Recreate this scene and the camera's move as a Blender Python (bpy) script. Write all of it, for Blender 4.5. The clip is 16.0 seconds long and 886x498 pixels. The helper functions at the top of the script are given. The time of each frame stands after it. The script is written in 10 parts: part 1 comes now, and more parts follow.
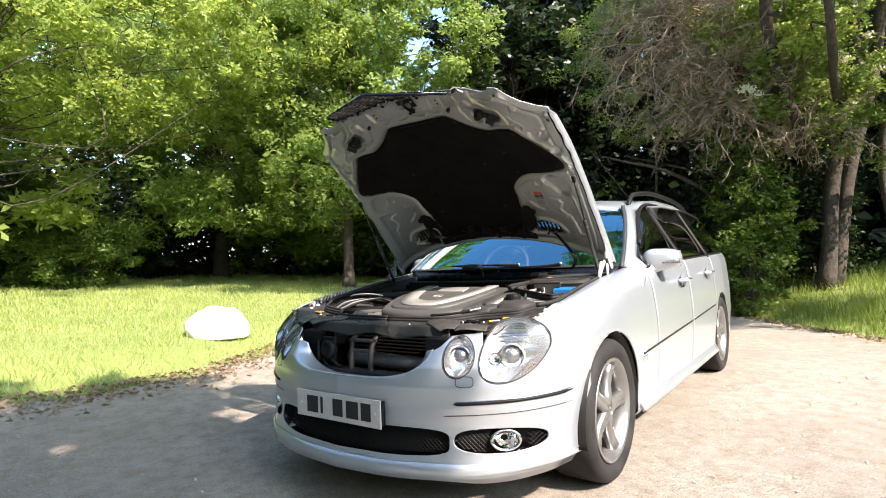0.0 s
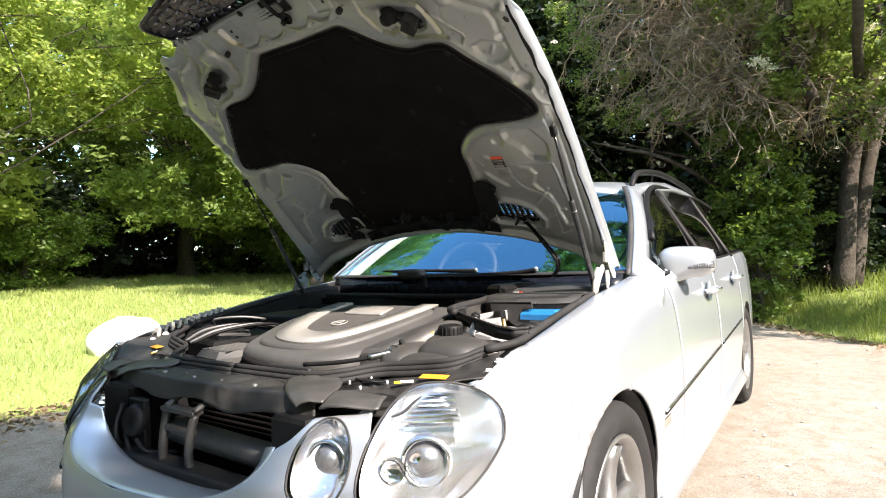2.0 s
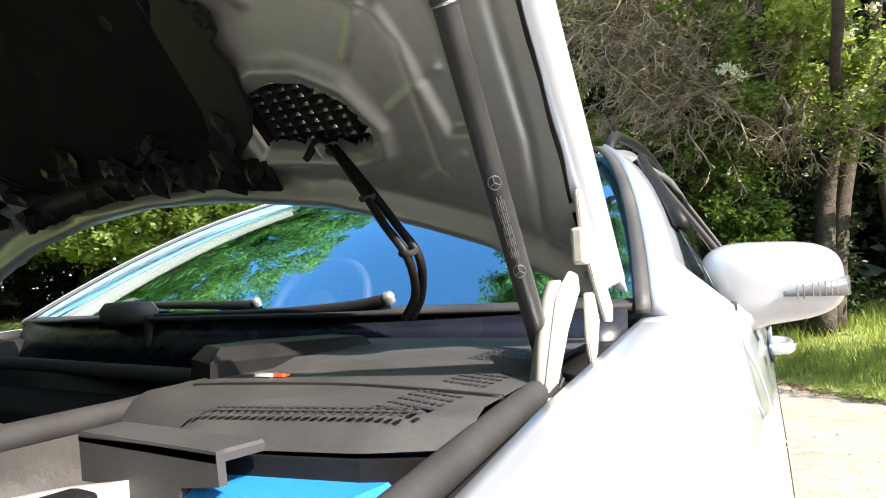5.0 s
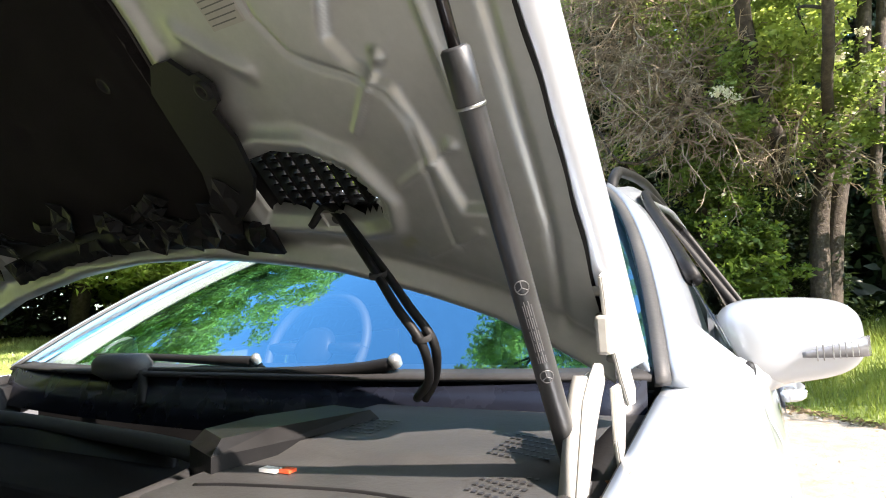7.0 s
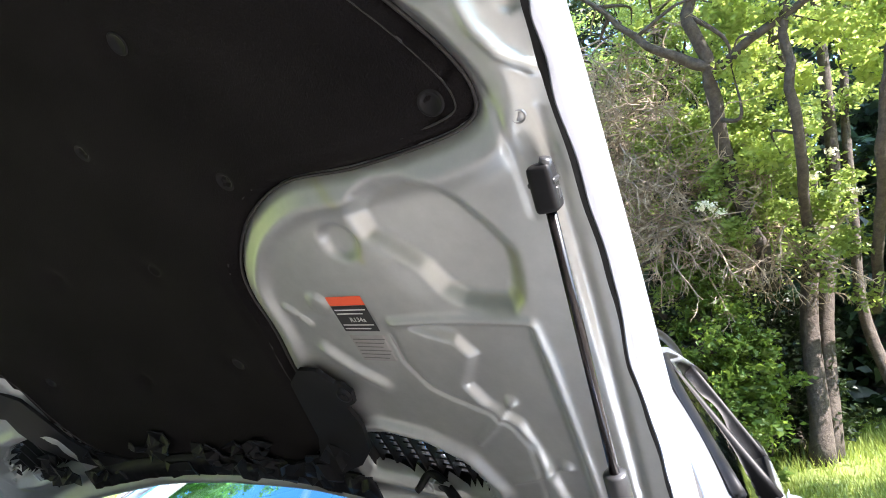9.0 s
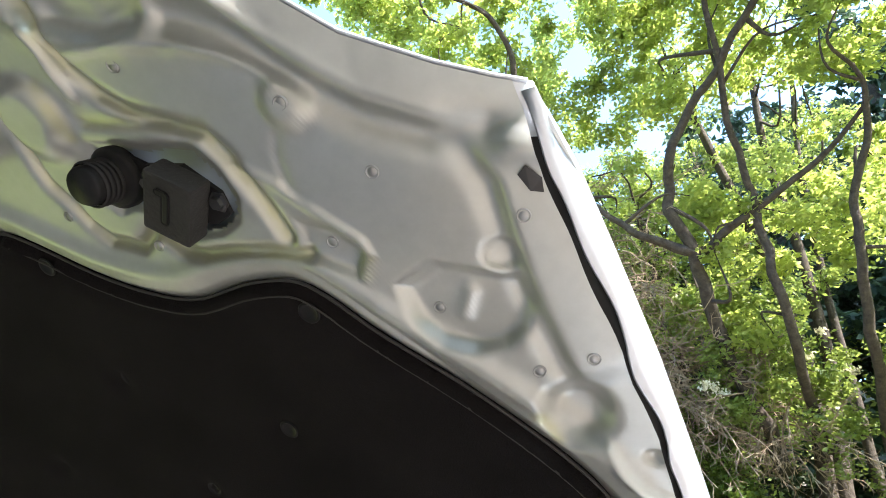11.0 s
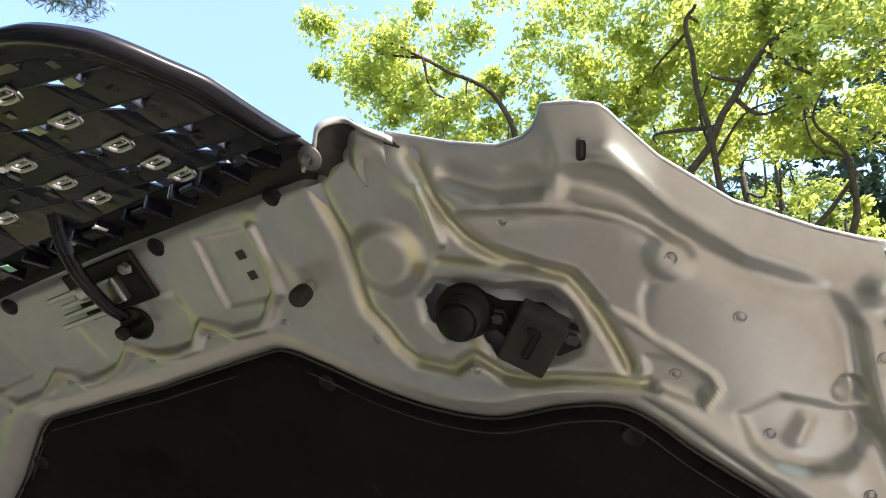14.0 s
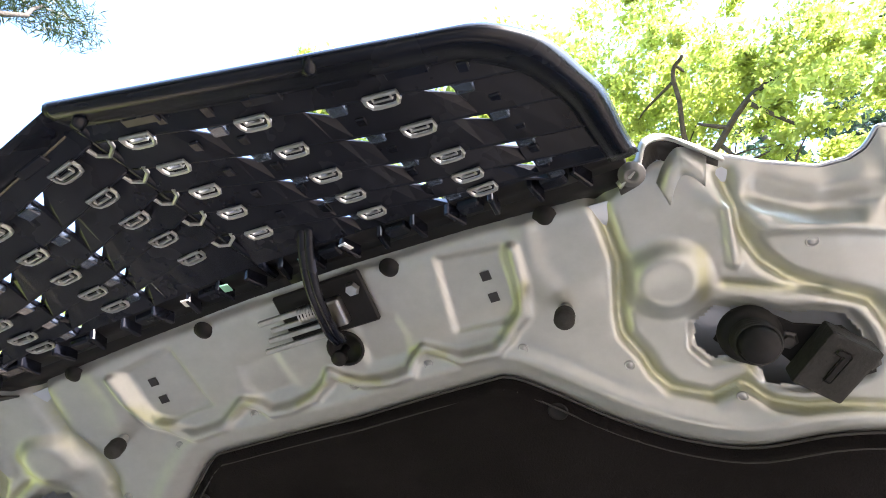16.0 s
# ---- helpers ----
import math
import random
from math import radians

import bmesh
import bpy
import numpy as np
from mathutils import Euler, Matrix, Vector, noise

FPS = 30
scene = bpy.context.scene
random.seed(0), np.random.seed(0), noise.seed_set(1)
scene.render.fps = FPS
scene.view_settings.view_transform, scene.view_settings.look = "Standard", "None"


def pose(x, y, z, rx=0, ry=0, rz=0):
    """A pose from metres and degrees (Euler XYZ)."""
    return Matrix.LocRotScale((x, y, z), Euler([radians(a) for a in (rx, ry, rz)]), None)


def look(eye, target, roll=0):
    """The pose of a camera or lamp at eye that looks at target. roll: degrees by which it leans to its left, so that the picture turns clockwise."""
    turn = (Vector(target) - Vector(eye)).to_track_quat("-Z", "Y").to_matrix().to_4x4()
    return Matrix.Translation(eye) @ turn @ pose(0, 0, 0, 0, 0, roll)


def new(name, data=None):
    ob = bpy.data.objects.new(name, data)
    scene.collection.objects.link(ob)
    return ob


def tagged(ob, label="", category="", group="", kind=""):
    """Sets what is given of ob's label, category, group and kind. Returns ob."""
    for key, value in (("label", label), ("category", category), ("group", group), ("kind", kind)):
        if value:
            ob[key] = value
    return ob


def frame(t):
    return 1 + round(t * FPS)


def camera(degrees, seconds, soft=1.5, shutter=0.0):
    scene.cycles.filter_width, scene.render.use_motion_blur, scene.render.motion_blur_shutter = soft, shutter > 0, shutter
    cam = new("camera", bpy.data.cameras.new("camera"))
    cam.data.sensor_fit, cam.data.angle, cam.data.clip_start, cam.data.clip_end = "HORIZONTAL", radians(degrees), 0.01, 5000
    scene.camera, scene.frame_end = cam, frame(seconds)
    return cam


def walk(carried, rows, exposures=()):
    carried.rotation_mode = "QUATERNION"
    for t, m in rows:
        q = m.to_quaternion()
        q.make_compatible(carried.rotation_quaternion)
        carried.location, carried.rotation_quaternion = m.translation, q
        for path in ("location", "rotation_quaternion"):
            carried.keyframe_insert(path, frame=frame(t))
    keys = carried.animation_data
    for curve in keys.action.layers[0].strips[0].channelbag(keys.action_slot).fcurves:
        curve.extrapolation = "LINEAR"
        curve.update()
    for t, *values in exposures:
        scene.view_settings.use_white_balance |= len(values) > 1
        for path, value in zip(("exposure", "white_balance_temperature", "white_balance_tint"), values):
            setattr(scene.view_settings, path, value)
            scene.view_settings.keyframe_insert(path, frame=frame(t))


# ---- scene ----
cam = camera(76.9, 16.0, 1.0)
PATH = [
    (0, (1.776, -1.701, 1.042), (0.613, -0.075, 1.089), -2.1),
    (0.5, (1.686, -1.58, 1.06), (0.526, 0.049, 1.097), -2.0),
    (1, (1.585, -1.318, 1.061), (0.434, 0.317, 1.095), -2.1),
    (1.5, (1.489, -0.988, 1.064), (0.346, 0.653, 1.097), -2.2),
    (2, (1.364, -0.632, 1.065), (0.232, 1.017, 1.098), -2.2),
    (2.5, (1.259, -0.282, 1.067), (0.158, 1.388, 1.099), -2.2),
    (3, (1.17, 0.038, 1.055), (0.093, 1.723, 1.094), -2.2),
    (3.5, (1.048, 0.317, 1.048), (-0.004, 2.017, 1.103), -2.2),
    (4, (0.957, 0.526, 1.018), (-0.051, 2.251, 1.113), -2.1),
    (4.2, (0.934, 0.59, 1.007), (-0.062, 2.321, 1.12), -1.9),
    (6.3, (0.867, 0.775, 1.002), (-0.103, 2.51, 1.224), -2.7),
    (6.5, (0.864, 0.766, 1.022), (-0.099, 2.506, 1.236), -2.3),
    (7, (0.86, 0.741, 1.07), (-0.098, 2.482, 1.304), -2.3),
    (7.5, (0.853, 0.704, 1.13), (-0.095, 2.445, 1.394), -2.3),
    (8, (0.847, 0.66, 1.185), (-0.087, 2.398, 1.511), -2.3),
    (8.5, (0.834, 0.606, 1.237), (-0.078, 2.337, 1.653), -2.5),
    (9, (0.819, 0.549, 1.285), (-0.06, 2.262, 1.824), -2.5),
    (9.5, (0.804, 0.507, 1.331), (-0.036, 2.187, 2.018), -2.7),
    (10, (0.792, 0.465, 1.37), (-0.01, 2.102, 2.194), -3.0),
    (10.2, (0.789, 0.445, 1.386), (0.003, 2.064, 2.26), -3.0),
    (12.3, (0.739, 0.228, 1.475), (0.088, 1.666, 2.703), -3.3),
    (12.5, (0.715, 0.218, 1.474), (0.071, 1.656, 2.706), -3.4),
    (13, (0.653, 0.19, 1.473), (0.023, 1.63, 2.71), -3.7),
    (13.5, (0.6, 0.172, 1.474), (-0.013, 1.619, 2.711), -4.0),
    (14, (0.55, 0.159, 1.477), (-0.05, 1.611, 2.714), -4.3),
    (14.5, (0.497, 0.144, 1.487), (-0.089, 1.602, 2.724), -4.7),
    (15, (0.429, 0.123, 1.497), (-0.131, 1.577, 2.751), -5.0),
    (15.5, (0.358, 0.09, 1.501), (-0.159, 1.522, 2.798), -5.5),
    (16, (0.296, 0.069, 1.491), (-0.172, 1.482, 2.827), -6.2),
]
walk(cam, [(t, look(eye, target, roll)) for t, eye, target, roll in PATH], [(0, 1.77, 7200, 20), (2.2, 1.92, 7200, 20), (4.2, 2.15, 7100, 19), (6.3, 2.22, 7150, 19), (8, 2.7, 6950, 23), (9, 2.95, 6400, 23), (10.2, 3.05, 6050, 23), (12.3, 1.65, 8100, 15), (14, 2.15, 7450, 24), (15, 2.65, 7150, 24), (16, 3.2, 6850, 26)])

# ---- world and sun ----
SUN_DIR = Vector((1.06, -0.31, 1.0)).normalized()
world = bpy.data.worlds.new("sky")
scene.world = world
world.use_nodes = True
wn = world.node_tree
wn.nodes.clear()
sky = wn.nodes.new("ShaderNodeTexSky")
sky.sky_type = "NISHITA"
sky.sun_disc = False
sky.sun_elevation = math.asin(SUN_DIR.z)
sky.sun_rotation = math.atan2(SUN_DIR.x, SUN_DIR.y)
sky.air_density, sky.dust_density, sky.ozone_density = 1.0, 1.6, 1.2
wbg = wn.nodes.new("ShaderNodeBackground")
wbg.inputs["Strength"].default_value = 0.15
wout = wn.nodes.new("ShaderNodeOutputWorld")
clear = wn.nodes.new("ShaderNodeMix")
clear.data_type, clear.blend_type = "RGBA", "MULTIPLY"
clear.inputs[0].default_value, clear.inputs[7].default_value = 1.0, (0.96, 1.22, 1.26, 1)
wn.links.new(sky.outputs[0], clear.inputs[6])
wn.links.new(clear.outputs[2], wbg.inputs[0])
wn.links.new(wbg.outputs[0], wout.inputs[0])
sun_data = bpy.data.lights.new("sun", "SUN")
sun_data.energy, sun_data.angle, sun_data.color = 4.2, radians(0.53), (1.0, 0.95, 0.86)
sun = new("sun", sun_data)
sun.matrix_world = look((20, -6, 19), (20 - SUN_DIR.x, -6 - SUN_DIR.y, 19 - SUN_DIR.z))

# ---- materials ----
class Mat:
    """A small builder for procedural materials."""

    def __init__(self, name, color=(0.5, 0.5, 0.5), rough=0.5, metal=0.0, **more):
        self.mat = bpy.data.materials.new(name)
        self.mat.use_nodes = True
        self.tree = self.mat.node_tree
        self.bsdf = self.tree.nodes["Principled BSDF"]
        self.set("Base Color", (*color, 1))
        self.set("Roughness", rough)
        self.set("Metallic", metal)
        for key, value in more.items():
            self.set(key.replace("_", " "), value)
        self.place = None

    def set(self, key, value):
        self.bsdf.inputs[key].default_value = value
        return self

    def node(self, kind, **values):
        n = self.tree.nodes.new(kind)
        for key, value in values.items():
            n.inputs[key.replace("_", " ")].default_value = value
        return n

    def link(self, a, b):
        self.tree.links.new(a, b)

    def coords(self):
        if self.place is None:
            self.place = self.node("ShaderNodeNewGeometry").outputs["Position"]
        return self.place

    def noise(self, scale, detail=4.0, rough=0.6):
        n = self.node("ShaderNodeTexNoise", Scale=scale, Detail=detail, Roughness=rough)
        self.link(self.coords(), n.inputs["Vector"])
        return n.outputs["Fac"]

    def ramp(self, fac, stops):
        r = self.node("ShaderNodeValToRGB")
        e = r.color_ramp.elements
        while len(e) < len(stops):
            e.new(0.5)
        for k, (at, c) in zip(e, stops):
            k.position, k.color = at, (*c, 1)
        self.link(fac, r.inputs["Fac"])
        return r.outputs["Color"]

    def mix(self, fac, a, b):
        m = self.tree.nodes.new("ShaderNodeMix")
        m.data_type = "RGBA"
        for slot, v in ((0, fac), (6, a), (7, b)):
            if isinstance(v, (int, float)):
                m.inputs[slot].default_value = v
            elif isinstance(v, tuple):
                m.inputs[slot].default_value = (*v, 1)
            else:
                self.link(v, m.inputs[slot])
        return m.outputs[2]

    def math(self, op, a, b=0.0):
        m = self.tree.nodes.new("ShaderNodeMath")
        m.operation = op
        for slot, v in ((0, a), (1, b)):
            if isinstance(v, (int, float)):
                m.inputs[slot].default_value = v
            else:
                self.link(v, m.inputs[slot])
        return m.outputs[0]

    def color(self, socket):
        self.link(socket, self.bsdf.inputs["Base Color"])
        return self

    def rough(self, socket):
        self.link(socket, self.bsdf.inputs["Roughness"])
        return self

    def bump(self, height, strength=0.3, distance=0.01):
        b = self.node("ShaderNodeBump", Strength=strength, Distance=distance)
        self.link(height, b.inputs["Height"])
        self.link(b.outputs[0], self.bsdf.inputs["Normal"])
        return self

    def varied(self, a, b, scale, fine=None, bump=0.0, r=None):
        """Two colours mixed by noise at two scales, with optional relief and roughness range."""
        coarse = self.noise(scale)
        col = self.ramp(coarse, [(0.3, a), (0.7, b)])
        if fine:
            f = self.noise(fine, 3.0)
            col = self.mix(self.math("MULTIPLY", f, 0.5), col, tuple(c * 0.6 for c in a))
            if bump:
                self.bump(f, bump, 0.003)
        self.color(col)
        if r:
            self.rough(self.math("ADD", self.math("MULTIPLY", coarse, r[1] - r[0]), r[0]))
        return self


M_PAINT = Mat("silver_paint", (0.5, 0.53, 0.55), 0.36, 0.64, Coat_Weight=0.8, Coat_Roughness=0.05)
M_PAINT.color(M_PAINT.mix(M_PAINT.noise(3.0), (0.435, 0.48, 0.535), (0.495, 0.54, 0.595)))
M_INNER = Mat("inner_panel_paint", (0.46, 0.46, 0.45), 0.42, 0.60, Coat_Weight=0.08, Coat_Roughness=0.3)
M_INNER.varied((0.405, 0.425, 0.405), (0.465, 0.485, 0.465), 6.0, 60.0, 0.012, (0.33, 0.43))
_w = M_INNER.node("ShaderNodeAttribute")
_w.attribute_name = "wax"
_w = M_INNER.math("MULTIPLY", _w.outputs["Fac"], M_INNER.math("ADD", M_INNER.math("MULTIPLY", M_INNER.noise(38.0, 4.0), 1.3), -0.12))
M_INNER.color(M_INNER.mix(M_INNER.math("MINIMUM", _w, 0.5), M_INNER.bsdf.inputs["Base Color"].links[0].from_socket, (0.36, 0.37, 0.15)))
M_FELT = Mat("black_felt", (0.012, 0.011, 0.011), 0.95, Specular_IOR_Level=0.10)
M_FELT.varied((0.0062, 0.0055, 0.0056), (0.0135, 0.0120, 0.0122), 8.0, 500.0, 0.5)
M_PIPING = Mat("dusty_piping", (0.022, 0.021, 0.020), 0.7)
M_PLASTIC = Mat("black_plastic", (0.018, 0.018, 0.019), 0.45, Specular_IOR_Level=0.14)
M_PLASTIC.varied((0.007, 0.007, 0.0075), (0.016, 0.016, 0.0165), 9.0, 220.0, 0.08, (0.35, 0.6))
M_GREYPLASTIC = Mat("grey_plastic", (0.085, 0.085, 0.085), 0.6)
M_GREYPLASTIC.varied((0.020, 0.020, 0.0203), (0.046, 0.0455, 0.045), 7.0, 180.0, 0.12, (0.5, 0.75))
M_RUBBER = Mat("rubber", (0.025, 0.025, 0.026), 0.7, Specular_IOR_Level=0.25)
M_RUBBER.varied((0.014, 0.014, 0.0145), (0.032, 0.031, 0.031), 12.0, 150.0, 0.1, (0.6, 0.85))
M_CHROME = Mat("chrome", (0.85, 0.86, 0.87), 0.08, 1.0)
M_METAL = Mat("bare_metal", (0.55, 0.55, 0.54), 0.32, 1.0)
M_METAL.varied((0.45, 0.45, 0.44), (0.66, 0.66, 0.65), 14.0, 90.0, 0.08, (0.25, 0.45))
M_ALLOY = Mat("alloy_wheel", (0.34, 0.345, 0.35), 0.34, 0.8, Coat_Weight=0.4)
M_ALLOY.varied((0.28, 0.28, 0.28), (0.38, 0.385, 0.39), 9.0, 120.0, 0.02)
M_WHITE = Mat("white_paint", (0.72, 0.72, 0.70), 0.45)
M_WHITE.varied((0.62, 0.62, 0.6), (0.76, 0.76, 0.75), 16.0, 80.0, 0.05)
M_COVER = Mat("engine_cover_grey", (0.06, 0.06, 0.06), 0.6)
M_COVER.varied((0.055, 0.054, 0.053), (0.085, 0.083, 0.08), 5.0, 260.0, 0.1, (0.5, 0.7))
M_SILVERCOVER = Mat("silver_trim", (0.5, 0.49, 0.46), 0.45, 0.4)
M_SILVERCOVER.varied((0.36, 0.35, 0.33), (0.44, 0.43, 0.41), 6.0, 120.0, 0.04)
M_BLUE = Mat("blue_plastic", (0.01, 0.28, 0.48), 0.35)
M_BLUE.varied((0.006, 0.15, 0.40), (0.012, 0.19, 0.46), 10.0, 100.0, 0.03)
M_YELLOW = Mat("yellow_label", (0.75, 0.5, 0.03), 0.5)
M_RED = Mat("red_label", (0.72, 0.09, 0.03), 0.45)
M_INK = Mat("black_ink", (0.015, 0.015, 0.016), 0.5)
M_PAPER = Mat("white_label", (0.6, 0.6, 0.58), 0.5)
M_PRINT = Mat("grey_print", (0.10, 0.10, 0.10), 0.5)
M_PLATE = Mat("white_plate", (0.6, 0.6, 0.59), 0.3)
M_PLATE.varied((0.54, 0.54, 0.53), (0.64, 0.64, 0.63), 9.0, 60.0, 0.02)


def thin_glass(name, tint, ior=1.5, coat=0.0, sheen=(1.0, 1.0, 1.0)):
    """A pane: clear straight through, with a mirror's sheen that follows the angle of view."""
    m = Mat(name, tint, 0.0)
    tr = m.node("ShaderNodeBsdfTransparent")
    tr.inputs["Color"].default_value = (*tint, 1)
    gl = m.node("ShaderNodeBsdfGlossy")
    gl.inputs["Roughness"].default_value = 0.01
    gl.inputs["Color"].default_value = (*sheen, 1)
    fr = m.node("ShaderNodeFresnel")
    fr.inputs["IOR"].default_value = ior
    mx = m.node("ShaderNodeMixShader")
    m.link(m.math("ADD", fr.outputs[0], coat), mx.inputs[0])
    m.link(tr.outputs[0], mx.inputs[1])
    m.link(gl.outputs[0], mx.inputs[2])
    m.link(mx.outputs[0], m.tree.nodes["Material Output"].inputs["Surface"])
    return m


M_GLASS = thin_glass("clear_glass", (0.97, 0.98, 0.98), 1.45)
# blue of the reflected sky is put into the sheen colour
M_TINT = thin_glass("tinted_window", (0.62, 0.76, 0.82), 2.2, 0.22, (0.25, 0.66, 0.90))
M_DARKTINT = thin_glass("dark_window", (0.22, 0.27, 0.26), 1.6)
M_SEAT = Mat("blue_grey_fabric", (0.07, 0.08, 0.10), 0.8)
M_SEAT.varied((0.055, 0.06, 0.075), (0.09, 0.10, 0.12), 12.0, 300.0, 0.2)
M_BROWNLEAF = Mat("dry_leaf", (0.22, 0.09, 0.04), 0.8)
M_STONE = Mat("white_stone", (0.72, 0.72, 0.68), 0.9)
M_STONE.varied((0.66, 0.66, 0.62), (0.8, 0.8, 0.77), 5.0, 40.0, 0.5)


def leaf_material(name, a, b, thin=0.5):
    m = Mat(name, a, 0.45)
    rnd = m.node("ShaderNodeNewGeometry").outputs["Random Per Island"]
    col = m.mix(rnd, a, b)
    col = m.mix(m.math("MULTIPLY", m.noise(0.5, 2.0), 0.6), col, tuple(x * 0.7 for x in a))
    m.color(col)
    tr = m.node("ShaderNodeBsdfTranslucent")
    warm = m.mix(0.45, col, (b[0] * 1.6, b[1] * 1.5, b[2] * 1.0))
    m.link(warm, tr.inputs["Color"])
    mixs = m.node("ShaderNodeMixShader")
    mixs.inputs[0].default_value = thin
    out = m.tree.nodes["Material Output"]
    m.link(m.bsdf.outputs[0], mixs.inputs[1])
    m.link(tr.outputs[0], mixs.inputs[2])
    m.link(mixs.outputs[0], out.inputs["Surface"])
    return m


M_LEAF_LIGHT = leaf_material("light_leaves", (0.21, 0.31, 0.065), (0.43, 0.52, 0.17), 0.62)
M_LEAF_LOCUST = leaf_material("locust_leaflets", (0.11, 0.19, 0.045), (0.28, 0.37, 0.11), 0.55)
M_LEAF_ROUGH = leaf_material("rough_grass_blades", (0.15, 0.21, 0.045), (0.31, 0.40, 0.11), 0.5)
M_LEAF_MID = leaf_material("mid_leaves", (0.14, 0.23, 0.055), (0.29, 0.40, 0.12), 0.58)
# near black: the gloom inside the wood is put into the leaf colour
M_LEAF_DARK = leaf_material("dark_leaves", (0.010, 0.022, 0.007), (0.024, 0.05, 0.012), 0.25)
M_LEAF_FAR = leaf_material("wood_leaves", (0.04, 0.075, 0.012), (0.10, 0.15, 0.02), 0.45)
M_GRASS = leaf_material("grass_blades", (0.30, 0.345, 0.12), (0.46, 0.575, 0.225), 0.5)
M_LEAF_CONIFER = leaf_material("conifer_needles", (0.03, 0.065, 0.045), (0.065, 0.12, 0.075), 0.35)
M_FLOWER = leaf_material("white_blossom", (0.62, 0.62, 0.5), (0.75, 0.75, 0.66), 0.4)
M_BARK = Mat("bark", (0.10, 0.08, 0.06), 0.9)
_b = M_BARK.noise(14.0, 6.0, 0.7)
M_BARK.color(M_BARK.ramp(_b, [(0.3, (0.028, 0.022, 0.018)), (0.62, (0.075, 0.062, 0.050)), (0.8, (0.14, 0.122, 0.10))]))
M_BARK.bump(_b, 0.9, 0.03)
M_TWIG = Mat("dead_twig", (0.19, 0.16, 0.12), 0.9)
M_TWIG.varied((0.15, 0.115, 0.08), (0.33, 0.27, 0.195), 3.0)
M_GLOSSBLACK = Mat("gloss_black_plastic", (0.012, 0.012, 0.014), 0.18, Specular_IOR_Level=0.22)
M_GLOSSBLACK.varied((0.0045, 0.0055, 0.0095), (0.011, 0.0130, 0.0205), 10.0, 120.0, 0.03, (0.16, 0.36))
M_BLOCK = Mat("smoky_block", (0.055, 0.075, 0.11), 0.12, Transmission_Weight=0.35)
M_BEAD = Mat("glue_bead", (0.11, 0.095, 0.07), 0.5)
M_CLIP = Mat("zinc_clip", (0.33, 0.34, 0.34), 0.42, 0.8)
M_GREENTAB = Mat("green_tag", (0.18, 0.42, 0.30), 0.5)
M_STRUT = Mat("satin_black_tube", (0.022, 0.023, 0.025), 0.38)
M_STRUT.varied((0.018, 0.019, 0.02), (0.04, 0.041, 0.043), 25.0, 160.0, 0.06, (0.3, 0.5))
M_RODBLACK = Mat("black_rod", (0.012, 0.010, 0.010), 0.2, 0.3)
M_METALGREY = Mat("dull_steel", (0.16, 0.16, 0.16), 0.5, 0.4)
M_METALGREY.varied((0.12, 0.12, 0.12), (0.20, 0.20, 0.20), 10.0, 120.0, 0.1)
M_TANK = Mat("black_moulding", (0.04, 0.039, 0.037), 0.42)
M_TANK.varied((0.035, 0.034, 0.032), (0.06, 0.058, 0.054), 10.0, 90.0, 0.05, (0.36, 0.52))
M_BRASS = Mat("brass", (0.55, 0.40, 0.16), 0.35, 0.9)
M_LINING = Mat("pale_lining", (0.62, 0.63, 0.60), 0.8)
M_LINING.varied((0.74, 0.75, 0.73), (0.82, 0.83, 0.81), 8.0, 300.0, 0.1)
M_REFLECTOR = Mat("silver_reflector", (0.72, 0.73, 0.75), 0.16, 0.9)
M_PEBBLE = leaf_material("pebbles", (0.26, 0.23, 0.19), (0.46, 0.43, 0.38), 0.0)
M_LITTER = leaf_material("leaf_litter", (0.19, 0.14, 0.09), (0.34, 0.26, 0.17), 0.2)
M_CREAM = Mat("cream_metal", (0.55, 0.54, 0.50), 0.45, 0.1)
M_CREAM.varied((0.32, 0.315, 0.29), (0.44, 0.43, 0.40), 20.0, 90.0, 0.05)
M_LEAF_CLIMB = leaf_material("climber_leaves", (0.07, 0.14, 0.025), (0.15, 0.24, 0.045), 0.5)
M_CAST = Mat("cast_alloy", (0.42, 0.42, 0.41), 0.5, 0.3)
M_CAST.varied((0.30, 0.30, 0.30), (0.46, 0.46, 0.455), 22.0, 150.0, 0.12, (0.4, 0.6))
M_DUSTY = Mat("dusty_black_plastic", (0.04, 0.039, 0.037), 0.6)
M_DUSTY.varied((0.010, 0.0098, 0.0095), (0.042, 0.040, 0.037), 26.0, 190.0, 0.14, (0.42, 0.75))
M_ORANGE = Mat("orange_label", (0.62, 0.27, 0.025), 0.5)

# ---- building helpers ----
def mesh_object(name, verts, faces, material, parent=None, label="", smooth=False, mats=None, index=None):
    """One mesh object from arrays of vertices and faces."""
    me = bpy.data.meshes.new(name)
    me.from_pydata([tuple(map(float, v)) for v in verts], [], [tuple(map(int, f)) for f in faces])
    for m in mats or [material]:
        me.materials.append(m.mat)
    if index is not None:
        me.polygons.foreach_set("material_index", np.asarray(index, dtype=np.int32))
    if smooth:
        me.polygons.foreach_set("use_smooth", np.ones(len(me.polygons), dtype=bool))
    me.update()
    ob = new(name, me)
    if parent is not None:
        ob.parent = parent
    if label:
        tagged(ob, label)
    return ob


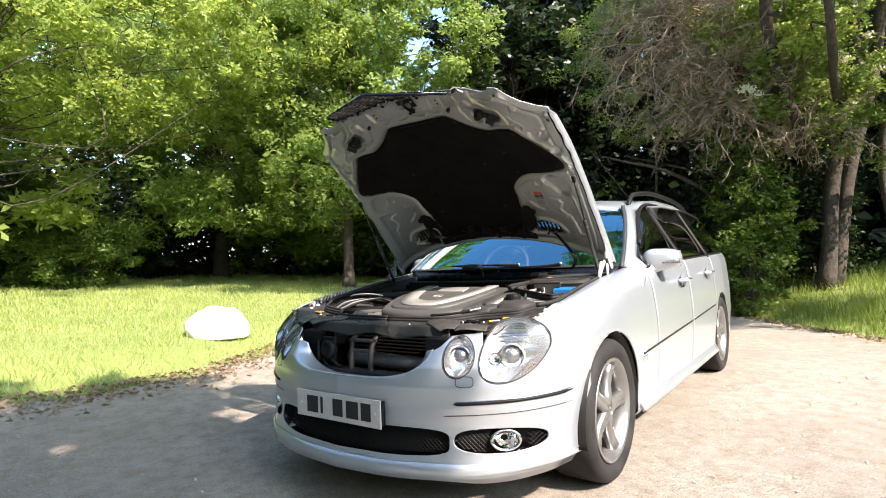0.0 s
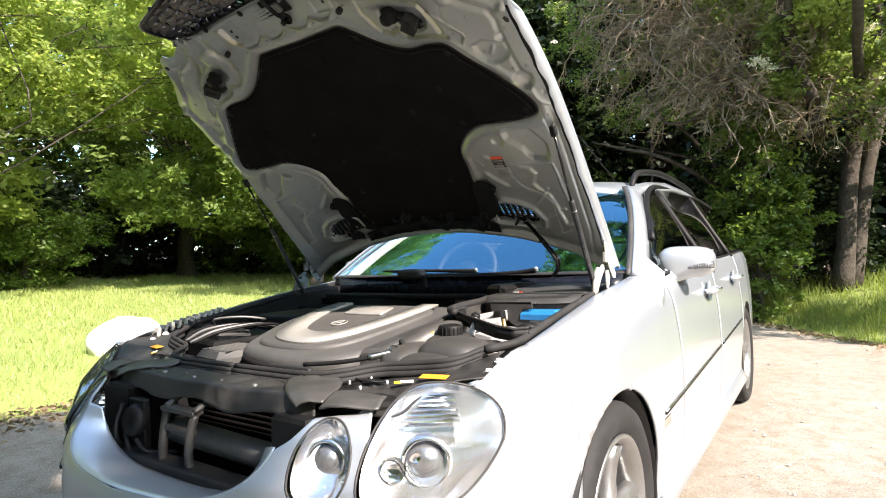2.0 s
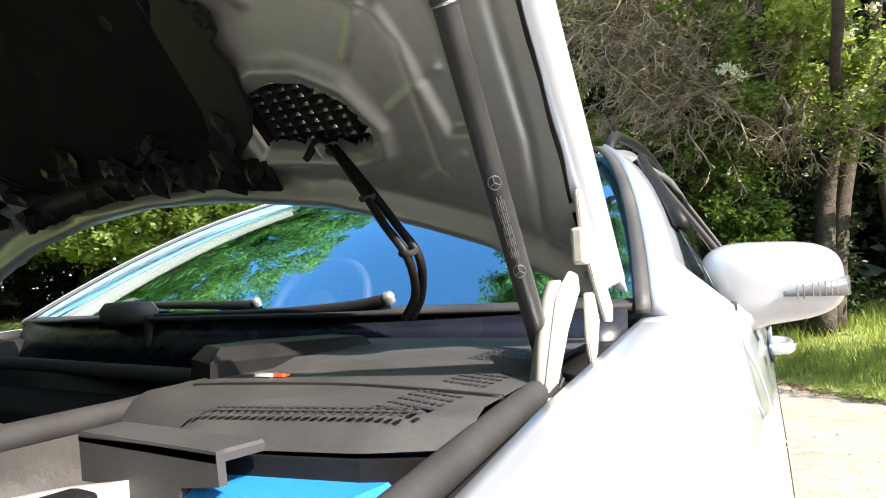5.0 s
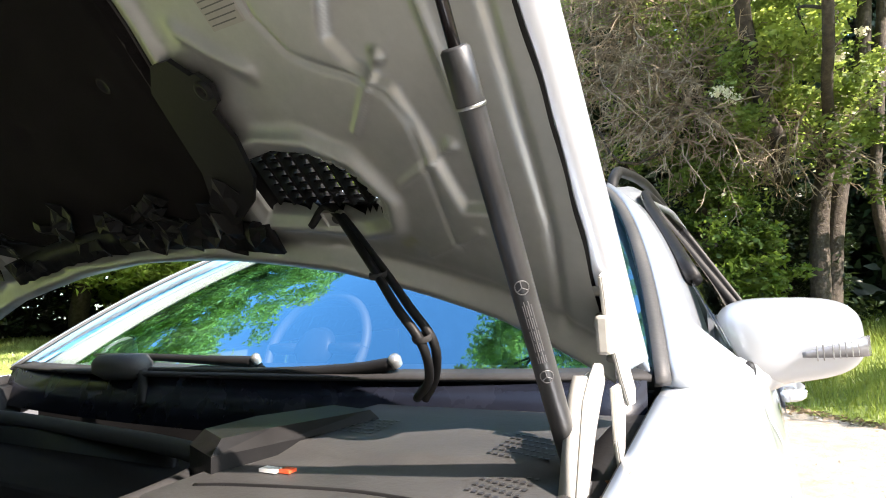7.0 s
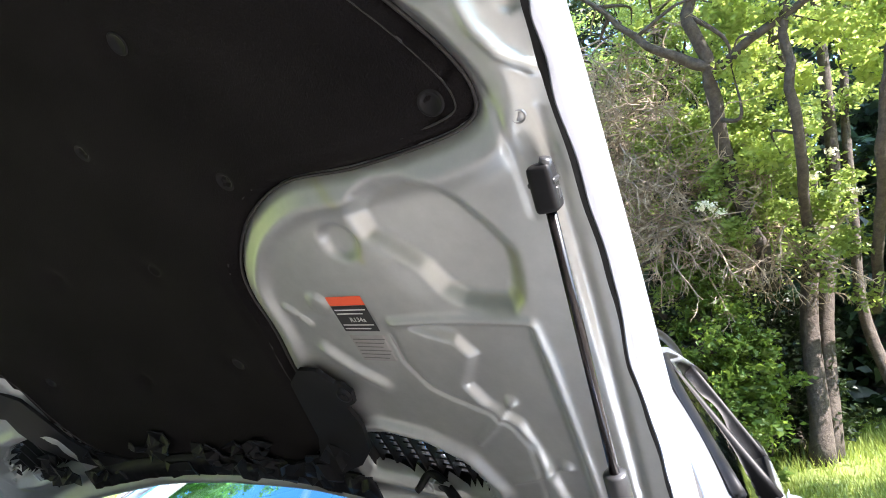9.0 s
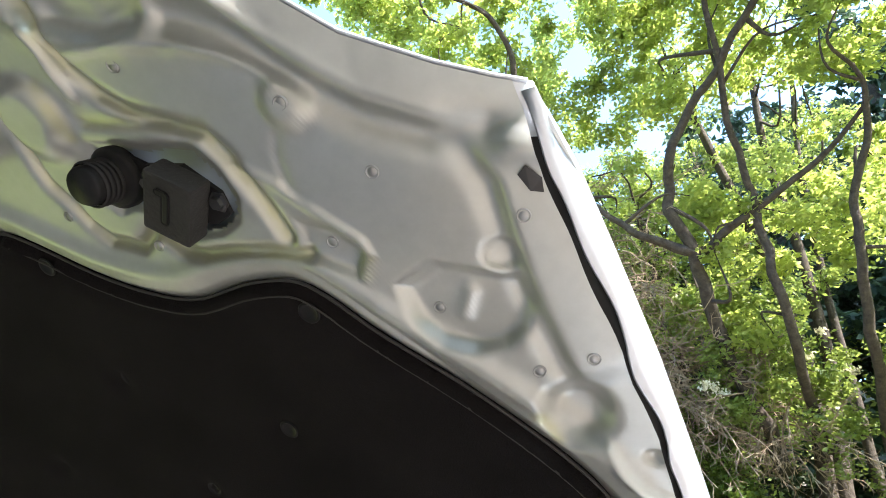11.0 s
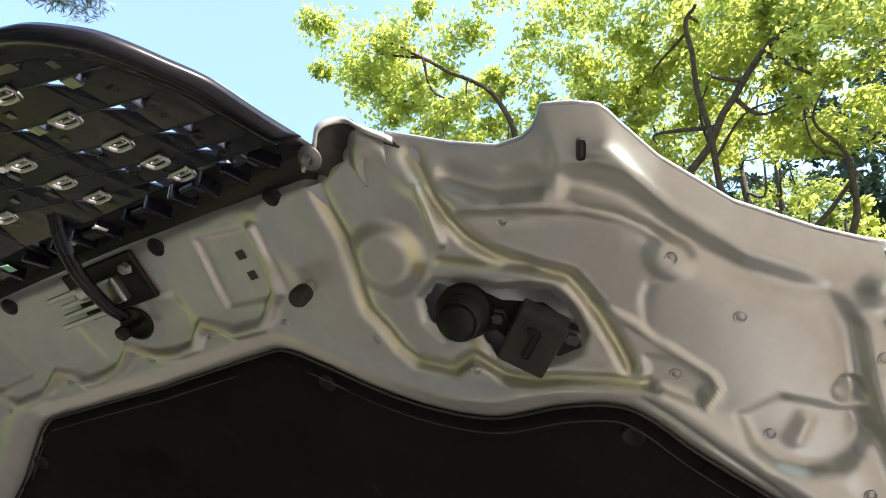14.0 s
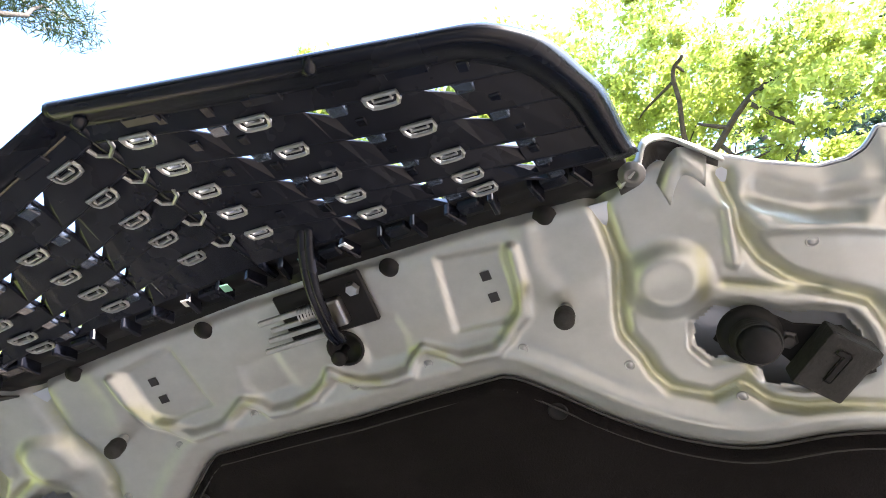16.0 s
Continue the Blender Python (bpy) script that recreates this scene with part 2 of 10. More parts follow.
def part(name, bm, material, parent=None, label="", smooth=False):
    """Links a bmesh as one mesh object under a thing or a part."""
    me = bpy.data.meshes.new(name)
    bm.to_mesh(me)
    bm.free()
    me.materials.append(material.mat)
    if smooth:
        me.polygons.foreach_set("use_smooth", np.ones(len(me.polygons), dtype=bool))
    ob = new(name, me)
    if parent is not None:
        ob.parent = parent
    if label:
        tagged(ob, label)
    return ob


def thing(name, label, category, group="", kind="", place=(0, 0, 0)):
    ob = new(name)
    ob.empty_display_size = 0.1
    ob.location = place
    return tagged(ob, label, category, group, kind)


def box_bm(lo, hi, bevel=0.0, seg=2, turn=None):
    bm = bmesh.new()
    lo, hi = Vector(lo), Vector(hi)
    mid, size = (lo + hi) / 2, hi - lo
    bmesh.ops.create_cube(bm, size=1.0, matrix=Matrix.Diagonal((*size, 1)))
    if bevel:
        bmesh.ops.bevel(bm, geom=bm.edges[:], offset=bevel, segments=seg, affect="EDGES", profile=0.6)
    m = Matrix.Translation(mid)
    if turn is not None:
        m = m @ turn
    bmesh.ops.transform(bm, matrix=m, verts=bm.verts[:])
    return bm


def joined(*bms):
    """Several bmeshes as one."""
    out = bmesh.new()
    for b in bms:
        me = bpy.data.meshes.new("tmp")
        b.to_mesh(me)
        b.free()
        out.from_mesh(me)
        bpy.data.meshes.remove(me)
    return out


def lathe_bm(profile, m=None, seg=32, close=False):
    """A body of revolution about local z from (radius, height) pairs."""
    bm = bmesh.new()
    rings = []
    for r, h in profile:
        if r < 1e-6:
            rings.append([bm.verts.new((0, 0, h))])
        else:
            rings.append([bm.verts.new((r * math.cos(2 * math.pi * k / seg), r * math.sin(2 * math.pi * k / seg), h)) for k in range(seg)])
    pairs = list(zip(rings, rings[1:])) + ([(rings[-1], rings[0])] if close else [])
    for a, b in pairs:
        for k in range(seg):
            n = (k + 1) % seg
            if len(a) == 1 and len(b) == 1:
                continue
            if len(a) == 1:
                bm.faces.new((a[0], b[n], b[k]))
            elif len(b) == 1:
                bm.faces.new((a[k], a[n], b[0]))
            else:
                bm.faces.new((a[k], a[n], b[n], b[k]))
    if m is not None:
        bmesh.ops.transform(bm, matrix=m, verts=bm.verts[:])
    bmesh.ops.recalc_face_normals(bm, faces=bm.faces[:])
    return bm


def tube_arrays(points, radii, seg=8, caps=True):
    """Vertices and faces of a tube along points with a radius at each."""
    pts = np.asarray(points, float)
    n = len(pts)
    radii = np.broadcast_to(np.asarray(radii, float), (n,))
    tang = np.gradient(pts, axis=0)
    tang /= np.linalg.norm(tang, axis=1)[:, None] + 1e-9
    up = np.array([0, 0, 1.0]) if abs(tang[0][2]) < 0.9 else np.array([1.0, 0, 0])
    verts, side = [], np.cross(tang[0], up)
    ang = np.arange(seg) * 2 * math.pi / seg
    for k in range(n):
        side = side - tang[k] * (side @ tang[k])
        side /= np.linalg.norm(side) + 1e-9
        other = np.cross(tang[k], side)
        verts.append(pts[k] + radii[k] * (np.cos(ang)[:, None] * side + np.sin(ang)[:, None] * other))
    verts = np.concatenate(verts)
    faces = []
    for k in range(n - 1):
        for a in range(seg):
            b = (a + 1) % seg
            faces.append((k * seg + a, k * seg + b, (k + 1) * seg + b, (k + 1) * seg + a))
    if caps:
        faces.append(tuple(range(seg))[::-1])
        faces.append(tuple((n - 1) * seg + a for a in range(seg)))
    return verts, faces


def spline(points, n):
    """Catmull-Rom through the points, n samples."""
    p = np.asarray(points, float)
    p = np.vstack([2 * p[0] - p[1], p, 2 * p[-1] - p[-2]])
    t = np.linspace(0, len(p) - 3 - 1e-9, n)
    k = t.astype(int)
    u = (t - k)[:, None]
    a, b, c, d = p[k], p[k + 1], p[k + 2], p[k + 3]
    return 0.5 * (2 * b + (c - a) * u + (2 * a - 5 * b + 4 * c - d) * u**2 + (3 * b - a - 3 * c + d) * u**3)


def grid_faces(rows, cols, keep=None):
    i = np.arange(rows * cols).reshape(rows, cols)
    q = np.stack([i[:-1, :-1], i[:-1, 1:], i[1:, 1:], i[1:, :-1]], -1).reshape(-1, 4)
    return q if keep is None else q[keep.ravel()]


def poly_distance(pts, poly):
    """Signed distance of 2D points to a closed polygon: positive inside."""
    pts, poly = np.asarray(pts, float), np.asarray(poly, float)
    best = np.full(len(pts), 1e9)
    inside = np.zeros(len(pts), bool)
    for a, b in zip(poly, np.roll(poly, -1, axis=0)):
        ab, ap = b - a, pts - a
        k = np.clip((ap @ ab) / (ab @ ab + 1e-12), 0, 1)
        best = np.minimum(best, np.linalg.norm(ap - k[:, None] * ab, axis=1))
        cross = (a[1] > pts[:, 1]) != (b[1] > pts[:, 1])
        xi = a[0] + (pts[:, 1] - a[1]) * ab[0] / (ab[1] if abs(ab[1]) > 1e-12 else 1e-12)
        inside ^= cross & (pts[:, 0] < xi)
    return np.where(inside, best, -best)


def line_distance(pts, line):
    pts, line = np.asarray(pts, float), np.asarray(line, float)
    best = np.full(len(pts), 1e9)
    for a, b in zip(line[:-1], line[1:]):
        ab, ap = b - a, pts - a
        k = np.clip((ap @ ab) / (ab @ ab + 1e-12), 0, 1)
        best = np.minimum(best, np.linalg.norm(ap - k[:, None] * ab, axis=1))
    return best


def smooth01(x):
    x = np.clip(x, 0, 1)
    return x * x * (3 - 2 * x)


def mirror_x(verts, faces):
    v = np.array(verts, float)
    v[:, 0] *= -1
    return v, [tuple(reversed(f)) for f in np.asarray(faces).tolist()]


def leaf_verts(points, size, g, flat=0.5, droop=0.0, slim=0.45):
    """Folded leaves, four corners each, at the given points."""
    n = len(points)
    a = g.normal(size=(n, 3))
    a[:, 2] *= flat
    a[:, 2] -= droop
    a /= np.linalg.norm(a, axis=1)[:, None]
    b = np.cross(a, g.normal(size=(n, 3)))
    b /= np.linalg.norm(b, axis=1)[:, None]
    c = np.cross(a, b)
    s = (size * g.uniform(0.6, 1.35, n))[:, None]
    mid = points + a * s * 0.5
    fold = c * s * 0.12
    return np.stack([points, mid + b * s * slim * 0.5 + fold, points + a * s, mid - b * s * slim * 0.5 + fold], 1).reshape(-1, 3)

# ---- ground ----
def ground_height(x, y):
    x, y = np.asarray(x, float), np.asarray(y, float)
    left = np.interp(-x, [1.5, 3.1, 4.2, 6.0, 12.0, 20.0, 40.0, 200.0], [0.0, 0.08, 0.30, 0.42, 0.62, 0.95, 1.3, 1.8])
    d = y - edge_y(x)
    back = np.interp(d, [0.0, 0.5, 2.5, 6.0, 20.0, 200.0], [0.0, 0.06, 0.42, 0.62, 0.9, 1.8])
    return np.maximum(left, back * np.clip((x + 4) / 3, 0, 1))


def edge_y(x):
    """Where the gravel ends behind the car."""
    return np.interp(x, [-6.0, -1.0, 0.15, 1.2, 2.1, 4.0, 9.0], [10.2, 10.0, 8.9, 7.3, 6.2, 4.8, 3.8])


def edge_x(y):
    """Where the gravel ends beside the lawn."""
    return np.interp(y, [-8.0, -2.0, 0.0, 1.2, 2.2, 5.0, 10.0], [-4.6, -3.9, -3.3, -3.2, -3.45, -4.6, -6.0])


def axis(lo, fine_lo, fine_hi, hi, step):
    a = np.arange(fine_lo, fine_hi + 1e-6, step)
    out = [np.geomspace(1.0, 1.0 + (fine_lo - lo), 14)[1:], np.geomspace(1.0, 1.0 + (hi - fine_hi), 14)[1:]]
    return np.r_[(fine_lo - (out[0] - 1.0))[::-1], a, fine_hi + out[1] - 1.0]


M_SOIL = Mat("lawn_soil", (0.09, 0.13, 0.03), 0.95)
_n = M_SOIL.noise(0.6)
M_SOIL.color(M_SOIL.mix(M_SOIL.noise(30.0, 5.0), M_SOIL.ramp(_n, [(0.3, (0.19, 0.27, 0.065)), (0.7, (0.30, 0.36, 0.10))]), (0.12, 0.16, 0.045)))
M_SOIL.bump(M_SOIL.noise(60.0), 0.6, 0.02)
M_GRAVEL = Mat("dusty_gravel", (0.34, 0.30, 0.25), 0.92)
_big, _mid, _fine = M_GRAVEL.noise(0.8, 5.0), M_GRAVEL.noise(9.0, 6.0, 0.7), M_GRAVEL.noise(140.0, 4.0, 0.7)
_c = M_GRAVEL.ramp(_big, [(0.3, (0.31, 0.272, 0.235)), (0.52, (0.40, 0.36, 0.315)), (0.75, (0.465, 0.425, 0.375))])
_c = M_GRAVEL.mix(M_GRAVEL.ramp(_mid, [(0.42, (0, 0, 0)), (0.68, (0.75, 0.75, 0.75))]), _c, (0.25, 0.195, 0.14))
_c = M_GRAVEL.mix(M_GRAVEL.ramp(_fine, [(0.35, (0.8, 0.8, 0.8)), (0.52, (0, 0, 0))]), _c, (0.12, 0.105, 0.09))
_c = M_GRAVEL.mix(M_GRAVEL.ramp(M_GRAVEL.noise(45.0, 3.0), [(0.6, (0, 0, 0)), (0.7, (0.6, 0.6, 0.6))]), _c, (0.48, 0.44, 0.38))
M_GRAVEL.color(_c)
M_GRAVEL.bump(M_GRAVEL.math("ADD", M_GRAVEL.math("MULTIPLY", _mid, 1.2), M_GRAVEL.math("MULTIPLY", _fine, 0.5)), 1.0, 0.03)

gx, gy = axis(-900, -8, 6, 900, 0.25), axis(-900, -6, 14, 900, 0.25)
GX, GY = np.meshgrid(gx, gy)
GZ = ground_height(GX, GY) - 0.025
ground = mesh_object("ground", np.stack([GX, GY, GZ], -1).reshape(-1, 3), grid_faces(len(gy), len(gx)), M_SOIL, smooth=True)
tagged(ground, "mown green lawn and rough grass ground", "ground", kind="structure")

ry = np.arange(-9, 10.2, 0.1)
rs = np.linspace(0, 1, 130)
DX, DY = np.zeros((len(ry), len(rs))), np.zeros((len(ry), len(rs)))
for k, y in enumerate(ry):
    x0 = edge_x(y) + 0.10 * noise.noise((y * 1.7, 3.0, 0.0)) + 0.05 * noise.noise((y * 7.0, 1.0, 0.0))
    hi = 9.0
    DX[k] = x0 + (hi - x0) * rs**1.2
    DY[k] = y
lim = edge_y(DX) + 0.12 * np.array([[noise.noise((x * 1.6, 8.0, 0.0)) + 0.4 * noise.noise((x * 8.0, 5.0, 0.0)) for x in r] for r in DX])
DY = np.where(DY > lim, lim, DY)
DZ = np.maximum(ground_height(DX, DY), 0.0)
for k in range(len(ry)):
    DZ[k] += [0.012 * noise.noise((x * 1.3, y * 1.3, 0.0)) for x, y in zip(DX[k], DY[k])]
edge = np.minimum(np.clip((DX - DX[:, :1]) / 0.15, 0, 1), np.clip((lim - DY) / 0.15, 0, 1))
DZ += -0.03 * (1 - edge)
keep = ~((DY[:-1, :-1] >= lim[:-1, :-1] - 1e-6) & (DY[1:, 1:] >= lim[1:, 1:] - 1e-6))
drive = mesh_object("driveway", np.stack([DX, DY, DZ], -1).reshape(-1, 3), grid_faces(len(ry), len(rs), keep), M_GRAVEL, smooth=True)
tagged(drive, "pale dusty gravel driveway with worn patches", "driveway", kind="structure")


def island_mesh(name, verts, per, material, parent=None, label="", smooth=False):
    """Many small faces of `per` corners each, quickly."""
    n = len(verts)
    me = bpy.data.meshes.new(name)
    me.vertices.add(n)
    me.vertices.foreach_set("co", np.ascontiguousarray(verts, dtype=np.float32).ravel())
    me.loops.add(n)
    me.loops.foreach_set("vertex_index", np.arange(n, dtype=np.int32))
    me.polygons.add(n // per)
    me.polygons.foreach_set("loop_start", np.arange(0, n, per, dtype=np.int32))
    me.materials.append(material.mat)
    me.update()
    me.validate()
    ob = new(name, me)
    if parent is not None:
        ob.parent = parent
    if label:
        tagged(ob, label)
    return ob


def blades(name, x, y, length, width, material, lean=0.5, seed=1):
    g = np.random.default_rng(seed)
    n = len(x)
    z = ground_height(x, y) - 0.03
    a = g.uniform(0, 2 * math.pi, n)
    side = np.stack([np.cos(a), np.sin(a), np.zeros(n)], -1)
    b = g.uniform(0, 2 * math.pi, n)
    tip = np.stack([np.cos(b), np.sin(b), np.zeros(n)], -1) * (g.uniform(0.1, lean, n) * length)[:, None]
    base = np.stack([x, y, z], -1)
    w = (width * g.uniform(0.6, 1.3, n))[:, None]
    up = np.zeros((n, 3))
    up[:, 2] = length
    verts = np.stack([base - side * w, base + side * w, base + up + tip], 1).reshape(-1, 3)
    return island_mesh(name, verts, 3, material)


def spots(n, fx, fy, seed):
    g = np.random.default_rng(seed)
    return fx(g, n), fy(g, n), g


# lawn: density falls off away from the drive
g = np.random.default_rng(5)
r = 26.0 * g.uniform(0, 1, 175000) ** 1.25
ly = g.uniform(-4.5, 16, len(r))
lx = edge_x(ly) + 0.12 - r
tuft = np.sin(lx * 3.1 + np.cos(ly * 2.3)) * np.cos(ly * 2.7 + np.sin(lx * 1.9))
far = np.clip(r / 10, 0, 1)
ln = g.uniform(0.03, 0.085, len(r)) * (1 + 0.5 * far) * (1 + 0.45 * tuft)
lawn = blades("lawn_grass", lx, ly, ln, 0.005 + 0.011 * far, M_GRASS, 0.9, 6)
tagged(lawn, "short sunlit lawn grass beside the drive", "grass", kind="stuff")
bx = g.uniform(-3.0, 12.0, 95000)
dd = 12.0 * g.uniform(0, 1, len(bx)) ** 1.5
by = edge_y(bx) + 0.05 + dd
clump = 0.5 + 0.5 * np.sin(bx * 2.2 + 1.3 * np.sin(by * 1.7)) * np.cos(by * 1.9 + bx)
bl = g.uniform(0.07, 0.22, len(bx)) * (0.35 + clump) * np.clip(0.4 + dd, 0.4, 1.2)
bank = blades("rough_grass", bx, by, bl, 0.006 + 0.004 * np.clip(dd / 4, 0, 2), M_LEAF_ROUGH, 0.7, 7)
tagged(bank, "long unmown grass under the trees", "grass", kind="stuff")

# loose stones and brown leaf litter on the drive
g = np.random.default_rng(17)
n = 4200
sx_ = np.r_[g.uniform(-4.0, 6.0, n // 2), g.normal(2.6, 1.6, n // 2)]
sy2 = np.r_[g.uniform(-4.0, 9.0, n // 2), g.normal(4.2, 1.6, n // 2)]
ok = (sx_ > edge_x(sy2) + 0.1) & (sy2 < edge_y(sx_) - 0.1) & ~((np.abs(sx_) < 0.98) & (sy2 > -0.1) & (sy2 < 4.9))
sx_, sy2 = sx_[ok], sy2[ok]
sr = 0.004 + 0.011 * g.uniform(0, 1, len(sx_)) ** 4
octa = np.array([(1, 0, 0), (0, 1, 0), (-1, 0, 0), (0, -1, 0), (0, 0, 0.75), (0, 0, -0.6)], float)
tri = np.array([(0, 1, 4), (1, 2, 4), (2, 3, 4), (3, 0, 4), (1, 0, 5), (2, 1, 5), (3, 2, 5), (0, 3, 5)])
shape = octa[None] * g.uniform(0.6, 1.3, (len(sx_), 6, 3))
turn = g.uniform(0, 6.28, len(sx_))
cs, sn = np.cos(turn)[:, None], np.sin(turn)[:, None]
xy = np.stack([shape[..., 0] * cs - shape[..., 1] * sn, shape[..., 0] * sn + shape[..., 1] * cs, shape[..., 2]], -1) * sr[:, None, None]
xy += np.stack([sx_, sy2, np.maximum(ground_height(sx_, sy2), 0.0) + sr * 0.2], -1)[:, None]
stones = island_mesh("gravel_stones", xy[:, tri].reshape(-1, 3), 3, M_PEBBLE)
tagged(stones, "loose pale stones scattered on the drive", "gravel", kind="stuff")
n = 5200
ty = g.uniform(-4.5, 8.0, n)
tx = edge_x(ty) + np.abs(g.normal(0, 0.28, n)) - 0.08
tx2 = g.uniform(-1.0, 8.0, n // 2)
ty2 = edge_y(tx2) - np.abs(g.normal(0, 0.22, n // 2)) + 0.08
lp = np.stack([np.r_[tx, tx2], np.r_[ty, ty2]], -1)
lz = np.maximum(ground_height(lp[:, 0], lp[:, 1]), 0.0) + 0.006
litter = island_mesh("leaf_litter", leaf_verts(np.c_[lp, lz], 0.05, g, 0.12, 0.0, 0.6), 4, M_LITTER)
tagged(litter, "dry brown leaves along the edge of the grass", "leaf litter", kind="stuff")

# ---- the car ----
car = thing("car", "silver estate car with its bonnet raised, parked on gravel", "car")
HUB_F, HUB_R, HUB_Z = 0.865, 3.715, 0.329

PLAN = spline([(0, -0.03), (0.26, 0.0), (0.45, 0.06), (0.60, 0.125), (0.72, 0.205), (0.80, 0.305), (0.85, 0.42), (0.885, 0.60)], 160)


def front_offset(k, z):
    mid = np.interp(z, [0.19, 0.22, 0.30, 0.40, 0.47, 0.55, 0.62, 0.70, 0.78, 0.84], [0.015, -0.025, -0.005, 0.005, -0.005, 0.0, 0.02, 0.075, 0.15, 0.23])
    end = np.interp(z, [0.19, 0.20, 0.23, 0.33, 0.47, 0.60, 0.70, 0.749, 0.804, 0.843, 0.849], [0.08, 0.078, 0.023, 0.017, 0.005, 0.003, 0.009, 0.033, 0.065, 0.113, 0.133])
    return mid * (1 - k) + end * k


def superellipse(dx, dz, rx, rz, n):
    return (np.abs(dx / rx) ** n + np.abs(dz / rz) ** n) ** (1.0 / n)


# openings of the front: centre x, centre z, half width, half height, power, lean
CUTS = [(0.0, 0.80, 0.445, 0.225, 3.6, 0.0), (0.0, 0.337, 0.50, 0.055, 5.0, 0.0), (0.535, 0.662, 0.061, 0.077, 2.0, 0.08),
        (0.722, 0.686, 0.100, 0.121, 2.2, 0.35), (0.665, 0.346, 0.148, 0.047, 2.6, 0.0)]


def front_surface(x_abs, z):
    """Place on the front skin at a distance from the middle and a height."""
    i = np.clip(np.interp(x_abs, PLAN[:, 0], np.arange(len(PLAN))), 0, len(PLAN) - 1)
    px, py = np.interp(i, np.arange(len(PLAN)), PLAN[:, 0]), np.interp(i, np.arange(len(PLAN)), PLAN[:, 1])
    t = np.gradient(PLAN, axis=0)
    t /= np.linalg.norm(t, axis=1)[:, None]
    nx, ny = -np.interp(i, np.arange(len(PLAN)), t[:, 1]), np.interp(i, np.arange(len(PLAN)), t[:, 0])
    k = smooth01((x_abs - 0.55) / 0.33)
    o = front_offset(k, z)
    return np.stack([px + nx * o, py + ny * o, z + 0 * px], -1)


def front_skin():
    xs = PLAN[:, 0]
    zs = np.linspace(0.19, 0.845, 110)
    X, Z = np.meshgrid(xs, zs)
    top = np.interp(X, [0.0, 0.40, 0.46, 0.50, 0.60, 0.66, 0.72, 0.80, 0.89], [0.66, 0.665, 0.70, 0.738, 0.748, 0.80, 0.826, 0.845, 0.849])
    Z = 0.19 + (Z - 0.19) / 0.655 * (top - 0.19)
    inside_all = np.zeros(X.shape, bool)
    for cx, cz, rx, rz, n, lean in CUTS:
        dx, dz = X - cx - lean * (Z - cz), Z - cz
        s = superellipse(dx, dz, rx, rz, n)
        ins = s < 1
        inside_all |= ins
        sc = np.where(ins, 1.0 / np.maximum(s, 0.02), 1.0)
        Z = np.where(ins, cz + dz * sc, Z)
        X = np.where(ins, cx + dx * sc + lean * (Z - cz), X)
    P = front_surface(np.clip(X, 0, xs[-1]), np.clip(Z, 0.19, 0.849))
    P[:, 0, 0] = 0.0
    a = inside_all
    # the skin stops at the upper rim of the outer headlamp
    cx, cz, rx, rz, n, lean = CUTS[3]
    ang = np.radians(np.linspace(175, 0, 60))
    q = (np.abs(np.cos(ang)) ** n + np.abs(np.sin(ang)) ** n) ** (-1.0 / n)
    over = Z > np.interp(X, cx + rx * np.cos(ang) * q + lean * rz * np.sin(ang) * q, cz + rz * np.sin(ang) * q) - 0.0015
    cut = over & (X > 0.628) & (P[..., 0] < 0.757) & ((X < 0.775) | (Z > 0.80))
    a = a | cut
    edge = cut & (P[..., 0] > 0.68) & (X > 0.768) & (Z > 0.80)
    P[..., 0] = np.where(edge, 0.7565, P[..., 0])
    P[..., 2] = np.where(edge, np.interp(P[..., 1], [0.352, 0.38, 0.40, 0.428, 0.451, 0.482, 0.513, 0.56], [0.803, 0.807, 0.8135, 0.823, 0.830, 0.837, 0.844, 0.849]), P[..., 2])
    gone = a[:-1, :-1] & a[1:, :-1] & a[:-1, 1:] & a[1:, 1:]
    v, f = P.reshape(-1, 3), grid_faces(len(zs), len(xs), ~gone)
    v2, f2 = mirror_x(v, f)
    # a point outside the cut may lie above the grille's opening: keep all the rest
    return np.vstack([v, v2]), f.tolist() + [tuple(i + len(v) for i in q) for q in f2]


bumper_v, bumper_f = front_skin()
bumper = mesh_object("bumper", bumper_v, bumper_f, M_PAINT, car, "silver painted front bumper", True)
bumper.modifiers.new("seam", "WELD").merge_threshold = 0.0006
sol = bumper.modifiers.new("thick", "SOLIDIFY")
sol.thickness, sol.offset = 0.006, -1

# painted ledge that rolls from the rim of the grille opening inwards and down
turn_ = np.radians(np.linspace(16.5, 163.5, 70))
lx_ = 0.445 * np.sign(np.cos(turn_)) * np.abs(np.cos(turn_)) ** (2 / 3.6)
lz_ = 0.80 - 0.225 * np.sin(turn_) ** (2 / 3.6)
rim_ = front_surface(np.abs(lx_), lz_)
rim_[:, 0] *= np.sign(lx_)
low_ = np.sin(turn_) ** 0.7
back_ = np.stack([lx_ * (0.80 + 0.06 * (1 - low_)), 0.130 + 0 * lx_, lz_ - 0.034 * low_], -1)
centre_ = np.array([0.0, 0.10, 0.70]) - rim_
centre_ /= np.linalg.norm(centre_, axis=1)[:, None]
LEDGE = [rim_ + (back_ - rim_) * q + centre_ * 0.007 * math.sin(math.pi * q) ** 0.8 + np.array([0, 0.001, 0]) for q in np.linspace(0, 1, 9)]
ledge = mesh_object("grille_ledge", np.array(LEDGE).reshape(-1, 3), grid_faces(9, 70), M_PAINT, car, "painted ledge inside the empty grille opening", True)
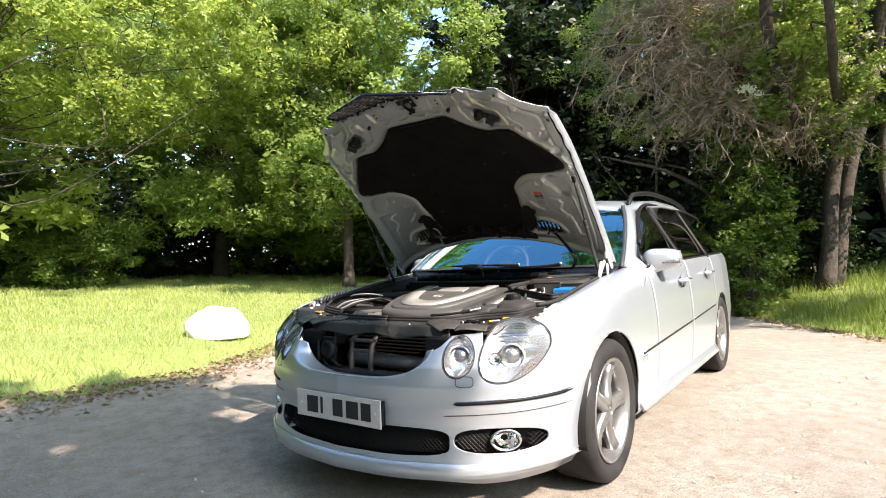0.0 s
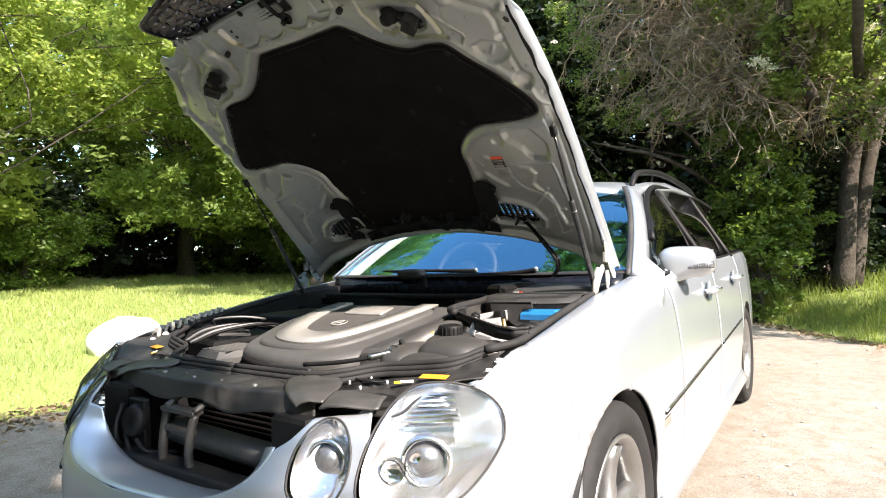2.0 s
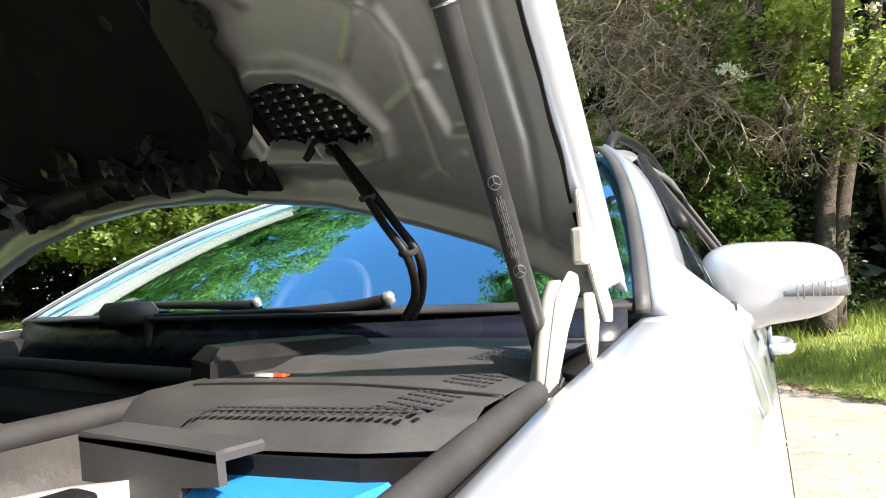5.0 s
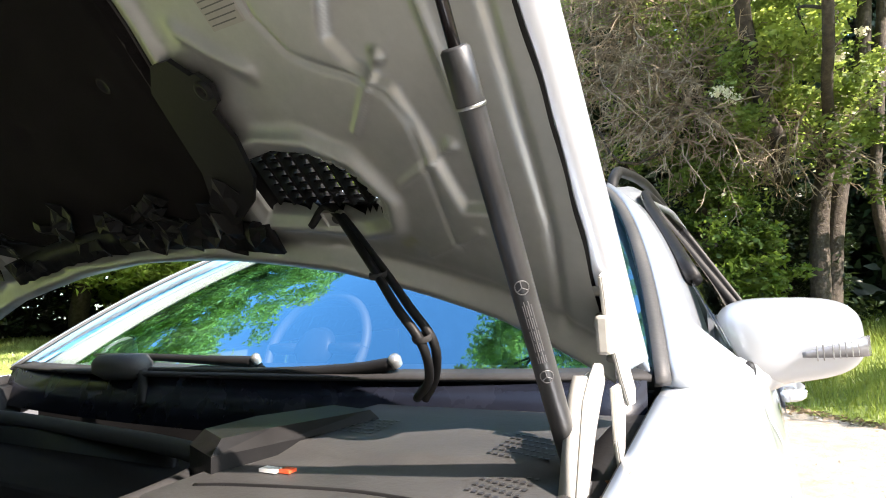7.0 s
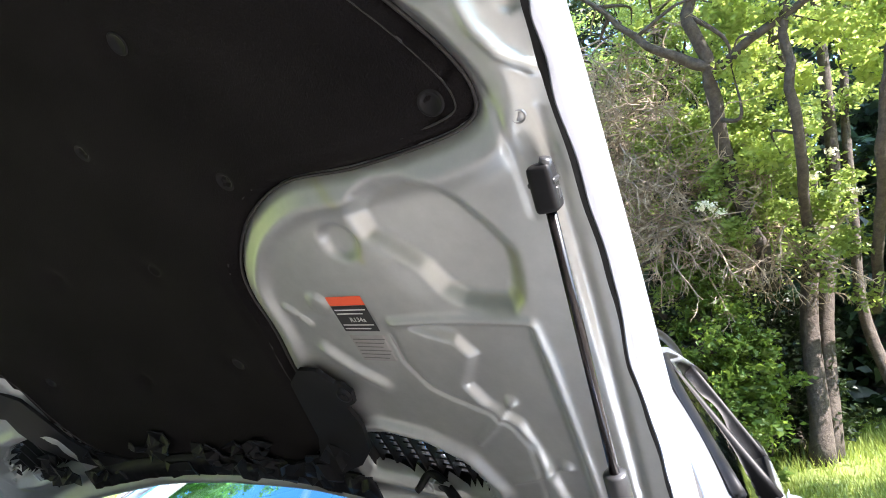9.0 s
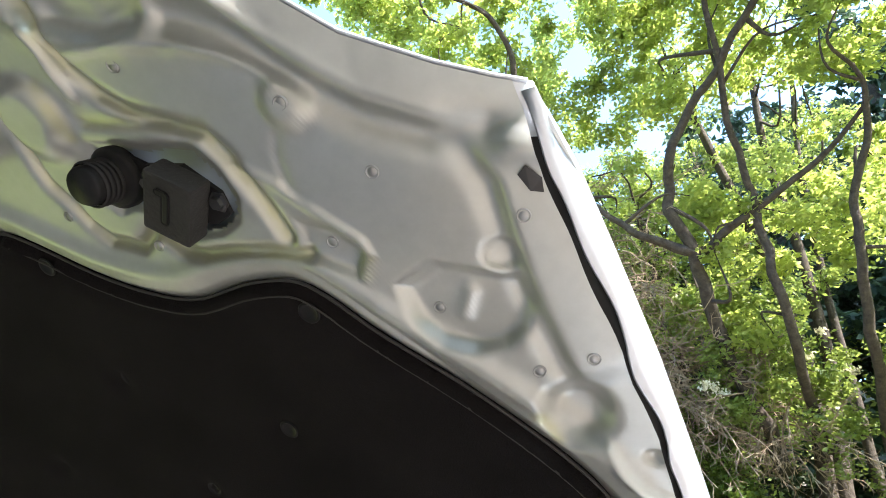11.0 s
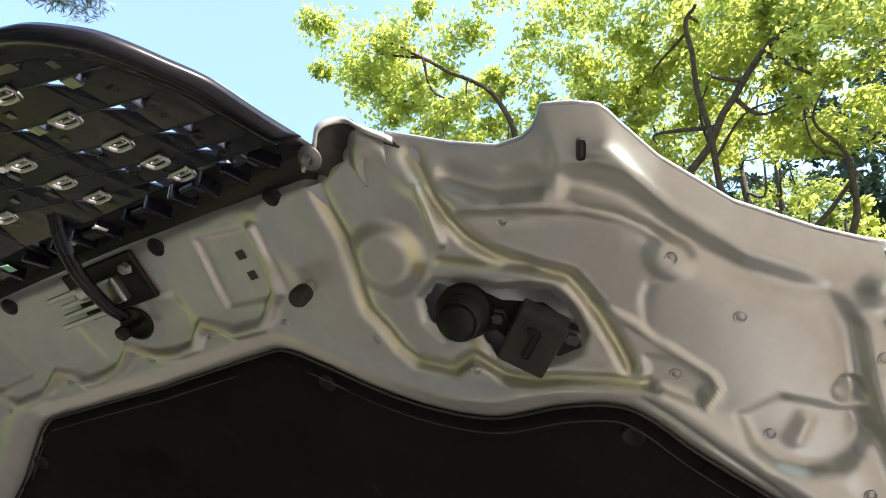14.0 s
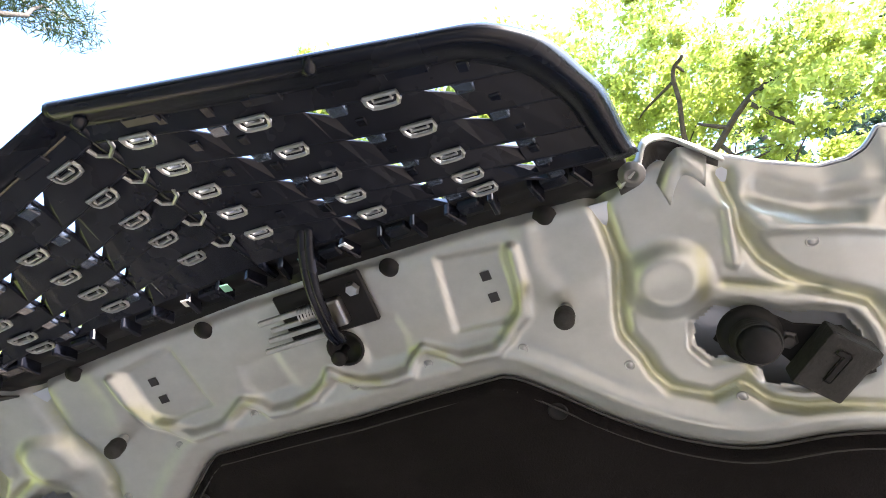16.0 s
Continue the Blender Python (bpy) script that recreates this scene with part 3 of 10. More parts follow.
ledge.modifiers.new("thick", "SOLIDIFY").thickness = 0.003


def half_width(y):
    return np.interp(y, [0.55, 0.75, 0.90, 1.2, 1.6, 2.6, 3.4, 3.9, 4.4, 4.75], [0.879, 0.895, 0.902, 0.903, 0.906, 0.908, 0.905, 0.895, 0.86, 0.79])


def fender_top(y):
    return np.interp(y, [0.39, 0.56, 0.72, 0.89, 1.09, 1.45], [0.79, 0.843, 0.868, 0.897, 0.928, 0.968])


BELT = lambda y: np.interp(y, [1.45, 2.0, 3.0, 4.0, 4.75], [0.968, 0.985, 1.01, 1.03, 1.03])


def side_section(y, n=46):
    """Half of a cross section of the body from the sill to the bonnet's edge or the belt line."""
    w = half_width(y)
    if y < 1.46:
        zt, xt = fender_top(y), 0.752
        pts = [(w - 0.075, 0.20), (w - 0.02, 0.23), (w - 0.014, 0.33), (w - 0.002, 0.47), (w, 0.60), (w - 0.006, 0.70), (w - 0.03, zt - 0.10), (w - 0.062, zt - 0.045), (w - 0.11, zt - 0.006), (xt, zt)]
    else:
        zt = BELT(y)
        pts = [(w - 0.075, 0.20), (w - 0.02, 0.23), (w - 0.014, 0.33), (w - 0.002, 0.47), (w, 0.60), (w - 0.004, 0.72), (w - 0.02, zt - 0.12), (w - 0.034, zt - 0.05), (w - 0.048, zt - 0.012), (w - 0.06, zt)]
        k = smooth01((y - 1.44) / 0.30)
        wing = [(w - 0.075, 0.20), (w - 0.02, 0.23), (w - 0.014, 0.33), (w - 0.002, 0.47), (w, 0.60), (w - 0.006, 0.70), (w - 0.03, zt - 0.10), (w - 0.062, zt - 0.045), (w - 0.11, zt - 0.006), (0.752, zt)]
        pts = [(p[0] * k + q[0] * (1 - k), p[1] * k + q[1] * (1 - k)) for p, q in zip(pts, wing)]
    s = spline([(a, b) for a, b in pts], n)
    return s


def body_side(y0, y1, arches, name, label, sign=1):
    ys = np.arange(y0, y1 + 1e-6, 0.02)
    P = np.array([[(x, y, z) for x, z in side_section(y)] for y in ys])
    ins = np.zeros(P.shape[:2], bool)
    for hy in arches:
        dy, dz = P[..., 1] - hy, P[..., 2] - HUB_Z
        r = np.hypot(dy, dz)
        R = 0.362
        low = P[..., 2] < HUB_Z
        r = np.where(low, np.abs(dy), r)
        inn = r < R
        ins |= inn
        sc = R / np.maximum(r, 1e-3)
        P[..., 1] = np.where(inn, hy + dy * sc, P[..., 1])
        P[..., 2] = np.where(inn & ~low, HUB_Z + dz * sc, P[..., 2])
    gone = ins[:-1, :-1] & ins[1:, :-1] & ins[:-1, 1:] & ins[1:, 1:]
    v, f = P.reshape(-1, 3), grid_faces(P.shape[0], P.shape[1], ~gone).tolist()
    f = [tuple(reversed(q)) for q in f]
    if sign < 0:
        v, f = mirror_x(v, f)
    ob = mesh_object(name, v, f, M_PAINT, car, label, True)
    m = ob.modifiers.new("thick", "SOLIDIFY")
    m.thickness, m.offset = 0.008, -1
    return ob


for sgn in (1, -1):
    body_side(0.598, 1.60, [HUB_F], "front_wing", "bright silver front wing", sgn)
    body_side(1.606, 2.50, [], "front_door", "silver front door", sgn)
    body_side(2.506, 3.42, [HUB_R], "rear_door", "silver rear door", sgn)
    body_side(3.426, 4.75, [HUB_R], "rear_wing", "silver rear wing", sgn)

# glasshouse: roof, pillars
def roof_line(y):
    return np.interp(y, [1.45, 1.70, 2.0, 2.25, 2.5, 2.9, 3.5, 4.1, 4.6, 4.78], [0.985, 1.12, 1.28, 1.395, 1.445, 1.475, 1.475, 1.44, 1.35, 1.15])


def roof_half(y):
    return np.interp(y, [2.1, 2.4, 3.0, 3.8, 4.6], [0.54, 0.56, 0.575, 0.56, 0.52])


ys = np.linspace(2.20, 4.62, 60)
us = np.linspace(-1, 1, 41)
RV = np.array([[(u * (roof_half(y) + 0.015), y + 0.10 * (1 - u * u) * (-1 if y < 3 else 0) * max(0, 1 - (y - 2.20) / 0.5), roof_line(y) + 0.012 - 0.045 * u**2 - 0.03 * u**8) for u in us] for y in ys])
roof = mesh_object("roof", RV.reshape(-1, 3), grid_faces(60, 41), M_PAINT, car, "silver roof panel", True)
roof.modifiers.new("thick", "SOLIDIFY").thickness = -0.02


def strip_mesh(name, inner, outer, material, parent, label="", thick=0.02, smooth=True):
    """A band between two curves, with thickness."""
    a, b = np.asarray(inner), np.asarray(outer)
    v = np.vstack([a, b])
    n = len(a)
    f = [(k, k + 1, n + k + 1, n + k) for k in range(n - 1)]
    ob = mesh_object(name, v, f, material, parent, label, smooth)
    m = ob.modifiers.new("thick", "SOLIDIFY")
    m.thickness, m.offset = thick, 0
    return ob


for sgn in (1, -1):
    n = 24
    t = np.linspace(0, 1, n)[:, None]
    bot, top = np.array([0.790 * sgn, 1.475, 0.970]), np.array([0.566 * sgn, 2.24, 1.380])
    mid = bot + (top - bot) * t + np.array([0.022 * sgn, 0, 0.035]) * (t * (1 - t) * 4)
    roofrail = np.array([(sgn * (roof_half(y) + 0.018), y, roof_line(y) - 0.028) for y in np.linspace(2.30, 4.55, 30)])
    line = np.vstack([mid, roofrail])
    inn = line + np.array([-0.022 * sgn, -0.02, 0.012])
    outr = line + np.array([0.024 * sgn, 0.045, -0.030])
    strip_mesh("roof_pillar", inn, outr, M_PAINT, car, "silver windscreen pillar and roof rail", 0.02)
    trim_a, trim_b = mid + np.array([-0.024 * sgn, -0.022, 0.010]), mid + np.array([-0.040 * sgn, -0.034, 0.009])
    strip_mesh("pillar_trim", trim_a, trim_b, M_GREYPLASTIC, car, "dark grey windscreen edge trim", 0.008)
    # pale lining inside the pillar
    lin_a, lin_b = mid[1:] + np.array([-0.030 * sgn, 0.010, -0.012]), mid[1:] + np.array([-0.070 * sgn, 0.055, -0.020])
    strip_mesh("pillar_lining", lin_a, lin_b, M_LINING, car, "pale cloth pillar lining", 0.01)
    # foot where wing, pillar and door meet
    sec = side_section(1.44)[-16:]
    rows_ = []
    for q in np.linspace(0, 1, 12):
        row = []
        for (x_, z_), e_ in zip(sec, np.linspace(1, 0, 16)):
            tx, tz = 0.770 + 0.078 * e_, 1.052 - 0.075 * e_
            row.append((sgn * (x_ + (tx - x_) * q**1.5), 1.436 + 0.17 * q, z_ + (tz - z_) * q**1.7 + 0.0006 - 0.006 * (1 - q) ** 4))
        rows_.append(row)
    ft = mesh_object("pillar_foot", np.array(rows_).reshape(-1, 3), grid_faces(12, 16), M_PAINT, car, "silver foot of the windscreen pillar", True)
    ft.modifiers.new("thick", "SOLIDIFY").thickness = 0.004
    for yb, yt, w in ((2.44, 2.55, 0.05), (3.36, 3.42, 0.05)):
        tt = np.linspace(0, 1, 8)[:, None]
        a = np.array([sgn * 0.852, yb, 1.0]) * (1 - tt) + np.array([sgn * (roof_half(yt) + 0.03), yt, roof_line(yt) - 0.05]) * tt
        strip_mesh("door_pillar", a, a + np.array([0, w, 0]), M_PLASTIC, car, "black door pillar", 0.025)
    # side glass from belt to roof rail
    yy = np.linspace(1.62, 4.5, 50)
    topz = np.minimum(roof_line(yy + 0.02) - 0.04, 1.42)
    low = np.stack([sgn * (half_width(yy) - 0.066), yy, BELT(yy) - 0.005], -1)
    kk = np.clip((topz - 0.985) / 0.43, 0, 1)
    high = np.stack([sgn * (0.845 - kk * 0.25), yy, topz], -1)
    win = strip_mesh("side_window", low, high, M_DARKTINT, car, "dark tinted side glass", 0.004)
    win.visible_shadow = True
    v, f = tube_arrays(spline(np.stack([low[:, 0] + 0.004 * sgn, low[:, 1], low[:, 2] + 0.004], -1)[::7], 40), 0.009, 8)
    mesh_object("window_trim", v, f, M_PLASTIC, car, "black window trim", True)
    v, f = tube_arrays(spline(np.stack([high[:, 0] + 0.006 * sgn, high[:, 1], high[:, 2]], -1)[2::6], 40), 0.013, 8)
    mesh_object("window_trim", v, f, M_PLASTIC, car, "black window trim", True)
    # roof rail
    rr = np.array([(sgn * (roof_half(y) - 0.035), y, roof_line(y) + z) for y, z in ((2.38, -0.02), (2.44, 0.03), (2.56, 0.05), (3.0, 0.055), (3.8, 0.055), (4.25, 0.045), (4.38, -0.01))])
    v, f = tube_arrays(spline(rr, 50), 0.017, 10)
    mesh_object("roof_rack_rail", v, f, M_PLASTIC, car, "black roof rail", True)

# windscreen
t = np.linspace(0, 1, 24)
WV = []
for k in t:
    y0, z0 = 1.40 + 0.79 * k, 0.985 + 0.415 * k + 0.03 * math.sin(math.pi * k)
    hw = 0.752 - 0.200 * k
    WV.append([(u * hw, y0 + (0.085 - 0.02 * k) * abs(u) ** 2.2, z0 - 0.02 * u * u * k) for u in np.linspace(-1, 1, 41)])
WV = np.array(WV)
windscreen = mesh_object("windscreen", WV.reshape(-1, 3), grid_faces(24, 41), M_TINT, car, "curved windscreen reflecting blue sky", True)
windscreen.visible_shadow = False
rear_glass = mesh_object("tailgate", [(-0.7, 4.74, 0.25), (0.7, 4.74, 0.25), (0.72, 4.78, 1.0), (-0.72, 4.78, 1.0), (0.5, 4.62, 1.38), (-0.5, 4.62, 1.38)], [(0, 1, 2, 3), (3, 2, 4, 5)], M_PAINT, car, "silver tailgate")
rear_glass.modifiers.new("thick", "SOLIDIFY").thickness = 0.02

# ---- the raised bonnet ----
BON = Matrix(((1, 0, 0, 0), (0, -math.cos(radians(44)), -math.sin(radians(44)), 1.335), (0, math.sin(radians(44)), -math.cos(radians(44)), 0.99), (0, 0, 0, 1)))
BON_NP = np.array(BON)


def bonnet_world(p):
    p = np.asarray(p, float)
    return p @ BON_NP[:3, :3].T + BON_NP[:3, 3]


COEF = (-0.1168, 0.1714, 0.025, -0.0396, 0.0719, 0.155, 0.0873, -0.0302, -0.5638, 0.0448)


def bonnet_w(u, v):
    u, v = np.asarray(u, float), np.asarray(v, float)
    terms = (1, u * u, v, v * v, v**3, u * u * v, u**4, u * u * v * v, u**4 * v, u * u * v**3)
    return sum(c * t for c, t in zip(COEF, terms))


FRONT_U = [0, 0.2, 0.33, 0.36, 0.381, 0.412, 0.447, 0.482, 0.502, 0.513, 0.518, 0.524, 0.545, 0.561, 0.566, 0.571, 0.59, 0.631, 0.681, 0.712, 0.729, 0.745]
FRONT_V = [1.25, 1.25, 1.242, 1.258, 1.256, 1.239, 1.219, 1.203, 1.202, 1.206, 1.211, 1.219, 1.2125, 1.2045, 1.198, 1.188, 1.154, 1.103, 1.063, 1.042, 1.032, 1.022]
REAR_U = [0, 0.19, 0.40, 0.52, 0.62, 0.70, 0.745]
REAR_V = [0.15, 0.14, 0.116, 0.089, 0.064, 0.025, 0.0]
FOAM = [(0, 1.083), (0.15, 1.088), (0.185, 1.086), (0.221, 1.060), (0.273, 1.016), (0.328, 0.982), (0.385, 0.962), (0.45, 0.963), (0.498, 0.955), (0.523, 0.934), (0.553, 0.891), (0.608, 0.824), (0.655, 0.757), (0.680, 0.712), (0.686, 0.685), (0.676, 0.668), (0.64, 0.660), (0.56, 0.655), (0.48, 0.656), (0.405, 0.626), (0.352, 0.578), (0.331, 0.535), (0.327, 0.475), (0.314, 0.41), (0.312, 0.35), (0.302, 0.295), (0.28, 0.252), (0.21, 0.20), (0.10, 0.19), (0, 0.19)]
_half = spline(FOAM, 110)
FOAM_LOOP = np.vstack([_half, (_half * np.array([-1, 1]))[-2:0:-1]])
RIVETS = [(0.465, 1.148), (0.577, 1.078), (0.613, 1.014), (0.611, 0.898), (0.701, 0.951), (0.554, 0.975), (0.387, 1.019), (0.301, 1.073), (0.712, 0.832), (0.209, 1.115), (0.108, 1.124), (0.669, 0.829), (0.713, 0.664), (0.712, 0.621), (0.02, 1.124)]
VENT = np.array([(0.335, 0.285), (0.36, 0.30), (0.41, 0.308), (0.473, 0.297), (0.514, 0.272), (0.535, 0.23), (0.526, 0.204), (0.487, 0.197), (0.428, 0.205), (0.335, 0.212)])
bonnet = thing("bonnet", "raised silver bonnet of the estate car, showing its pressed underside", "car bonnet")
bonnet.parent = None


def bump(d, r, soft):
    return smooth01((r - d) / soft + 0.5)


def front_lip(d):
    """Turned-up flange along the front edge beside the grille."""
    return 0.006 * np.exp(-((d - 0.045) / 0.011) ** 2) - 0.009 * np.clip(1 - d / 0.034, 0, 1)


POCKET = [(0.538, 0.612), (0.552, 0.630), (0.575, 0.638), (0.602, 0.636), (0.624, 0.625), (0.640, 0.607), (0.657, 0.580), (0.668, 0.557), (0.667, 0.535), (0.661, 0.511), (0.650, 0.499), (0.628, 0.502), (0.606, 0.508), (0.592, 0.522), (0.580, 0.548), (0.560, 0.570), (0.540, 0.590)]
LOW_POCKET = [(0.535, 0.481), (0.600, 0.482), (0.661, 0.477), (0.661, 0.40), (0.662, 0.30), (0.658, 0.215), (0.628, 0.215), (0.617, 0.30), (0.608, 0.345), (0.580, 0.370), (0.566, 0.398), (0.590, 0.440), (0.578, 0.463)]
BOWL = [(0.592, 0.925), (0.594, 0.893), (0.606, 0.872), (0.630, 0.859), (0.651, 0.857), (0.670, 0.866), (0.681, 0.886), (0.680, 0.905), (0.655, 0.918), (0.625, 0.935)]
CATCH_HOLE = [(0.387, 1.112), (0.415, 1.102), (0.437, 1.091), (0.460, 1.086), (0.480, 1.078), (0.490, 1.058), (0.493, 1.034), (0.484, 1.019), (0.463, 1.013), (0.430, 1.018), (0.410, 1.025), (0.404, 1.052), (0.390, 1.060), (0.372, 1.060), (0.361, 1.078), (0.366, 1.100)]
CHANNEL_IN = [(0.318, 1.235), (0.320, 1.203), (0.321, 1.175), (0.315, 1.150), (0.308, 1.125), (0.306, 1.104), (0.316, 1.080), (0.320, 1.060), (0.332, 1.040), (0.364, 1.024), (0.391, 1.033), (0.411, 1.008), (0.432, 0.998), (0.462, 0.994), (0.503, 0.983), (0.530, 0.972)]
CHANNEL_OUT = [(0.416, 1.222), (0.417, 1.195), (0.421, 1.166), (0.430, 1.142), (0.446, 1.122), (0.470, 1.104), (0.499, 1.085), (0.510, 1.057), (0.517, 1.021), (0.521, 0.990)]
VALLEY = [(0.436, 1.197), (0.448, 1.187), (0.471, 1.173), (0.500, 1.167), (0.521, 1.165), (0.538, 1.155), (0.558, 1.138), (0.574, 1.116), (0.592, 1.088), (0.622, 1.055), (0.660, 1.028), (0.695, 1.012)]
CREST = [(0.434, 1.169), (0.485, 1.156), (0.527, 1.137), (0.551, 1.122), (0.565, 1.108), (0.577, 1.094)]


def panel_edge(v):
    """Half width of the inner panel, whose rim wanders beside the hem."""
    v = np.asarray(v, float)
    e = np.interp(v, [0.0, 0.17, 0.28, 0.39, 0.43, 0.50, 0.60, 0.70, 0.75, 0.80, 0.83, 0.87, 0.93, 0.97, 1.03], [0.732, 0.736, 0.740, 0.737, 0.735, 0.738, 0.737, 0.733, 0.737, 0.731, 0.732, 0.728, 0.725, 0.722, 0.722])
    return e + 0.0012 * np.sin(v * 61.0) * np.sin(v * 23.0 + 0.7)


def relief(u, v):
    """Height of the pressings above the plain inner panel, towards the engine."""
    a = np.abs(u)
    p = np.stack([a, v], -1)
    h = np.zeros(len(a))
    foam_d = poly_distance(p, FOAM_LOOP)
    h -= 0.016 * smooth01((foam_d + 0.012) / 0.022)                      # bed of the pad
    h += 0.006 * np.exp(-((foam_d + 0.026) / 0.011) ** 2)                # frame round the pad
    disc = lambda c, r, s, k: k * bump(np.hypot(a - c[0], v - c[1]), r, s)
    ln = lambda pts, w, s, k: k * bump(line_distance(p, pts), w, s)
    area = lambda pts, s, k: k * smooth01(poly_distance(p, pts) / s + 0.5)
    groove = lambda pts, r, k: k * np.exp(-(line_distance(p, pts) / r) ** 2)
    # catch pillar and the boss in the corner
    h += disc((0.353, 1.147), 0.030, 0.022, 0.013)
    h += disc((0.577, 1.078), 0.016, 0.012, 0.0065)
    # dishes sunk beside the pad, each with a flat floor
    h -= disc((0.684, 0.785), 0.0235, 0.023, 0.015)
    h -= disc((0.505, 0.588), 0.0190, 0.011, 0.0075)
    h -= disc((0.674, 0.927), 0.0115, 0.007, 0.006)
    h += disc((0.430, 0.516), 0.012, 0.012, 0.003)
    # wavy stiffening ridge above the pad
    cells = [(0.0, 1.146), (0.010, 1.136), (0.030, 1.124), (0.062, 1.119), (0.085, 1.121), (0.098, 1.134), (0.112, 1.143), (0.128, 1.133), (0.146, 1.122), (0.183, 1.121), (0.198, 1.130), (0.208, 1.141), (0.222, 1.150), (0.231, 1.180), (0.234, 1.215)]
    h += ln(cells, 0.0055, 0.008, 0.0085)
    flat = np.array([(0.150, 1.150), (0.205, 1.146), (0.220, 1.160), (0.224, 1.220), (0.160, 1.228)])
    h -= area(flat, 0.007, 0.006)
    side_flat = np.array([(0.045, 1.140), (0.092, 1.138), (0.100, 1.160), (0.096, 1.185), (0.050, 1.190)])
    h -= area(side_flat, 0.012, 0.003)
    h += groove([(0.250, 1.225), (0.246, 1.19), (0.255, 1.165)], 0.012, 0.004)
    # channels round the catch, and the step that carries its bracket
    h -= groove(CHANNEL_IN, 0.0062, 0.0095)
    h -= groove(CHANNEL_OUT, 0.0062, 0.0100)
    h += ln([(0.412, 1.194), (0.407, 1.147)], 0.004, 0.006, 0.006)
    h -= groove([(0.398, 1.130), (0.440, 1.112), (0.470, 1.104)], 0.0045, 0.004)
    # valley behind the front lip, and the crest behind it
    h -= groove(VALLEY, 0.0125, 0.0125)
    h += groove(CREST, 0.0042, 0.0038)
    h += groove([(0.505, 1.188), (0.515, 1.172)], 0.012, 0.004) + groove([(0.556, 1.170), (0.566, 1.152)], 0.012, 0.004)
    h += 0.003 * smooth01((v - np.interp(a, [0.43, 0.50, 0.56, 0.62, 0.70], [1.14, 1.13, 1.10, 1.03, 0.99])) / 0.03)
    h -= groove([(0.557, 1.060), (0.550, 1.050), (0.545, 1.024), (0.551, 1.010)], 0.0035, 0.0022)
    h += ln([(0.511, 1.056), (0.534, 1.033), (0.553, 1.005), (0.580, 0.970), (0.581, 0.958), (0.568, 0.942)], 0.0035, 0.006, 0.0035)
    h -= area([(0.536, 0.999), (0.561, 0.986), (0.578, 0.960), (0.563, 0.944), (0.530, 0.972)], 0.010, 0.005)
    # bowl and raised flange towards the side
    h -= area(BOWL, 0.014, 0.010)
    h += groove([(0.628, 0.888), (0.640, 0.905)], 0.006, 0.004)
    flange = np.interp(v, [0.79, 0.83, 0.886, 0.94, 0.98, 1.01], [0.701, 0.694, 0.689, 0.689, 0.692, 0.683])
    gate = smooth01((v - 0.80) / 0.03) * smooth01((1.02 - v) / 0.03)
    h += gate * (0.0075 * smooth01((a - flange) / 0.010 + 0.5) - 0.004 * np.exp(-((a - flange + 0.010) / 0.008) ** 2))
    h += ln([(0.699, 0.752), (0.703, 0.728), (0.714, 0.708), (0.731, 0.692)], 0.0035, 0.008, 0.0045)
    h -= disc((0.728, 0.735), 0.006, 0.006, 0.005)
    # pockets beside the pad
    h -= area(POCKET, 0.020, 0.0165)
    h -= area([(0.592, 0.522), (0.580, 0.548), (0.560, 0.570), (0.552, 0.556), (0.566, 0.530)], 0.034, 0.0012)
    h -= area(LOW_POCKET, 0.013, 0.0090)
    h += groove([(0.515, 0.4865), (0.60, 0.4885), (0.664, 0.484), (0.668, 0.44), (0.669, 0.30), (0.668, 0.20), (0.660, 0.12)], 0.0050, 0.0042)
    h += ln([(0.378, 0.512), (0.386, 0.504)], 0.004, 0.006, 0.003) + ln([(0.392, 0.495), (0.398, 0.487)], 0.004, 0.006, 0.003)
    h += groove([(0.398, 0.445), (0.425, 0.415), (0.455, 0.392)], 0.010, 0.005)
    h -= ln([(0.725, 0.66), (0.722, 0.5), (0.712, 0.2), (0.69, 0.07)], 0.004, 0.012, 0.005)
    # thin seams and short ribs
    for q in ([(0.505, 0.470), (0.503, 0.431), (0.519, 0.394), (0.539, 0.381), (0.576, 0.363), (0.600, 0.341), (0.611, 0.310), (0.606, 0.249), (0.600, 0.179), (0.606, 0.165)],
              [(0.520, 0.962), (0.542, 0.935), (0.602, 0.847), (0.669, 0.739), (0.690, 0.700), (0.698, 0.670), (0.699, 0.636), (0.699, 0.586)]):
        h -= groove(q, 0.0032, 0.0024)
    for q in ([(0.606, 0.372), (0.546, 0.309)], [(0.640, 0.282), (0.567, 0.247)], [(0.637, 0.190), (0.561, 0.155)]):
        h += groove(q, 0.0036, 0.0040)
    h += disc((0.606, 0.373), 0.007, 0.006, 0.003) + disc((0.640, 0.282), 0.007, 0.006, 0.003)
    h -= groove([(0.420, 0.165), (0.536, 0.158)], 0.012, 0.004)
    # rim of the air vent, and the trough along the rear edge
    vd = poly_distance(p, VENT)
    h += 0.010 * np.exp(-((vd + 0.012) / 0.010) ** 2) - 0.02 * smooth01((vd - 0.004) / 0.010)
    rear = v - np.interp(a, REAR_U, REAR_V)
    h += 0.010 * np.exp(-((rear - 0.012) / 0.012) ** 2) - 0.008 * np.exp(-((rear - 0.045) / 0.014) ** 2)
    # turned front lip beside the grille
    front = np.interp(a, FRONT_U, FRONT_V) - v
    side = smooth01((a - 0.385) / 0.03)
    h += side * front_lip(front)
    h -= (1 - side) * 0.010 * np.exp(-(front / 0.010) ** 2)
    return h


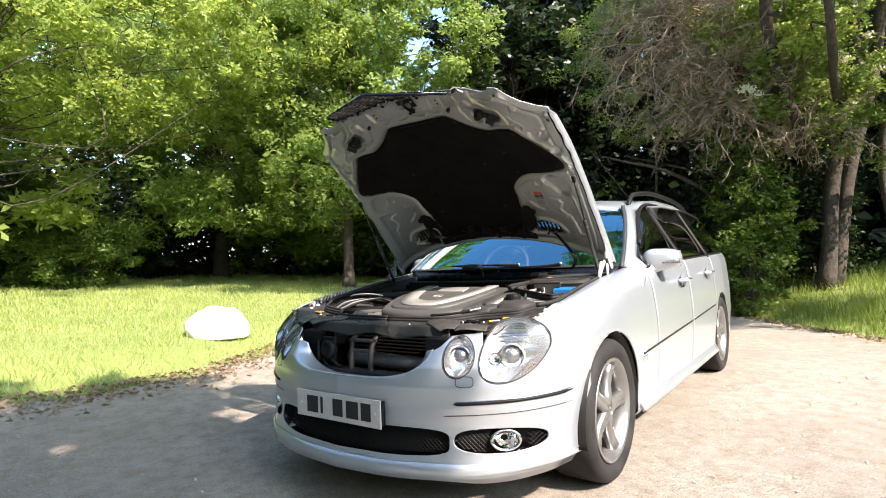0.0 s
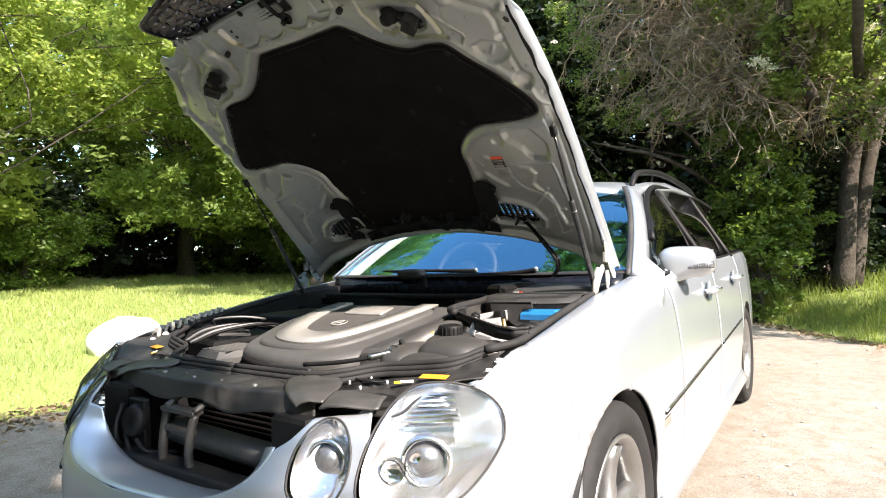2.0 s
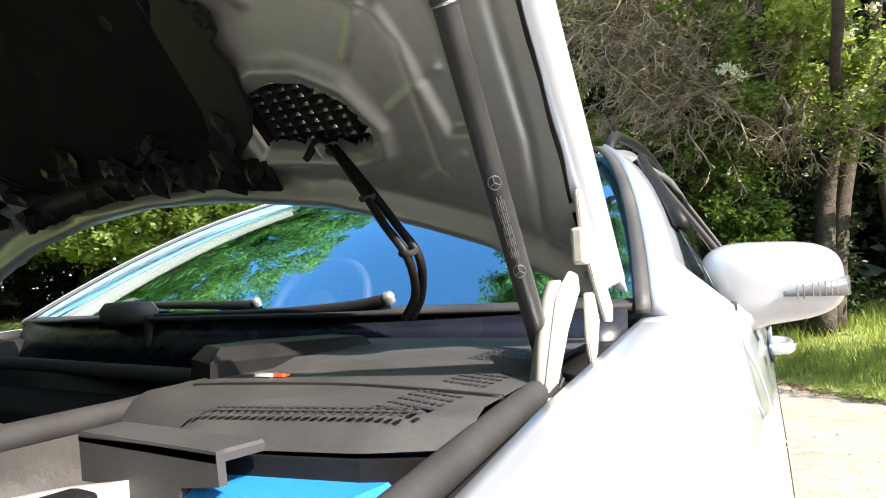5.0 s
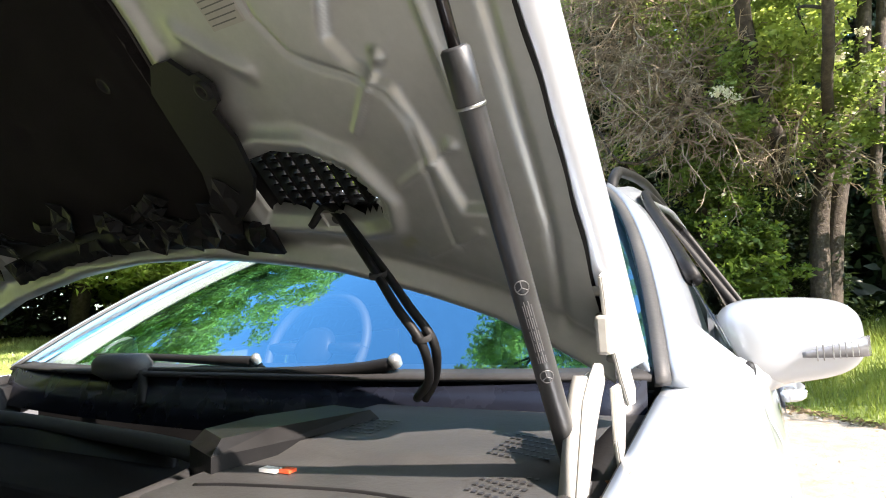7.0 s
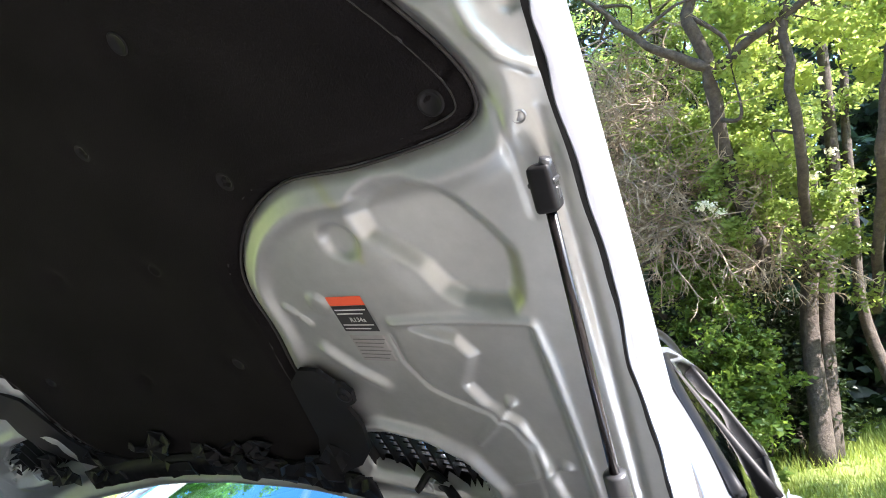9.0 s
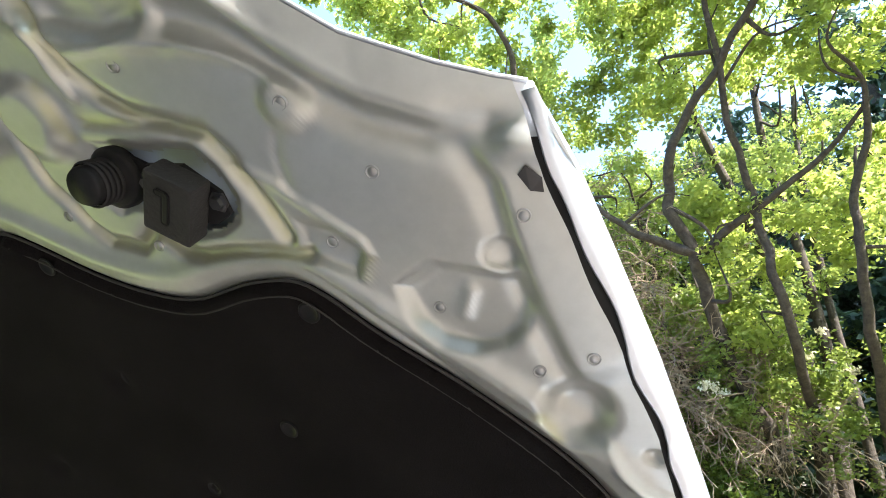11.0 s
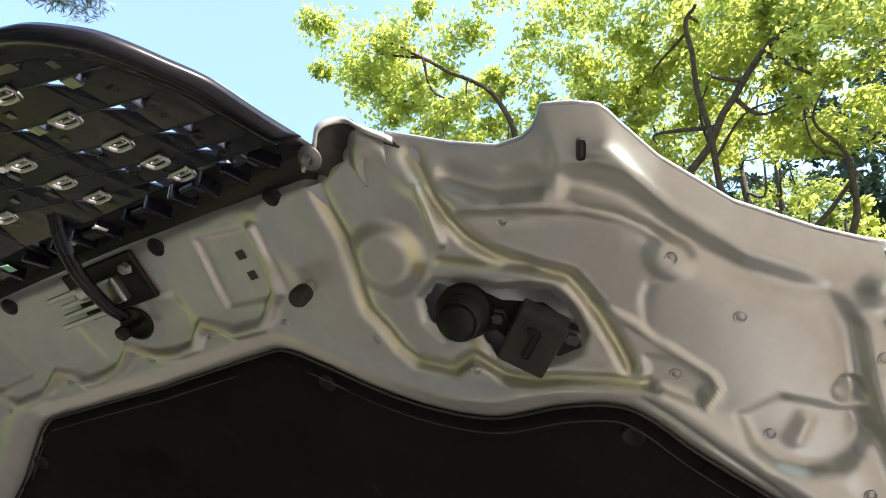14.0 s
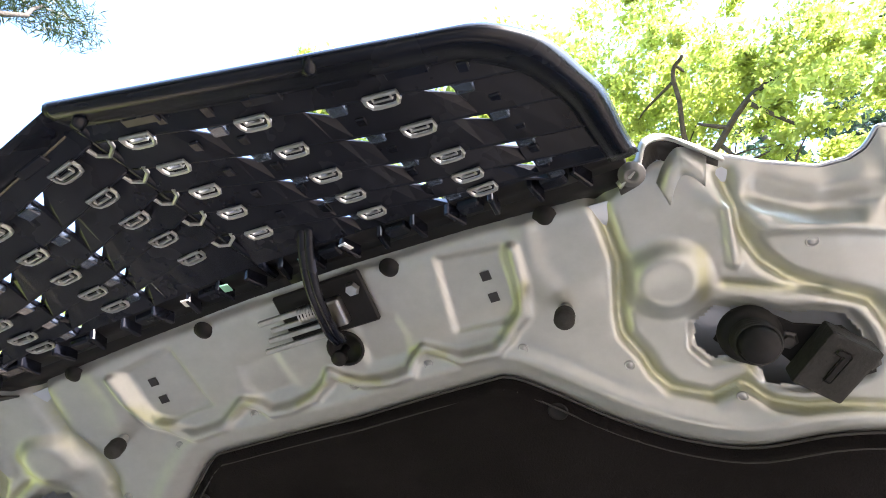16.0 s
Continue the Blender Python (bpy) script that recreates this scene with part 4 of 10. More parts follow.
def wax(u, v):
    """Where old cavity wax has run along the channels and dried yellow."""
    a = np.abs(u)
    p = np.stack([a, v], -1)
    spots = [(CHANNEL_IN, 0.013), (CHANNEL_OUT, 0.012), ([(0.398, 1.130), (0.445, 1.112)], 0.010), ([(0.385, 1.165), (0.378, 1.125)], 0.012), ([(0.385, 1.02), (0.402, 1.05)], 0.010),
             ([(0.10, 1.142), (0.13, 1.132)], 0.010), ([(0.205, 1.140), (0.233, 1.18)], 0.010), ([(0.010, 1.136), (0.05, 1.122)], 0.008), ([(0.515, 0.655), (0.528, 0.630)], 0.012), ([(0.528, 0.590), (0.520, 0.565)], 0.009),
             ([(0.668, 0.550), (0.660, 0.505)], 0.009), ([(0.530, 0.165), (0.545, 0.175)], 0.012), ([(0.655, 0.79), (0.662, 0.765)], 0.010), ([(0.58, 0.955), (0.57, 0.943)], 0.008)]
    m = np.zeros(len(a))
    for line, r in spots:
        m = np.maximum(m, np.exp(-(line_distance(p, line) / (0.5 * r)) ** 2))
    return m


uu = np.r_[np.linspace(-1, -0.36, 60)[:-1], np.linspace(-0.36, -0.05, 66)[:-1], np.linspace(-0.05, 1, 280)]
NU, NV = len(uu), 370
kk = np.linspace(0, 1, NV)[:, None] ** 0.86
U = np.broadcast_to(uu * 0.735, (NV, NU))
for _ in range(3):
    vr, vf = np.interp(np.abs(U), REAR_U, REAR_V), np.interp(np.abs(U), FRONT_U, FRONT_V)
    V = vr + (vf - vr) * kk
    U = uu * panel_edge(V)
vent_d = poly_distance(np.stack([np.abs(U).ravel(), V.ravel()], -1), VENT).reshape(U.shape)
hole_d = poly_distance(np.stack([np.abs(U).ravel(), V.ravel()], -1), CATCH_HOLE).reshape(U.shape)
Wd = bonnet_w(U, V) + relief(U.ravel(), V.ravel()).reshape(U.shape) - 0.006 * smooth01((hole_d + 0.008) / 0.008)
vent_in, hole_in = vent_d > 0.008, hole_d > 0.0
keep = ~(vent_in[:-1, :-1] & vent_in[1:, 1:]) & ~(hole_in[:-1, :-1] & hole_in[1:, 1:])
inner_pts = bonnet_world(np.stack([U, V, Wd], -1).reshape(-1, 3))
inner = mesh_object("inner_panel", inner_pts, grid_faces(NV, NU, keep)[:, ::-1], M_INNER, bonnet, "pressed silver inner panel with dried yellow wax in its channels", True)
stain = inner.data.attributes.new("wax", "FLOAT", "POINT")
stain.data.foreach_set("value", wax(U.ravel(), V.ravel()).astype(np.float32))

# outer skin, a little larger, folded round the edge; it draws in towards the front corners
def skin_edge(v):
    return np.interp(v, [0.0, 0.2, 0.5, 0.7, 0.8, 0.9, 1.0, 1.03], [0.759, 0.759, 0.757, 0.754, 0.751, 0.744, 0.736, 0.733])


uo = np.linspace(-1, 1, 121)
UO = np.broadcast_to(uo * 0.757, (90, 121))
for _ in range(3):
    vro, vfo = np.interp(np.abs(UO), REAR_U, REAR_V) - 0.006, np.interp(np.abs(UO), FRONT_U, FRONT_V) + np.where(np.abs(UO) < 0.36, -0.012, 0.0015)
    VO = vro + (vfo - vro) * np.sin(np.linspace(0, math.pi / 2, 90))[:, None]
    UO = uo * skin_edge(VO)
drop = 0.034 * smooth01((vfo - VO) / 0.08)
WO = bonnet_w(UO, VO) - 0.002 - drop - smooth01((np.abs(UO) - 0.39) / 0.03) * 0.009 * np.clip(1 - (vfo - VO) / 0.034, 0, 1)
vent_o = (poly_distance(np.stack([np.abs(UO).ravel(), VO.ravel()], -1), VENT) > 0.0).reshape(UO.shape)
keep = ~(vent_o[:-1, :-1] & vent_o[1:, 1:])
skin = mesh_object("outer_skin", bonnet_world(np.stack([UO, VO, WO], -1).reshape(-1, 3)), grid_faces(90, 121, keep), M_PAINT, bonnet, "silver painted outer skin", True)
sm = skin.modifiers.new("thick", "SOLIDIFY")
sm.thickness, sm.offset = 0.0025, 0

# folded hem along both sides, between the inner panel and the skin's edge
for sg in (1, -1):
    hv = np.linspace(0.012, 1.028, 220)
    ho = bonnet_w(skin_edge(hv), hv) - 0.003 - 0.034 * smooth01((1.036 - hv) / 0.08)
    yawn = sum(k_ * np.exp(-((hv - c_) / r_) ** 2) for c_, r_, k_ in ((0.870, 0.035, 0.9), (0.755, 0.022, 1.0), (0.735, 0.010, 0.6), (0.695, 0.020, 0.6), (0.605, 0.045, 0.5), (0.52, 0.05, 0.35), (0.95, 0.02, 0.5)))
    gap = 0.002 + 0.0032 * yawn + 0.0006 * np.sin(hv * 57.0) * np.sin(hv * 19.0 + 0.6)
    hi_ = np.stack([sg * (panel_edge(hv) + gap), hv, bonnet_w(0.733, hv) - 0.006 - 0.005 * yawn], -1)
    # black strip added under the rim to stand in for the gap's shade
    gap_shade_a = np.stack([sg * (panel_edge(hv) - 0.010), hv, bonnet_w(0.733, hv) - 0.016], -1)
    gap_shade_b = np.stack([sg * (panel_edge(hv) + gap + 0.004), hv, bonnet_w(0.733, hv) - 0.017 - 0.007 * yawn], -1)
    strip_mesh("hem_gap_shade", bonnet_world(gap_shade_a), bonnet_world(gap_shade_b), M_RUBBER, bonnet, "black strip standing in for shade in the gap beside the hem", 0.002)
    hx_ = np.stack([sg * (skin_edge(hv) + 0.001), hv, ho], -1)
    strip_mesh("side_hem", bonnet_world(hi_), bonnet_world(hx_), M_PAINT, bonnet, "bright silver folded hem", 0.002)

# folded edges along the front
for sg in (1, -1):
    for u0, u1, n_, r_, wob, mt in ((0.40, 0.730, 140, 0.0019, 0.0, M_PAINT), (0.0, 0.335, 90, 0.0013, 0.0016, M_INNER)):
        fu = np.linspace(u0, u1, n_)
        fv = np.interp(fu, FRONT_U, FRONT_V) + 0.0015 + wob * np.sin(fu * 120) * np.sin(fu * 37)
        fw = bonnet_w(fu, fv) - 0.0095
        tv, tf = tube_arrays(bonnet_world(np.stack([sg * fu, fv, fw], -1)), r_, 6)
        mesh_object("front_hem", tv, tf, mt, bonnet, "thin folded front edge", True)

# drain hole in each front corner: a black patch for the shade inside it
for sg in (1, -1):
    q = [tuple(bonnet_world((sg * u, v, float(bonnet_w(u, v) + relief(np.array([u]), np.array([v]))[0]) + 0.0012))) for u, v in ((0.707, 0.979), (0.714, 0.983), (0.721, 0.972), (0.719, 0.962), (0.711, 0.966))]
    dh = mesh_object("drain_hole", q, [(0, 1, 2, 3, 4)], M_INK, bonnet)
    dh.modifiers.new("thick", "SOLIDIFY").thickness = 0.001

# sound-absorbing pad
def pad_mesh():
    us_, vs_ = np.linspace(-0.70, 0.70, 230), np.linspace(0.17, 1.10, 155)
    A, B = np.meshgrid(us_, vs_)
    d = poly_distance(np.stack([A.ravel(), B.ravel()], -1), FOAM_LOOP).reshape(A.shape)
    inside = d > 0.0
    keep = inside[:-1, :-1] & inside[1:, :-1] & inside[:-1, 1:] & inside[1:, 1:]
    full = np.zeros(A.shape, int)
    for i_, j_ in ((slice(None, -1), slice(None, -1)), (slice(1, None), slice(None, -1)), (slice(None, -1), slice(1, None)), (slice(1, None), slice(1, None))):
        full[i_, j_] += keep
    rim = (full > 0) & (full < 4)
    h = -0.010 + 0.016 * smooth01((d + 0.004) / 0.012) - 0.004 * np.exp(-((d - 0.016) / 0.006) ** 2)
    for x, y in ((0.405, 0.811), (0.416, 0.672), (0.199, 0.583), (0.503, 0.925), (0.0, 0.80), (0.24, 0.74), (0.21, 0.90), (0.22, 1.04), (0.0, 0.60), (0.655, 0.69), (0.22, 0.42), (0.0, 0.40), (0.05, 1.0)):
        h -= 0.007 * np.exp(-(np.hypot(np.abs(A) - x, B - y) / 0.014) ** 2)
    h += 0.003 * np.array([[noise.noise((x * 4, y * 4, 0.0)) for x in us_] for y in vs_])
    # soft outline: slide the outermost corners onto the edge
    gy, gx_ = np.gradient(d, vs_, us_)
    nrm = np.hypot(gx_, gy) + 1e-9
    push = np.where(rim, -d, 0.0)
    h = np.where(rim, -0.012, h)
    A2, B2 = A + gx_ / nrm * push, B + gy / nrm * push
    pts = bonnet_world(np.stack([A2, B2, bonnet_w(A2, B2) + h], -1).reshape(-1, 3))
    return pts, grid_faces(len(vs_), len(us_), keep)[:, ::-1]


pv, pf = pad_mesh()
pad = mesh_object("insulation_pad", pv, pf, M_FELT, bonnet, "black felt insulation pad", True)

# welted rim of the pad: a thin cord along its edge and the pressed line inside it
for inset, r_, lift in ((0.0, 0.0016, -0.004), (0.013, 0.0009, 0.0022)):
    lp_ = FOAM_LOOP.copy()
    tg_ = np.roll(lp_, -1, axis=0) - np.roll(lp_, 1, axis=0)
    nr_ = np.stack([-tg_[:, 1], tg_[:, 0]], -1) / (np.linalg.norm(tg_, axis=1)[:, None] + 1e-9)
    if poly_distance(lp_[40:41] + nr_[40:41] * 0.01, FOAM_LOOP)[0] < 0:
        nr_ = -nr_
    lp_ = lp_ + nr_ * inset
    lp_ = np.vstack([lp_, lp_[:2]])
    v, f = tube_arrays(bonnet_world(np.c_[lp_, bonnet_w(lp_[:, 0], lp_[:, 1]) + lift]), r_, 6, False)
    mesh_object("pad_piping", v, f, M_PIPING, pad, "black welted edge of the pad", True)

# ---- wheels, lamps and trim of the car ----
def wheel(y, sgn):
    """Tyre, rim, five spokes, hub cap, brake disc; axle along x."""
    cx = sgn * 0.772
    m = Matrix.Translation((cx, y, HUB_Z)) @ Matrix.Rotation(radians(90) * sgn, 4, "Y")
    rim = part("wheel", lathe_bm([(0.218, -0.10), (0.205, -0.06), (0.200, 0.05), (0.214, 0.088), (0.232, 0.100), (0.238, 0.104), (0.238, 0.110), (0.229, 0.112), (0.222, 0.104), (0.208, 0.092), (0.196, 0.05), (0.196, -0.06), (0.21, -0.10)], m, 64), M_ALLOY, car, "silver five-spoke alloy wheel", True)
    prof = [(0.236, 0.100), (0.262, 0.118), (0.290, 0.122), (0.312, 0.112), (0.324, 0.094), (0.327, 0.060), (0.327, -0.060), (0.324, -0.094), (0.31, -0.115), (0.26, -0.118), (0.236, -0.10)]
    part("tyre", lathe_bm(prof, m, 72), M_RUBBER, rim, "black low-profile tyre", True)
    # tread blocks
    v, f = [], []
    for k in range(72):
        a = 2 * math.pi * k / 72
        for h0, h1, sk in ((-0.088, -0.048, 0.02), (-0.042, -0.004, 0.0), (0.004, 0.042, 0.0), (0.048, 0.088, -0.02)):
            o = len(v)
            for da, r in ((0.006, 0.3255), (0.078, 0.3255), (0.006, 0.3325), (0.078, 0.3325)):
                for h in (h0, h1):
                    s = sk * (h - h0) / (h1 - h0)
                    rr = r - (0.006 if abs(h) > 0.08 else 0)
                    v.append((rr * math.cos(a + da + s), rr * math.sin(a + da + s), h))
            f += [(o + i for i in q) for q in ((4, 6, 7, 5), (0, 4, 5, 1), (2, 3, 7, 6), (0, 2, 6, 4), (1, 5, 7, 3))]
    pts = [tuple(m @ Vector(p)) for p in v]
    mesh_object("tread", pts, [tuple(q) for q in f], M_RUBBER, rim)
    part("brake_disc", lathe_bm([(0.06, -0.01), (0.165, -0.01), (0.165, 0.015), (0.06, 0.015)], m, 40, True), M_METALGREY, rim, "worn steel brake disc")
    part("hub_cap", lathe_bm([(0, 0.092), (0.025, 0.091), (0.032, 0.085), (0.034, 0.07)], m, 32), M_CHROME, rim, "", True)
    for k in range(5):
        a = 2 * math.pi * k / 5 + 0.35
        v = []
        prof = [(0.020, 0.088, 0.024, 0.032), (0.06, 0.083, 0.021, 0.027), (0.11, 0.077, 0.018, 0.024), (0.16, 0.080, 0.018, 0.025), (0.205, 0.090, 0.022, 0.030)]
        for r, h, w1, w2 in prof:
            for s, dh in ((-w2, -0.03), (-w1, -0.004), (-w1 * 0.45, 0.0), (0.0, -0.010), (w1 * 0.45, 0.0), (w1, -0.004), (w2, -0.03)):
                v.append(m @ Vector((r * math.cos(a) - s * math.sin(a), r * math.sin(a) + s * math.cos(a), h + dh)))
        fs = [(i * 7 + j, i * 7 + j + 1, (i + 1) * 7 + j + 1, (i + 1) * 7 + j) for i in range(4) for j in range(6)]
        sp = mesh_object("spoke", v, fs, M_ALLOY, rim, "", True)
        sm_ = sp.modifiers.new("thick", "SOLIDIFY")
        sm_.thickness = 0.012
    return rim


for sgn in (1, -1):
    for y in (HUB_F, HUB_R):
        wheel(y, sgn)
        # arch liner
        ang = np.linspace(-0.25, math.pi + 0.25, 36)
        o = np.array([(sgn * 0.885, y + 0.358 * math.cos(a), HUB_Z + 0.358 * math.sin(a)) for a in ang])
        i = o - np.array([sgn * 0.32, 0, 0])
        strip_mesh("arch_liner", i, o, M_PLASTIC, car, "black wheel arch liner", 0.006)
        back = np.vstack([i, i.mean(0)])
        mesh_object("arch_liner", back, [(k, k + 1, len(i)) for k in range(len(i) - 1)], M_PLASTIC, car, "black wheel arch liner")
    # side rubbing strips with chrome line, handles, sill
    for y0, y1 in ((1.30, 2.47), (2.53, 3.32)):
        yy = np.linspace(y0, y1, 20)
        zz = 0.525 + (yy - 1.30) * 0.042
        v, f = tube_arrays(np.stack([sgn * (half_width(yy) + 0.001), yy, zz], -1), 0.0065, 8)
        mesh_object("rubbing_strip", v, f, M_PLASTIC, car, "slim dark rubbing strip", True)
        v, f = tube_arrays(np.stack([sgn * (half_width(yy) + 0.005), yy, zz + 0.0065], -1), 0.0025, 6)
        mesh_object("chrome_strip", v, f, M_CHROME, car, "thin chrome line", True)
    for hy, hz in ((2.28, 0.865), (3.12, 0.885)):
        hw = half_width(hy) - 0.012
        part("handle_cup", lathe_bm([(0.0, -0.008), (0.03, -0.006), (0.045, 0.002), (0.05, 0.004)], Matrix.Translation((sgn * hw, hy - 0.01, hz)) @ Matrix.Rotation(radians(90) * sgn, 4, "Y"), 24), M_PAINT, car, "", True)
        v, f = tube_arrays(spline([(sgn * (hw + 0.004), hy - 0.10, hz), (sgn * (hw + 0.034), hy - 0.06, hz), (sgn * (hw + 0.036), hy + 0.05, hz + 0.002), (sgn * (hw + 0.006), hy + 0.10, hz + 0.002)], 20), 0.013, 10)
        mesh_object("door_handle", v, f, M_PAINT, car, "silver pull handle with a chrome edge", True)
        v, f = tube_arrays(spline([(sgn * (hw + 0.043), hy - 0.06, hz + 0.004), (sgn * (hw + 0.046), hy + 0.05, hz + 0.006)], 8), 0.006, 8)
        mesh_object("chrome_strip", v, f, M_CHROME, car, "thin chrome line", True)
    yy = np.linspace(1.24, 3.33, 30)
    a_ = np.stack([sgn * (half_width(yy) - 0.018), yy, 0 * yy + 0.29], -1)
    b_ = np.stack([sgn * (half_width(yy) + 0.010), yy, 0 * yy + 0.235], -1)
    strip_mesh("side_skirt", a_, b_, M_PAINT, car, "silver side skirt", 0.02)
    # badge on the wing
    part("wing_badge", box_bm((sgn * 0.902 - 0.003, 1.285, 0.478), (sgn * 0.902 + 0.003, 1.375, 0.508), 0.002, 1), M_CHROME, car, "small chrome badge")

# door mirror
def door_mirror(sgn):
    t = 26
    n = 30
    V = []
    for i in range(n + 1):
        th = math.pi * i / n
        for k in range(t):
            ph = 2 * math.pi * k / t
            cx, cy, cz = math.cos(th), math.sin(th) * math.cos(ph), math.sin(th) * math.sin(ph)
            q = lambda c, e: math.copysign(abs(c) ** e, c)
            x, y, z = 0.101 * q(cx, 0.60), 0.070 * q(cy, 0.8), 0.066 * q(cz, 0.62)
            z *= 1 - 0.18 * (x / 0.101) * (1 if z < 0 else 0.35)
            y = min(y, 0.055)
            V.append((sgn * (0.900 + x), 1.78 + y + 0.03 * (x / 0.101), 1.010 + z + 0.006 * x))
    f = [(i * t + k, i * t + (k + 1) % t, (i + 1) * t + (k + 1) % t, (i + 1) * t + k) for i in range(n) for k in range(t)]
    body = mesh_object("door_mirror", V, f, M_PAINT, car, "white-silver door mirror with indicator strip", True)
    v, fa = tube_arrays(spline([(sgn * 0.80, 1.69, 0.955), (sgn * 0.845, 1.735, 0.962), (sgn * 0.90, 1.785, 0.975)], 10), np.linspace(0.038, 0.030, 10), 12)
    mesh_object("mirror_foot", v, fa, M_PAINT, body, "", True)
    # indicator lens let into the front face, with upright ribs behind the clear cover
    xs_ = np.linspace(0.012, 0.0985, 18)
    fy = lambda x: 1.78 - 0.070 * max(0.0, 1 - (x / 0.1035) ** 3.4) ** 0.30 * 0.985 + 0.03 * (x / 0.101)
    mid_z = lambda x: 0.9900 + 0.010 * x / 0.09
    half = lambda x: 0.0145 * min(1.0, 0.25 + 9.0 * (x - 0.012)) 
    up_ = np.array([(sgn * (0.902 + x), fy(x) - 0.0075, mid_z(x) + half(x)) for x in xs_])
    dn_ = np.array([(sgn * (0.902 + x), fy(x) - 0.0075, mid_z(x) - half(x)) for x in xs_])
    lens = strip_mesh("indicator_lens", up_, dn_, M_LENS, body, "clear ribbed indicator lens strip", 0.004)
    for x in (0.030, 0.038, 0.050, 0.058, 0.066, 0.074, 0.082):
        part("lens_rib", box_bm((sgn * (0.902 + x) - 0.0009, fy(x) - 0.0102, mid_z(x) - 0.011), (sgn * (0.902 + x) + 0.0009, fy(x) - 0.008, mid_z(x) + 0.011), 0.0004, 1), M_METALGREY if x in (0.038, 0.066) else M_CLIP, lens)
    part("mirror_glass", box_bm((sgn * 0.905 - 0.085, 1.836, 0.965), (sgn * 0.905 + 0.085, 1.840, 1.06), 0.001, 1), M_CHROME, body, "mirror glass")


M_LENS = Mat("grey_lens", (0.13, 0.135, 0.145), 0.08, 0.3)
M_CHARCOAL = Mat("charcoal_reflector", (0.30, 0.31, 0.33), 0.25, 0.8)
door_mirror(1)
door_mirror(-1)


def lamp_cap(cx, cz, rx, rz, n, lean, sgn, bulge, inset=0.0, scale=1.0):
    """A domed patch that fills an opening of the front skin."""
    rings, seg = 12, 48
    V = []
    for i in range(rings + 1):
        r = i / rings * scale
        for k in range(seg):
            a = 2 * math.pi * k / seg
            c, s = math.cos(a), math.sin(a)
            q = (abs(c) ** n + abs(s) ** n) ** (-1.0 / n)
            dz = rz * s * q * r
            x = cx + rx * c * q * r + lean * dz
            p = front_surface(np.array([min(x, PLAN[-1, 0])]), np.array([min(cz + dz, 0.845)]))[0]
            out = bulge * (1 - r * r) - inset
            V.append((sgn * (p[0] + 0.55 * out * max(0, (cx - 0.3))), p[1] - out, p[2]))
    f = [(i * seg + k, i * seg + (k + 1) % seg, (i + 1) * seg + (k + 1) % seg, (i + 1) * seg + k) for i in range(1, rings) for k in range(seg)]
    f += [(0, seg + k, seg + (k + 1) % seg) for k in range(seg)]
    if sgn > 0:
        f = [tuple(reversed(q)) for q in f]
    return V, f


def front_dir(cx, cz, sgn):
    p = front_surface(np.array([cx]), np.array([cz]))[0]
    e = front_surface(np.array([cx + 0.01]), np.array([cz]))[0] - p
    nrm = Vector((e[1], -e[0], 0.12 * math.hypot(e[0], e[1]))).normalized()
    return Vector((sgn * p[0], p[1], p[2])), Vector((sgn * nrm.x, nrm.y, nrm.z)).normalized()


def facing(p, d):
    return Matrix.Translation(p) @ d.to_track_quat("Z", "Y").to_matrix().to_4x4()


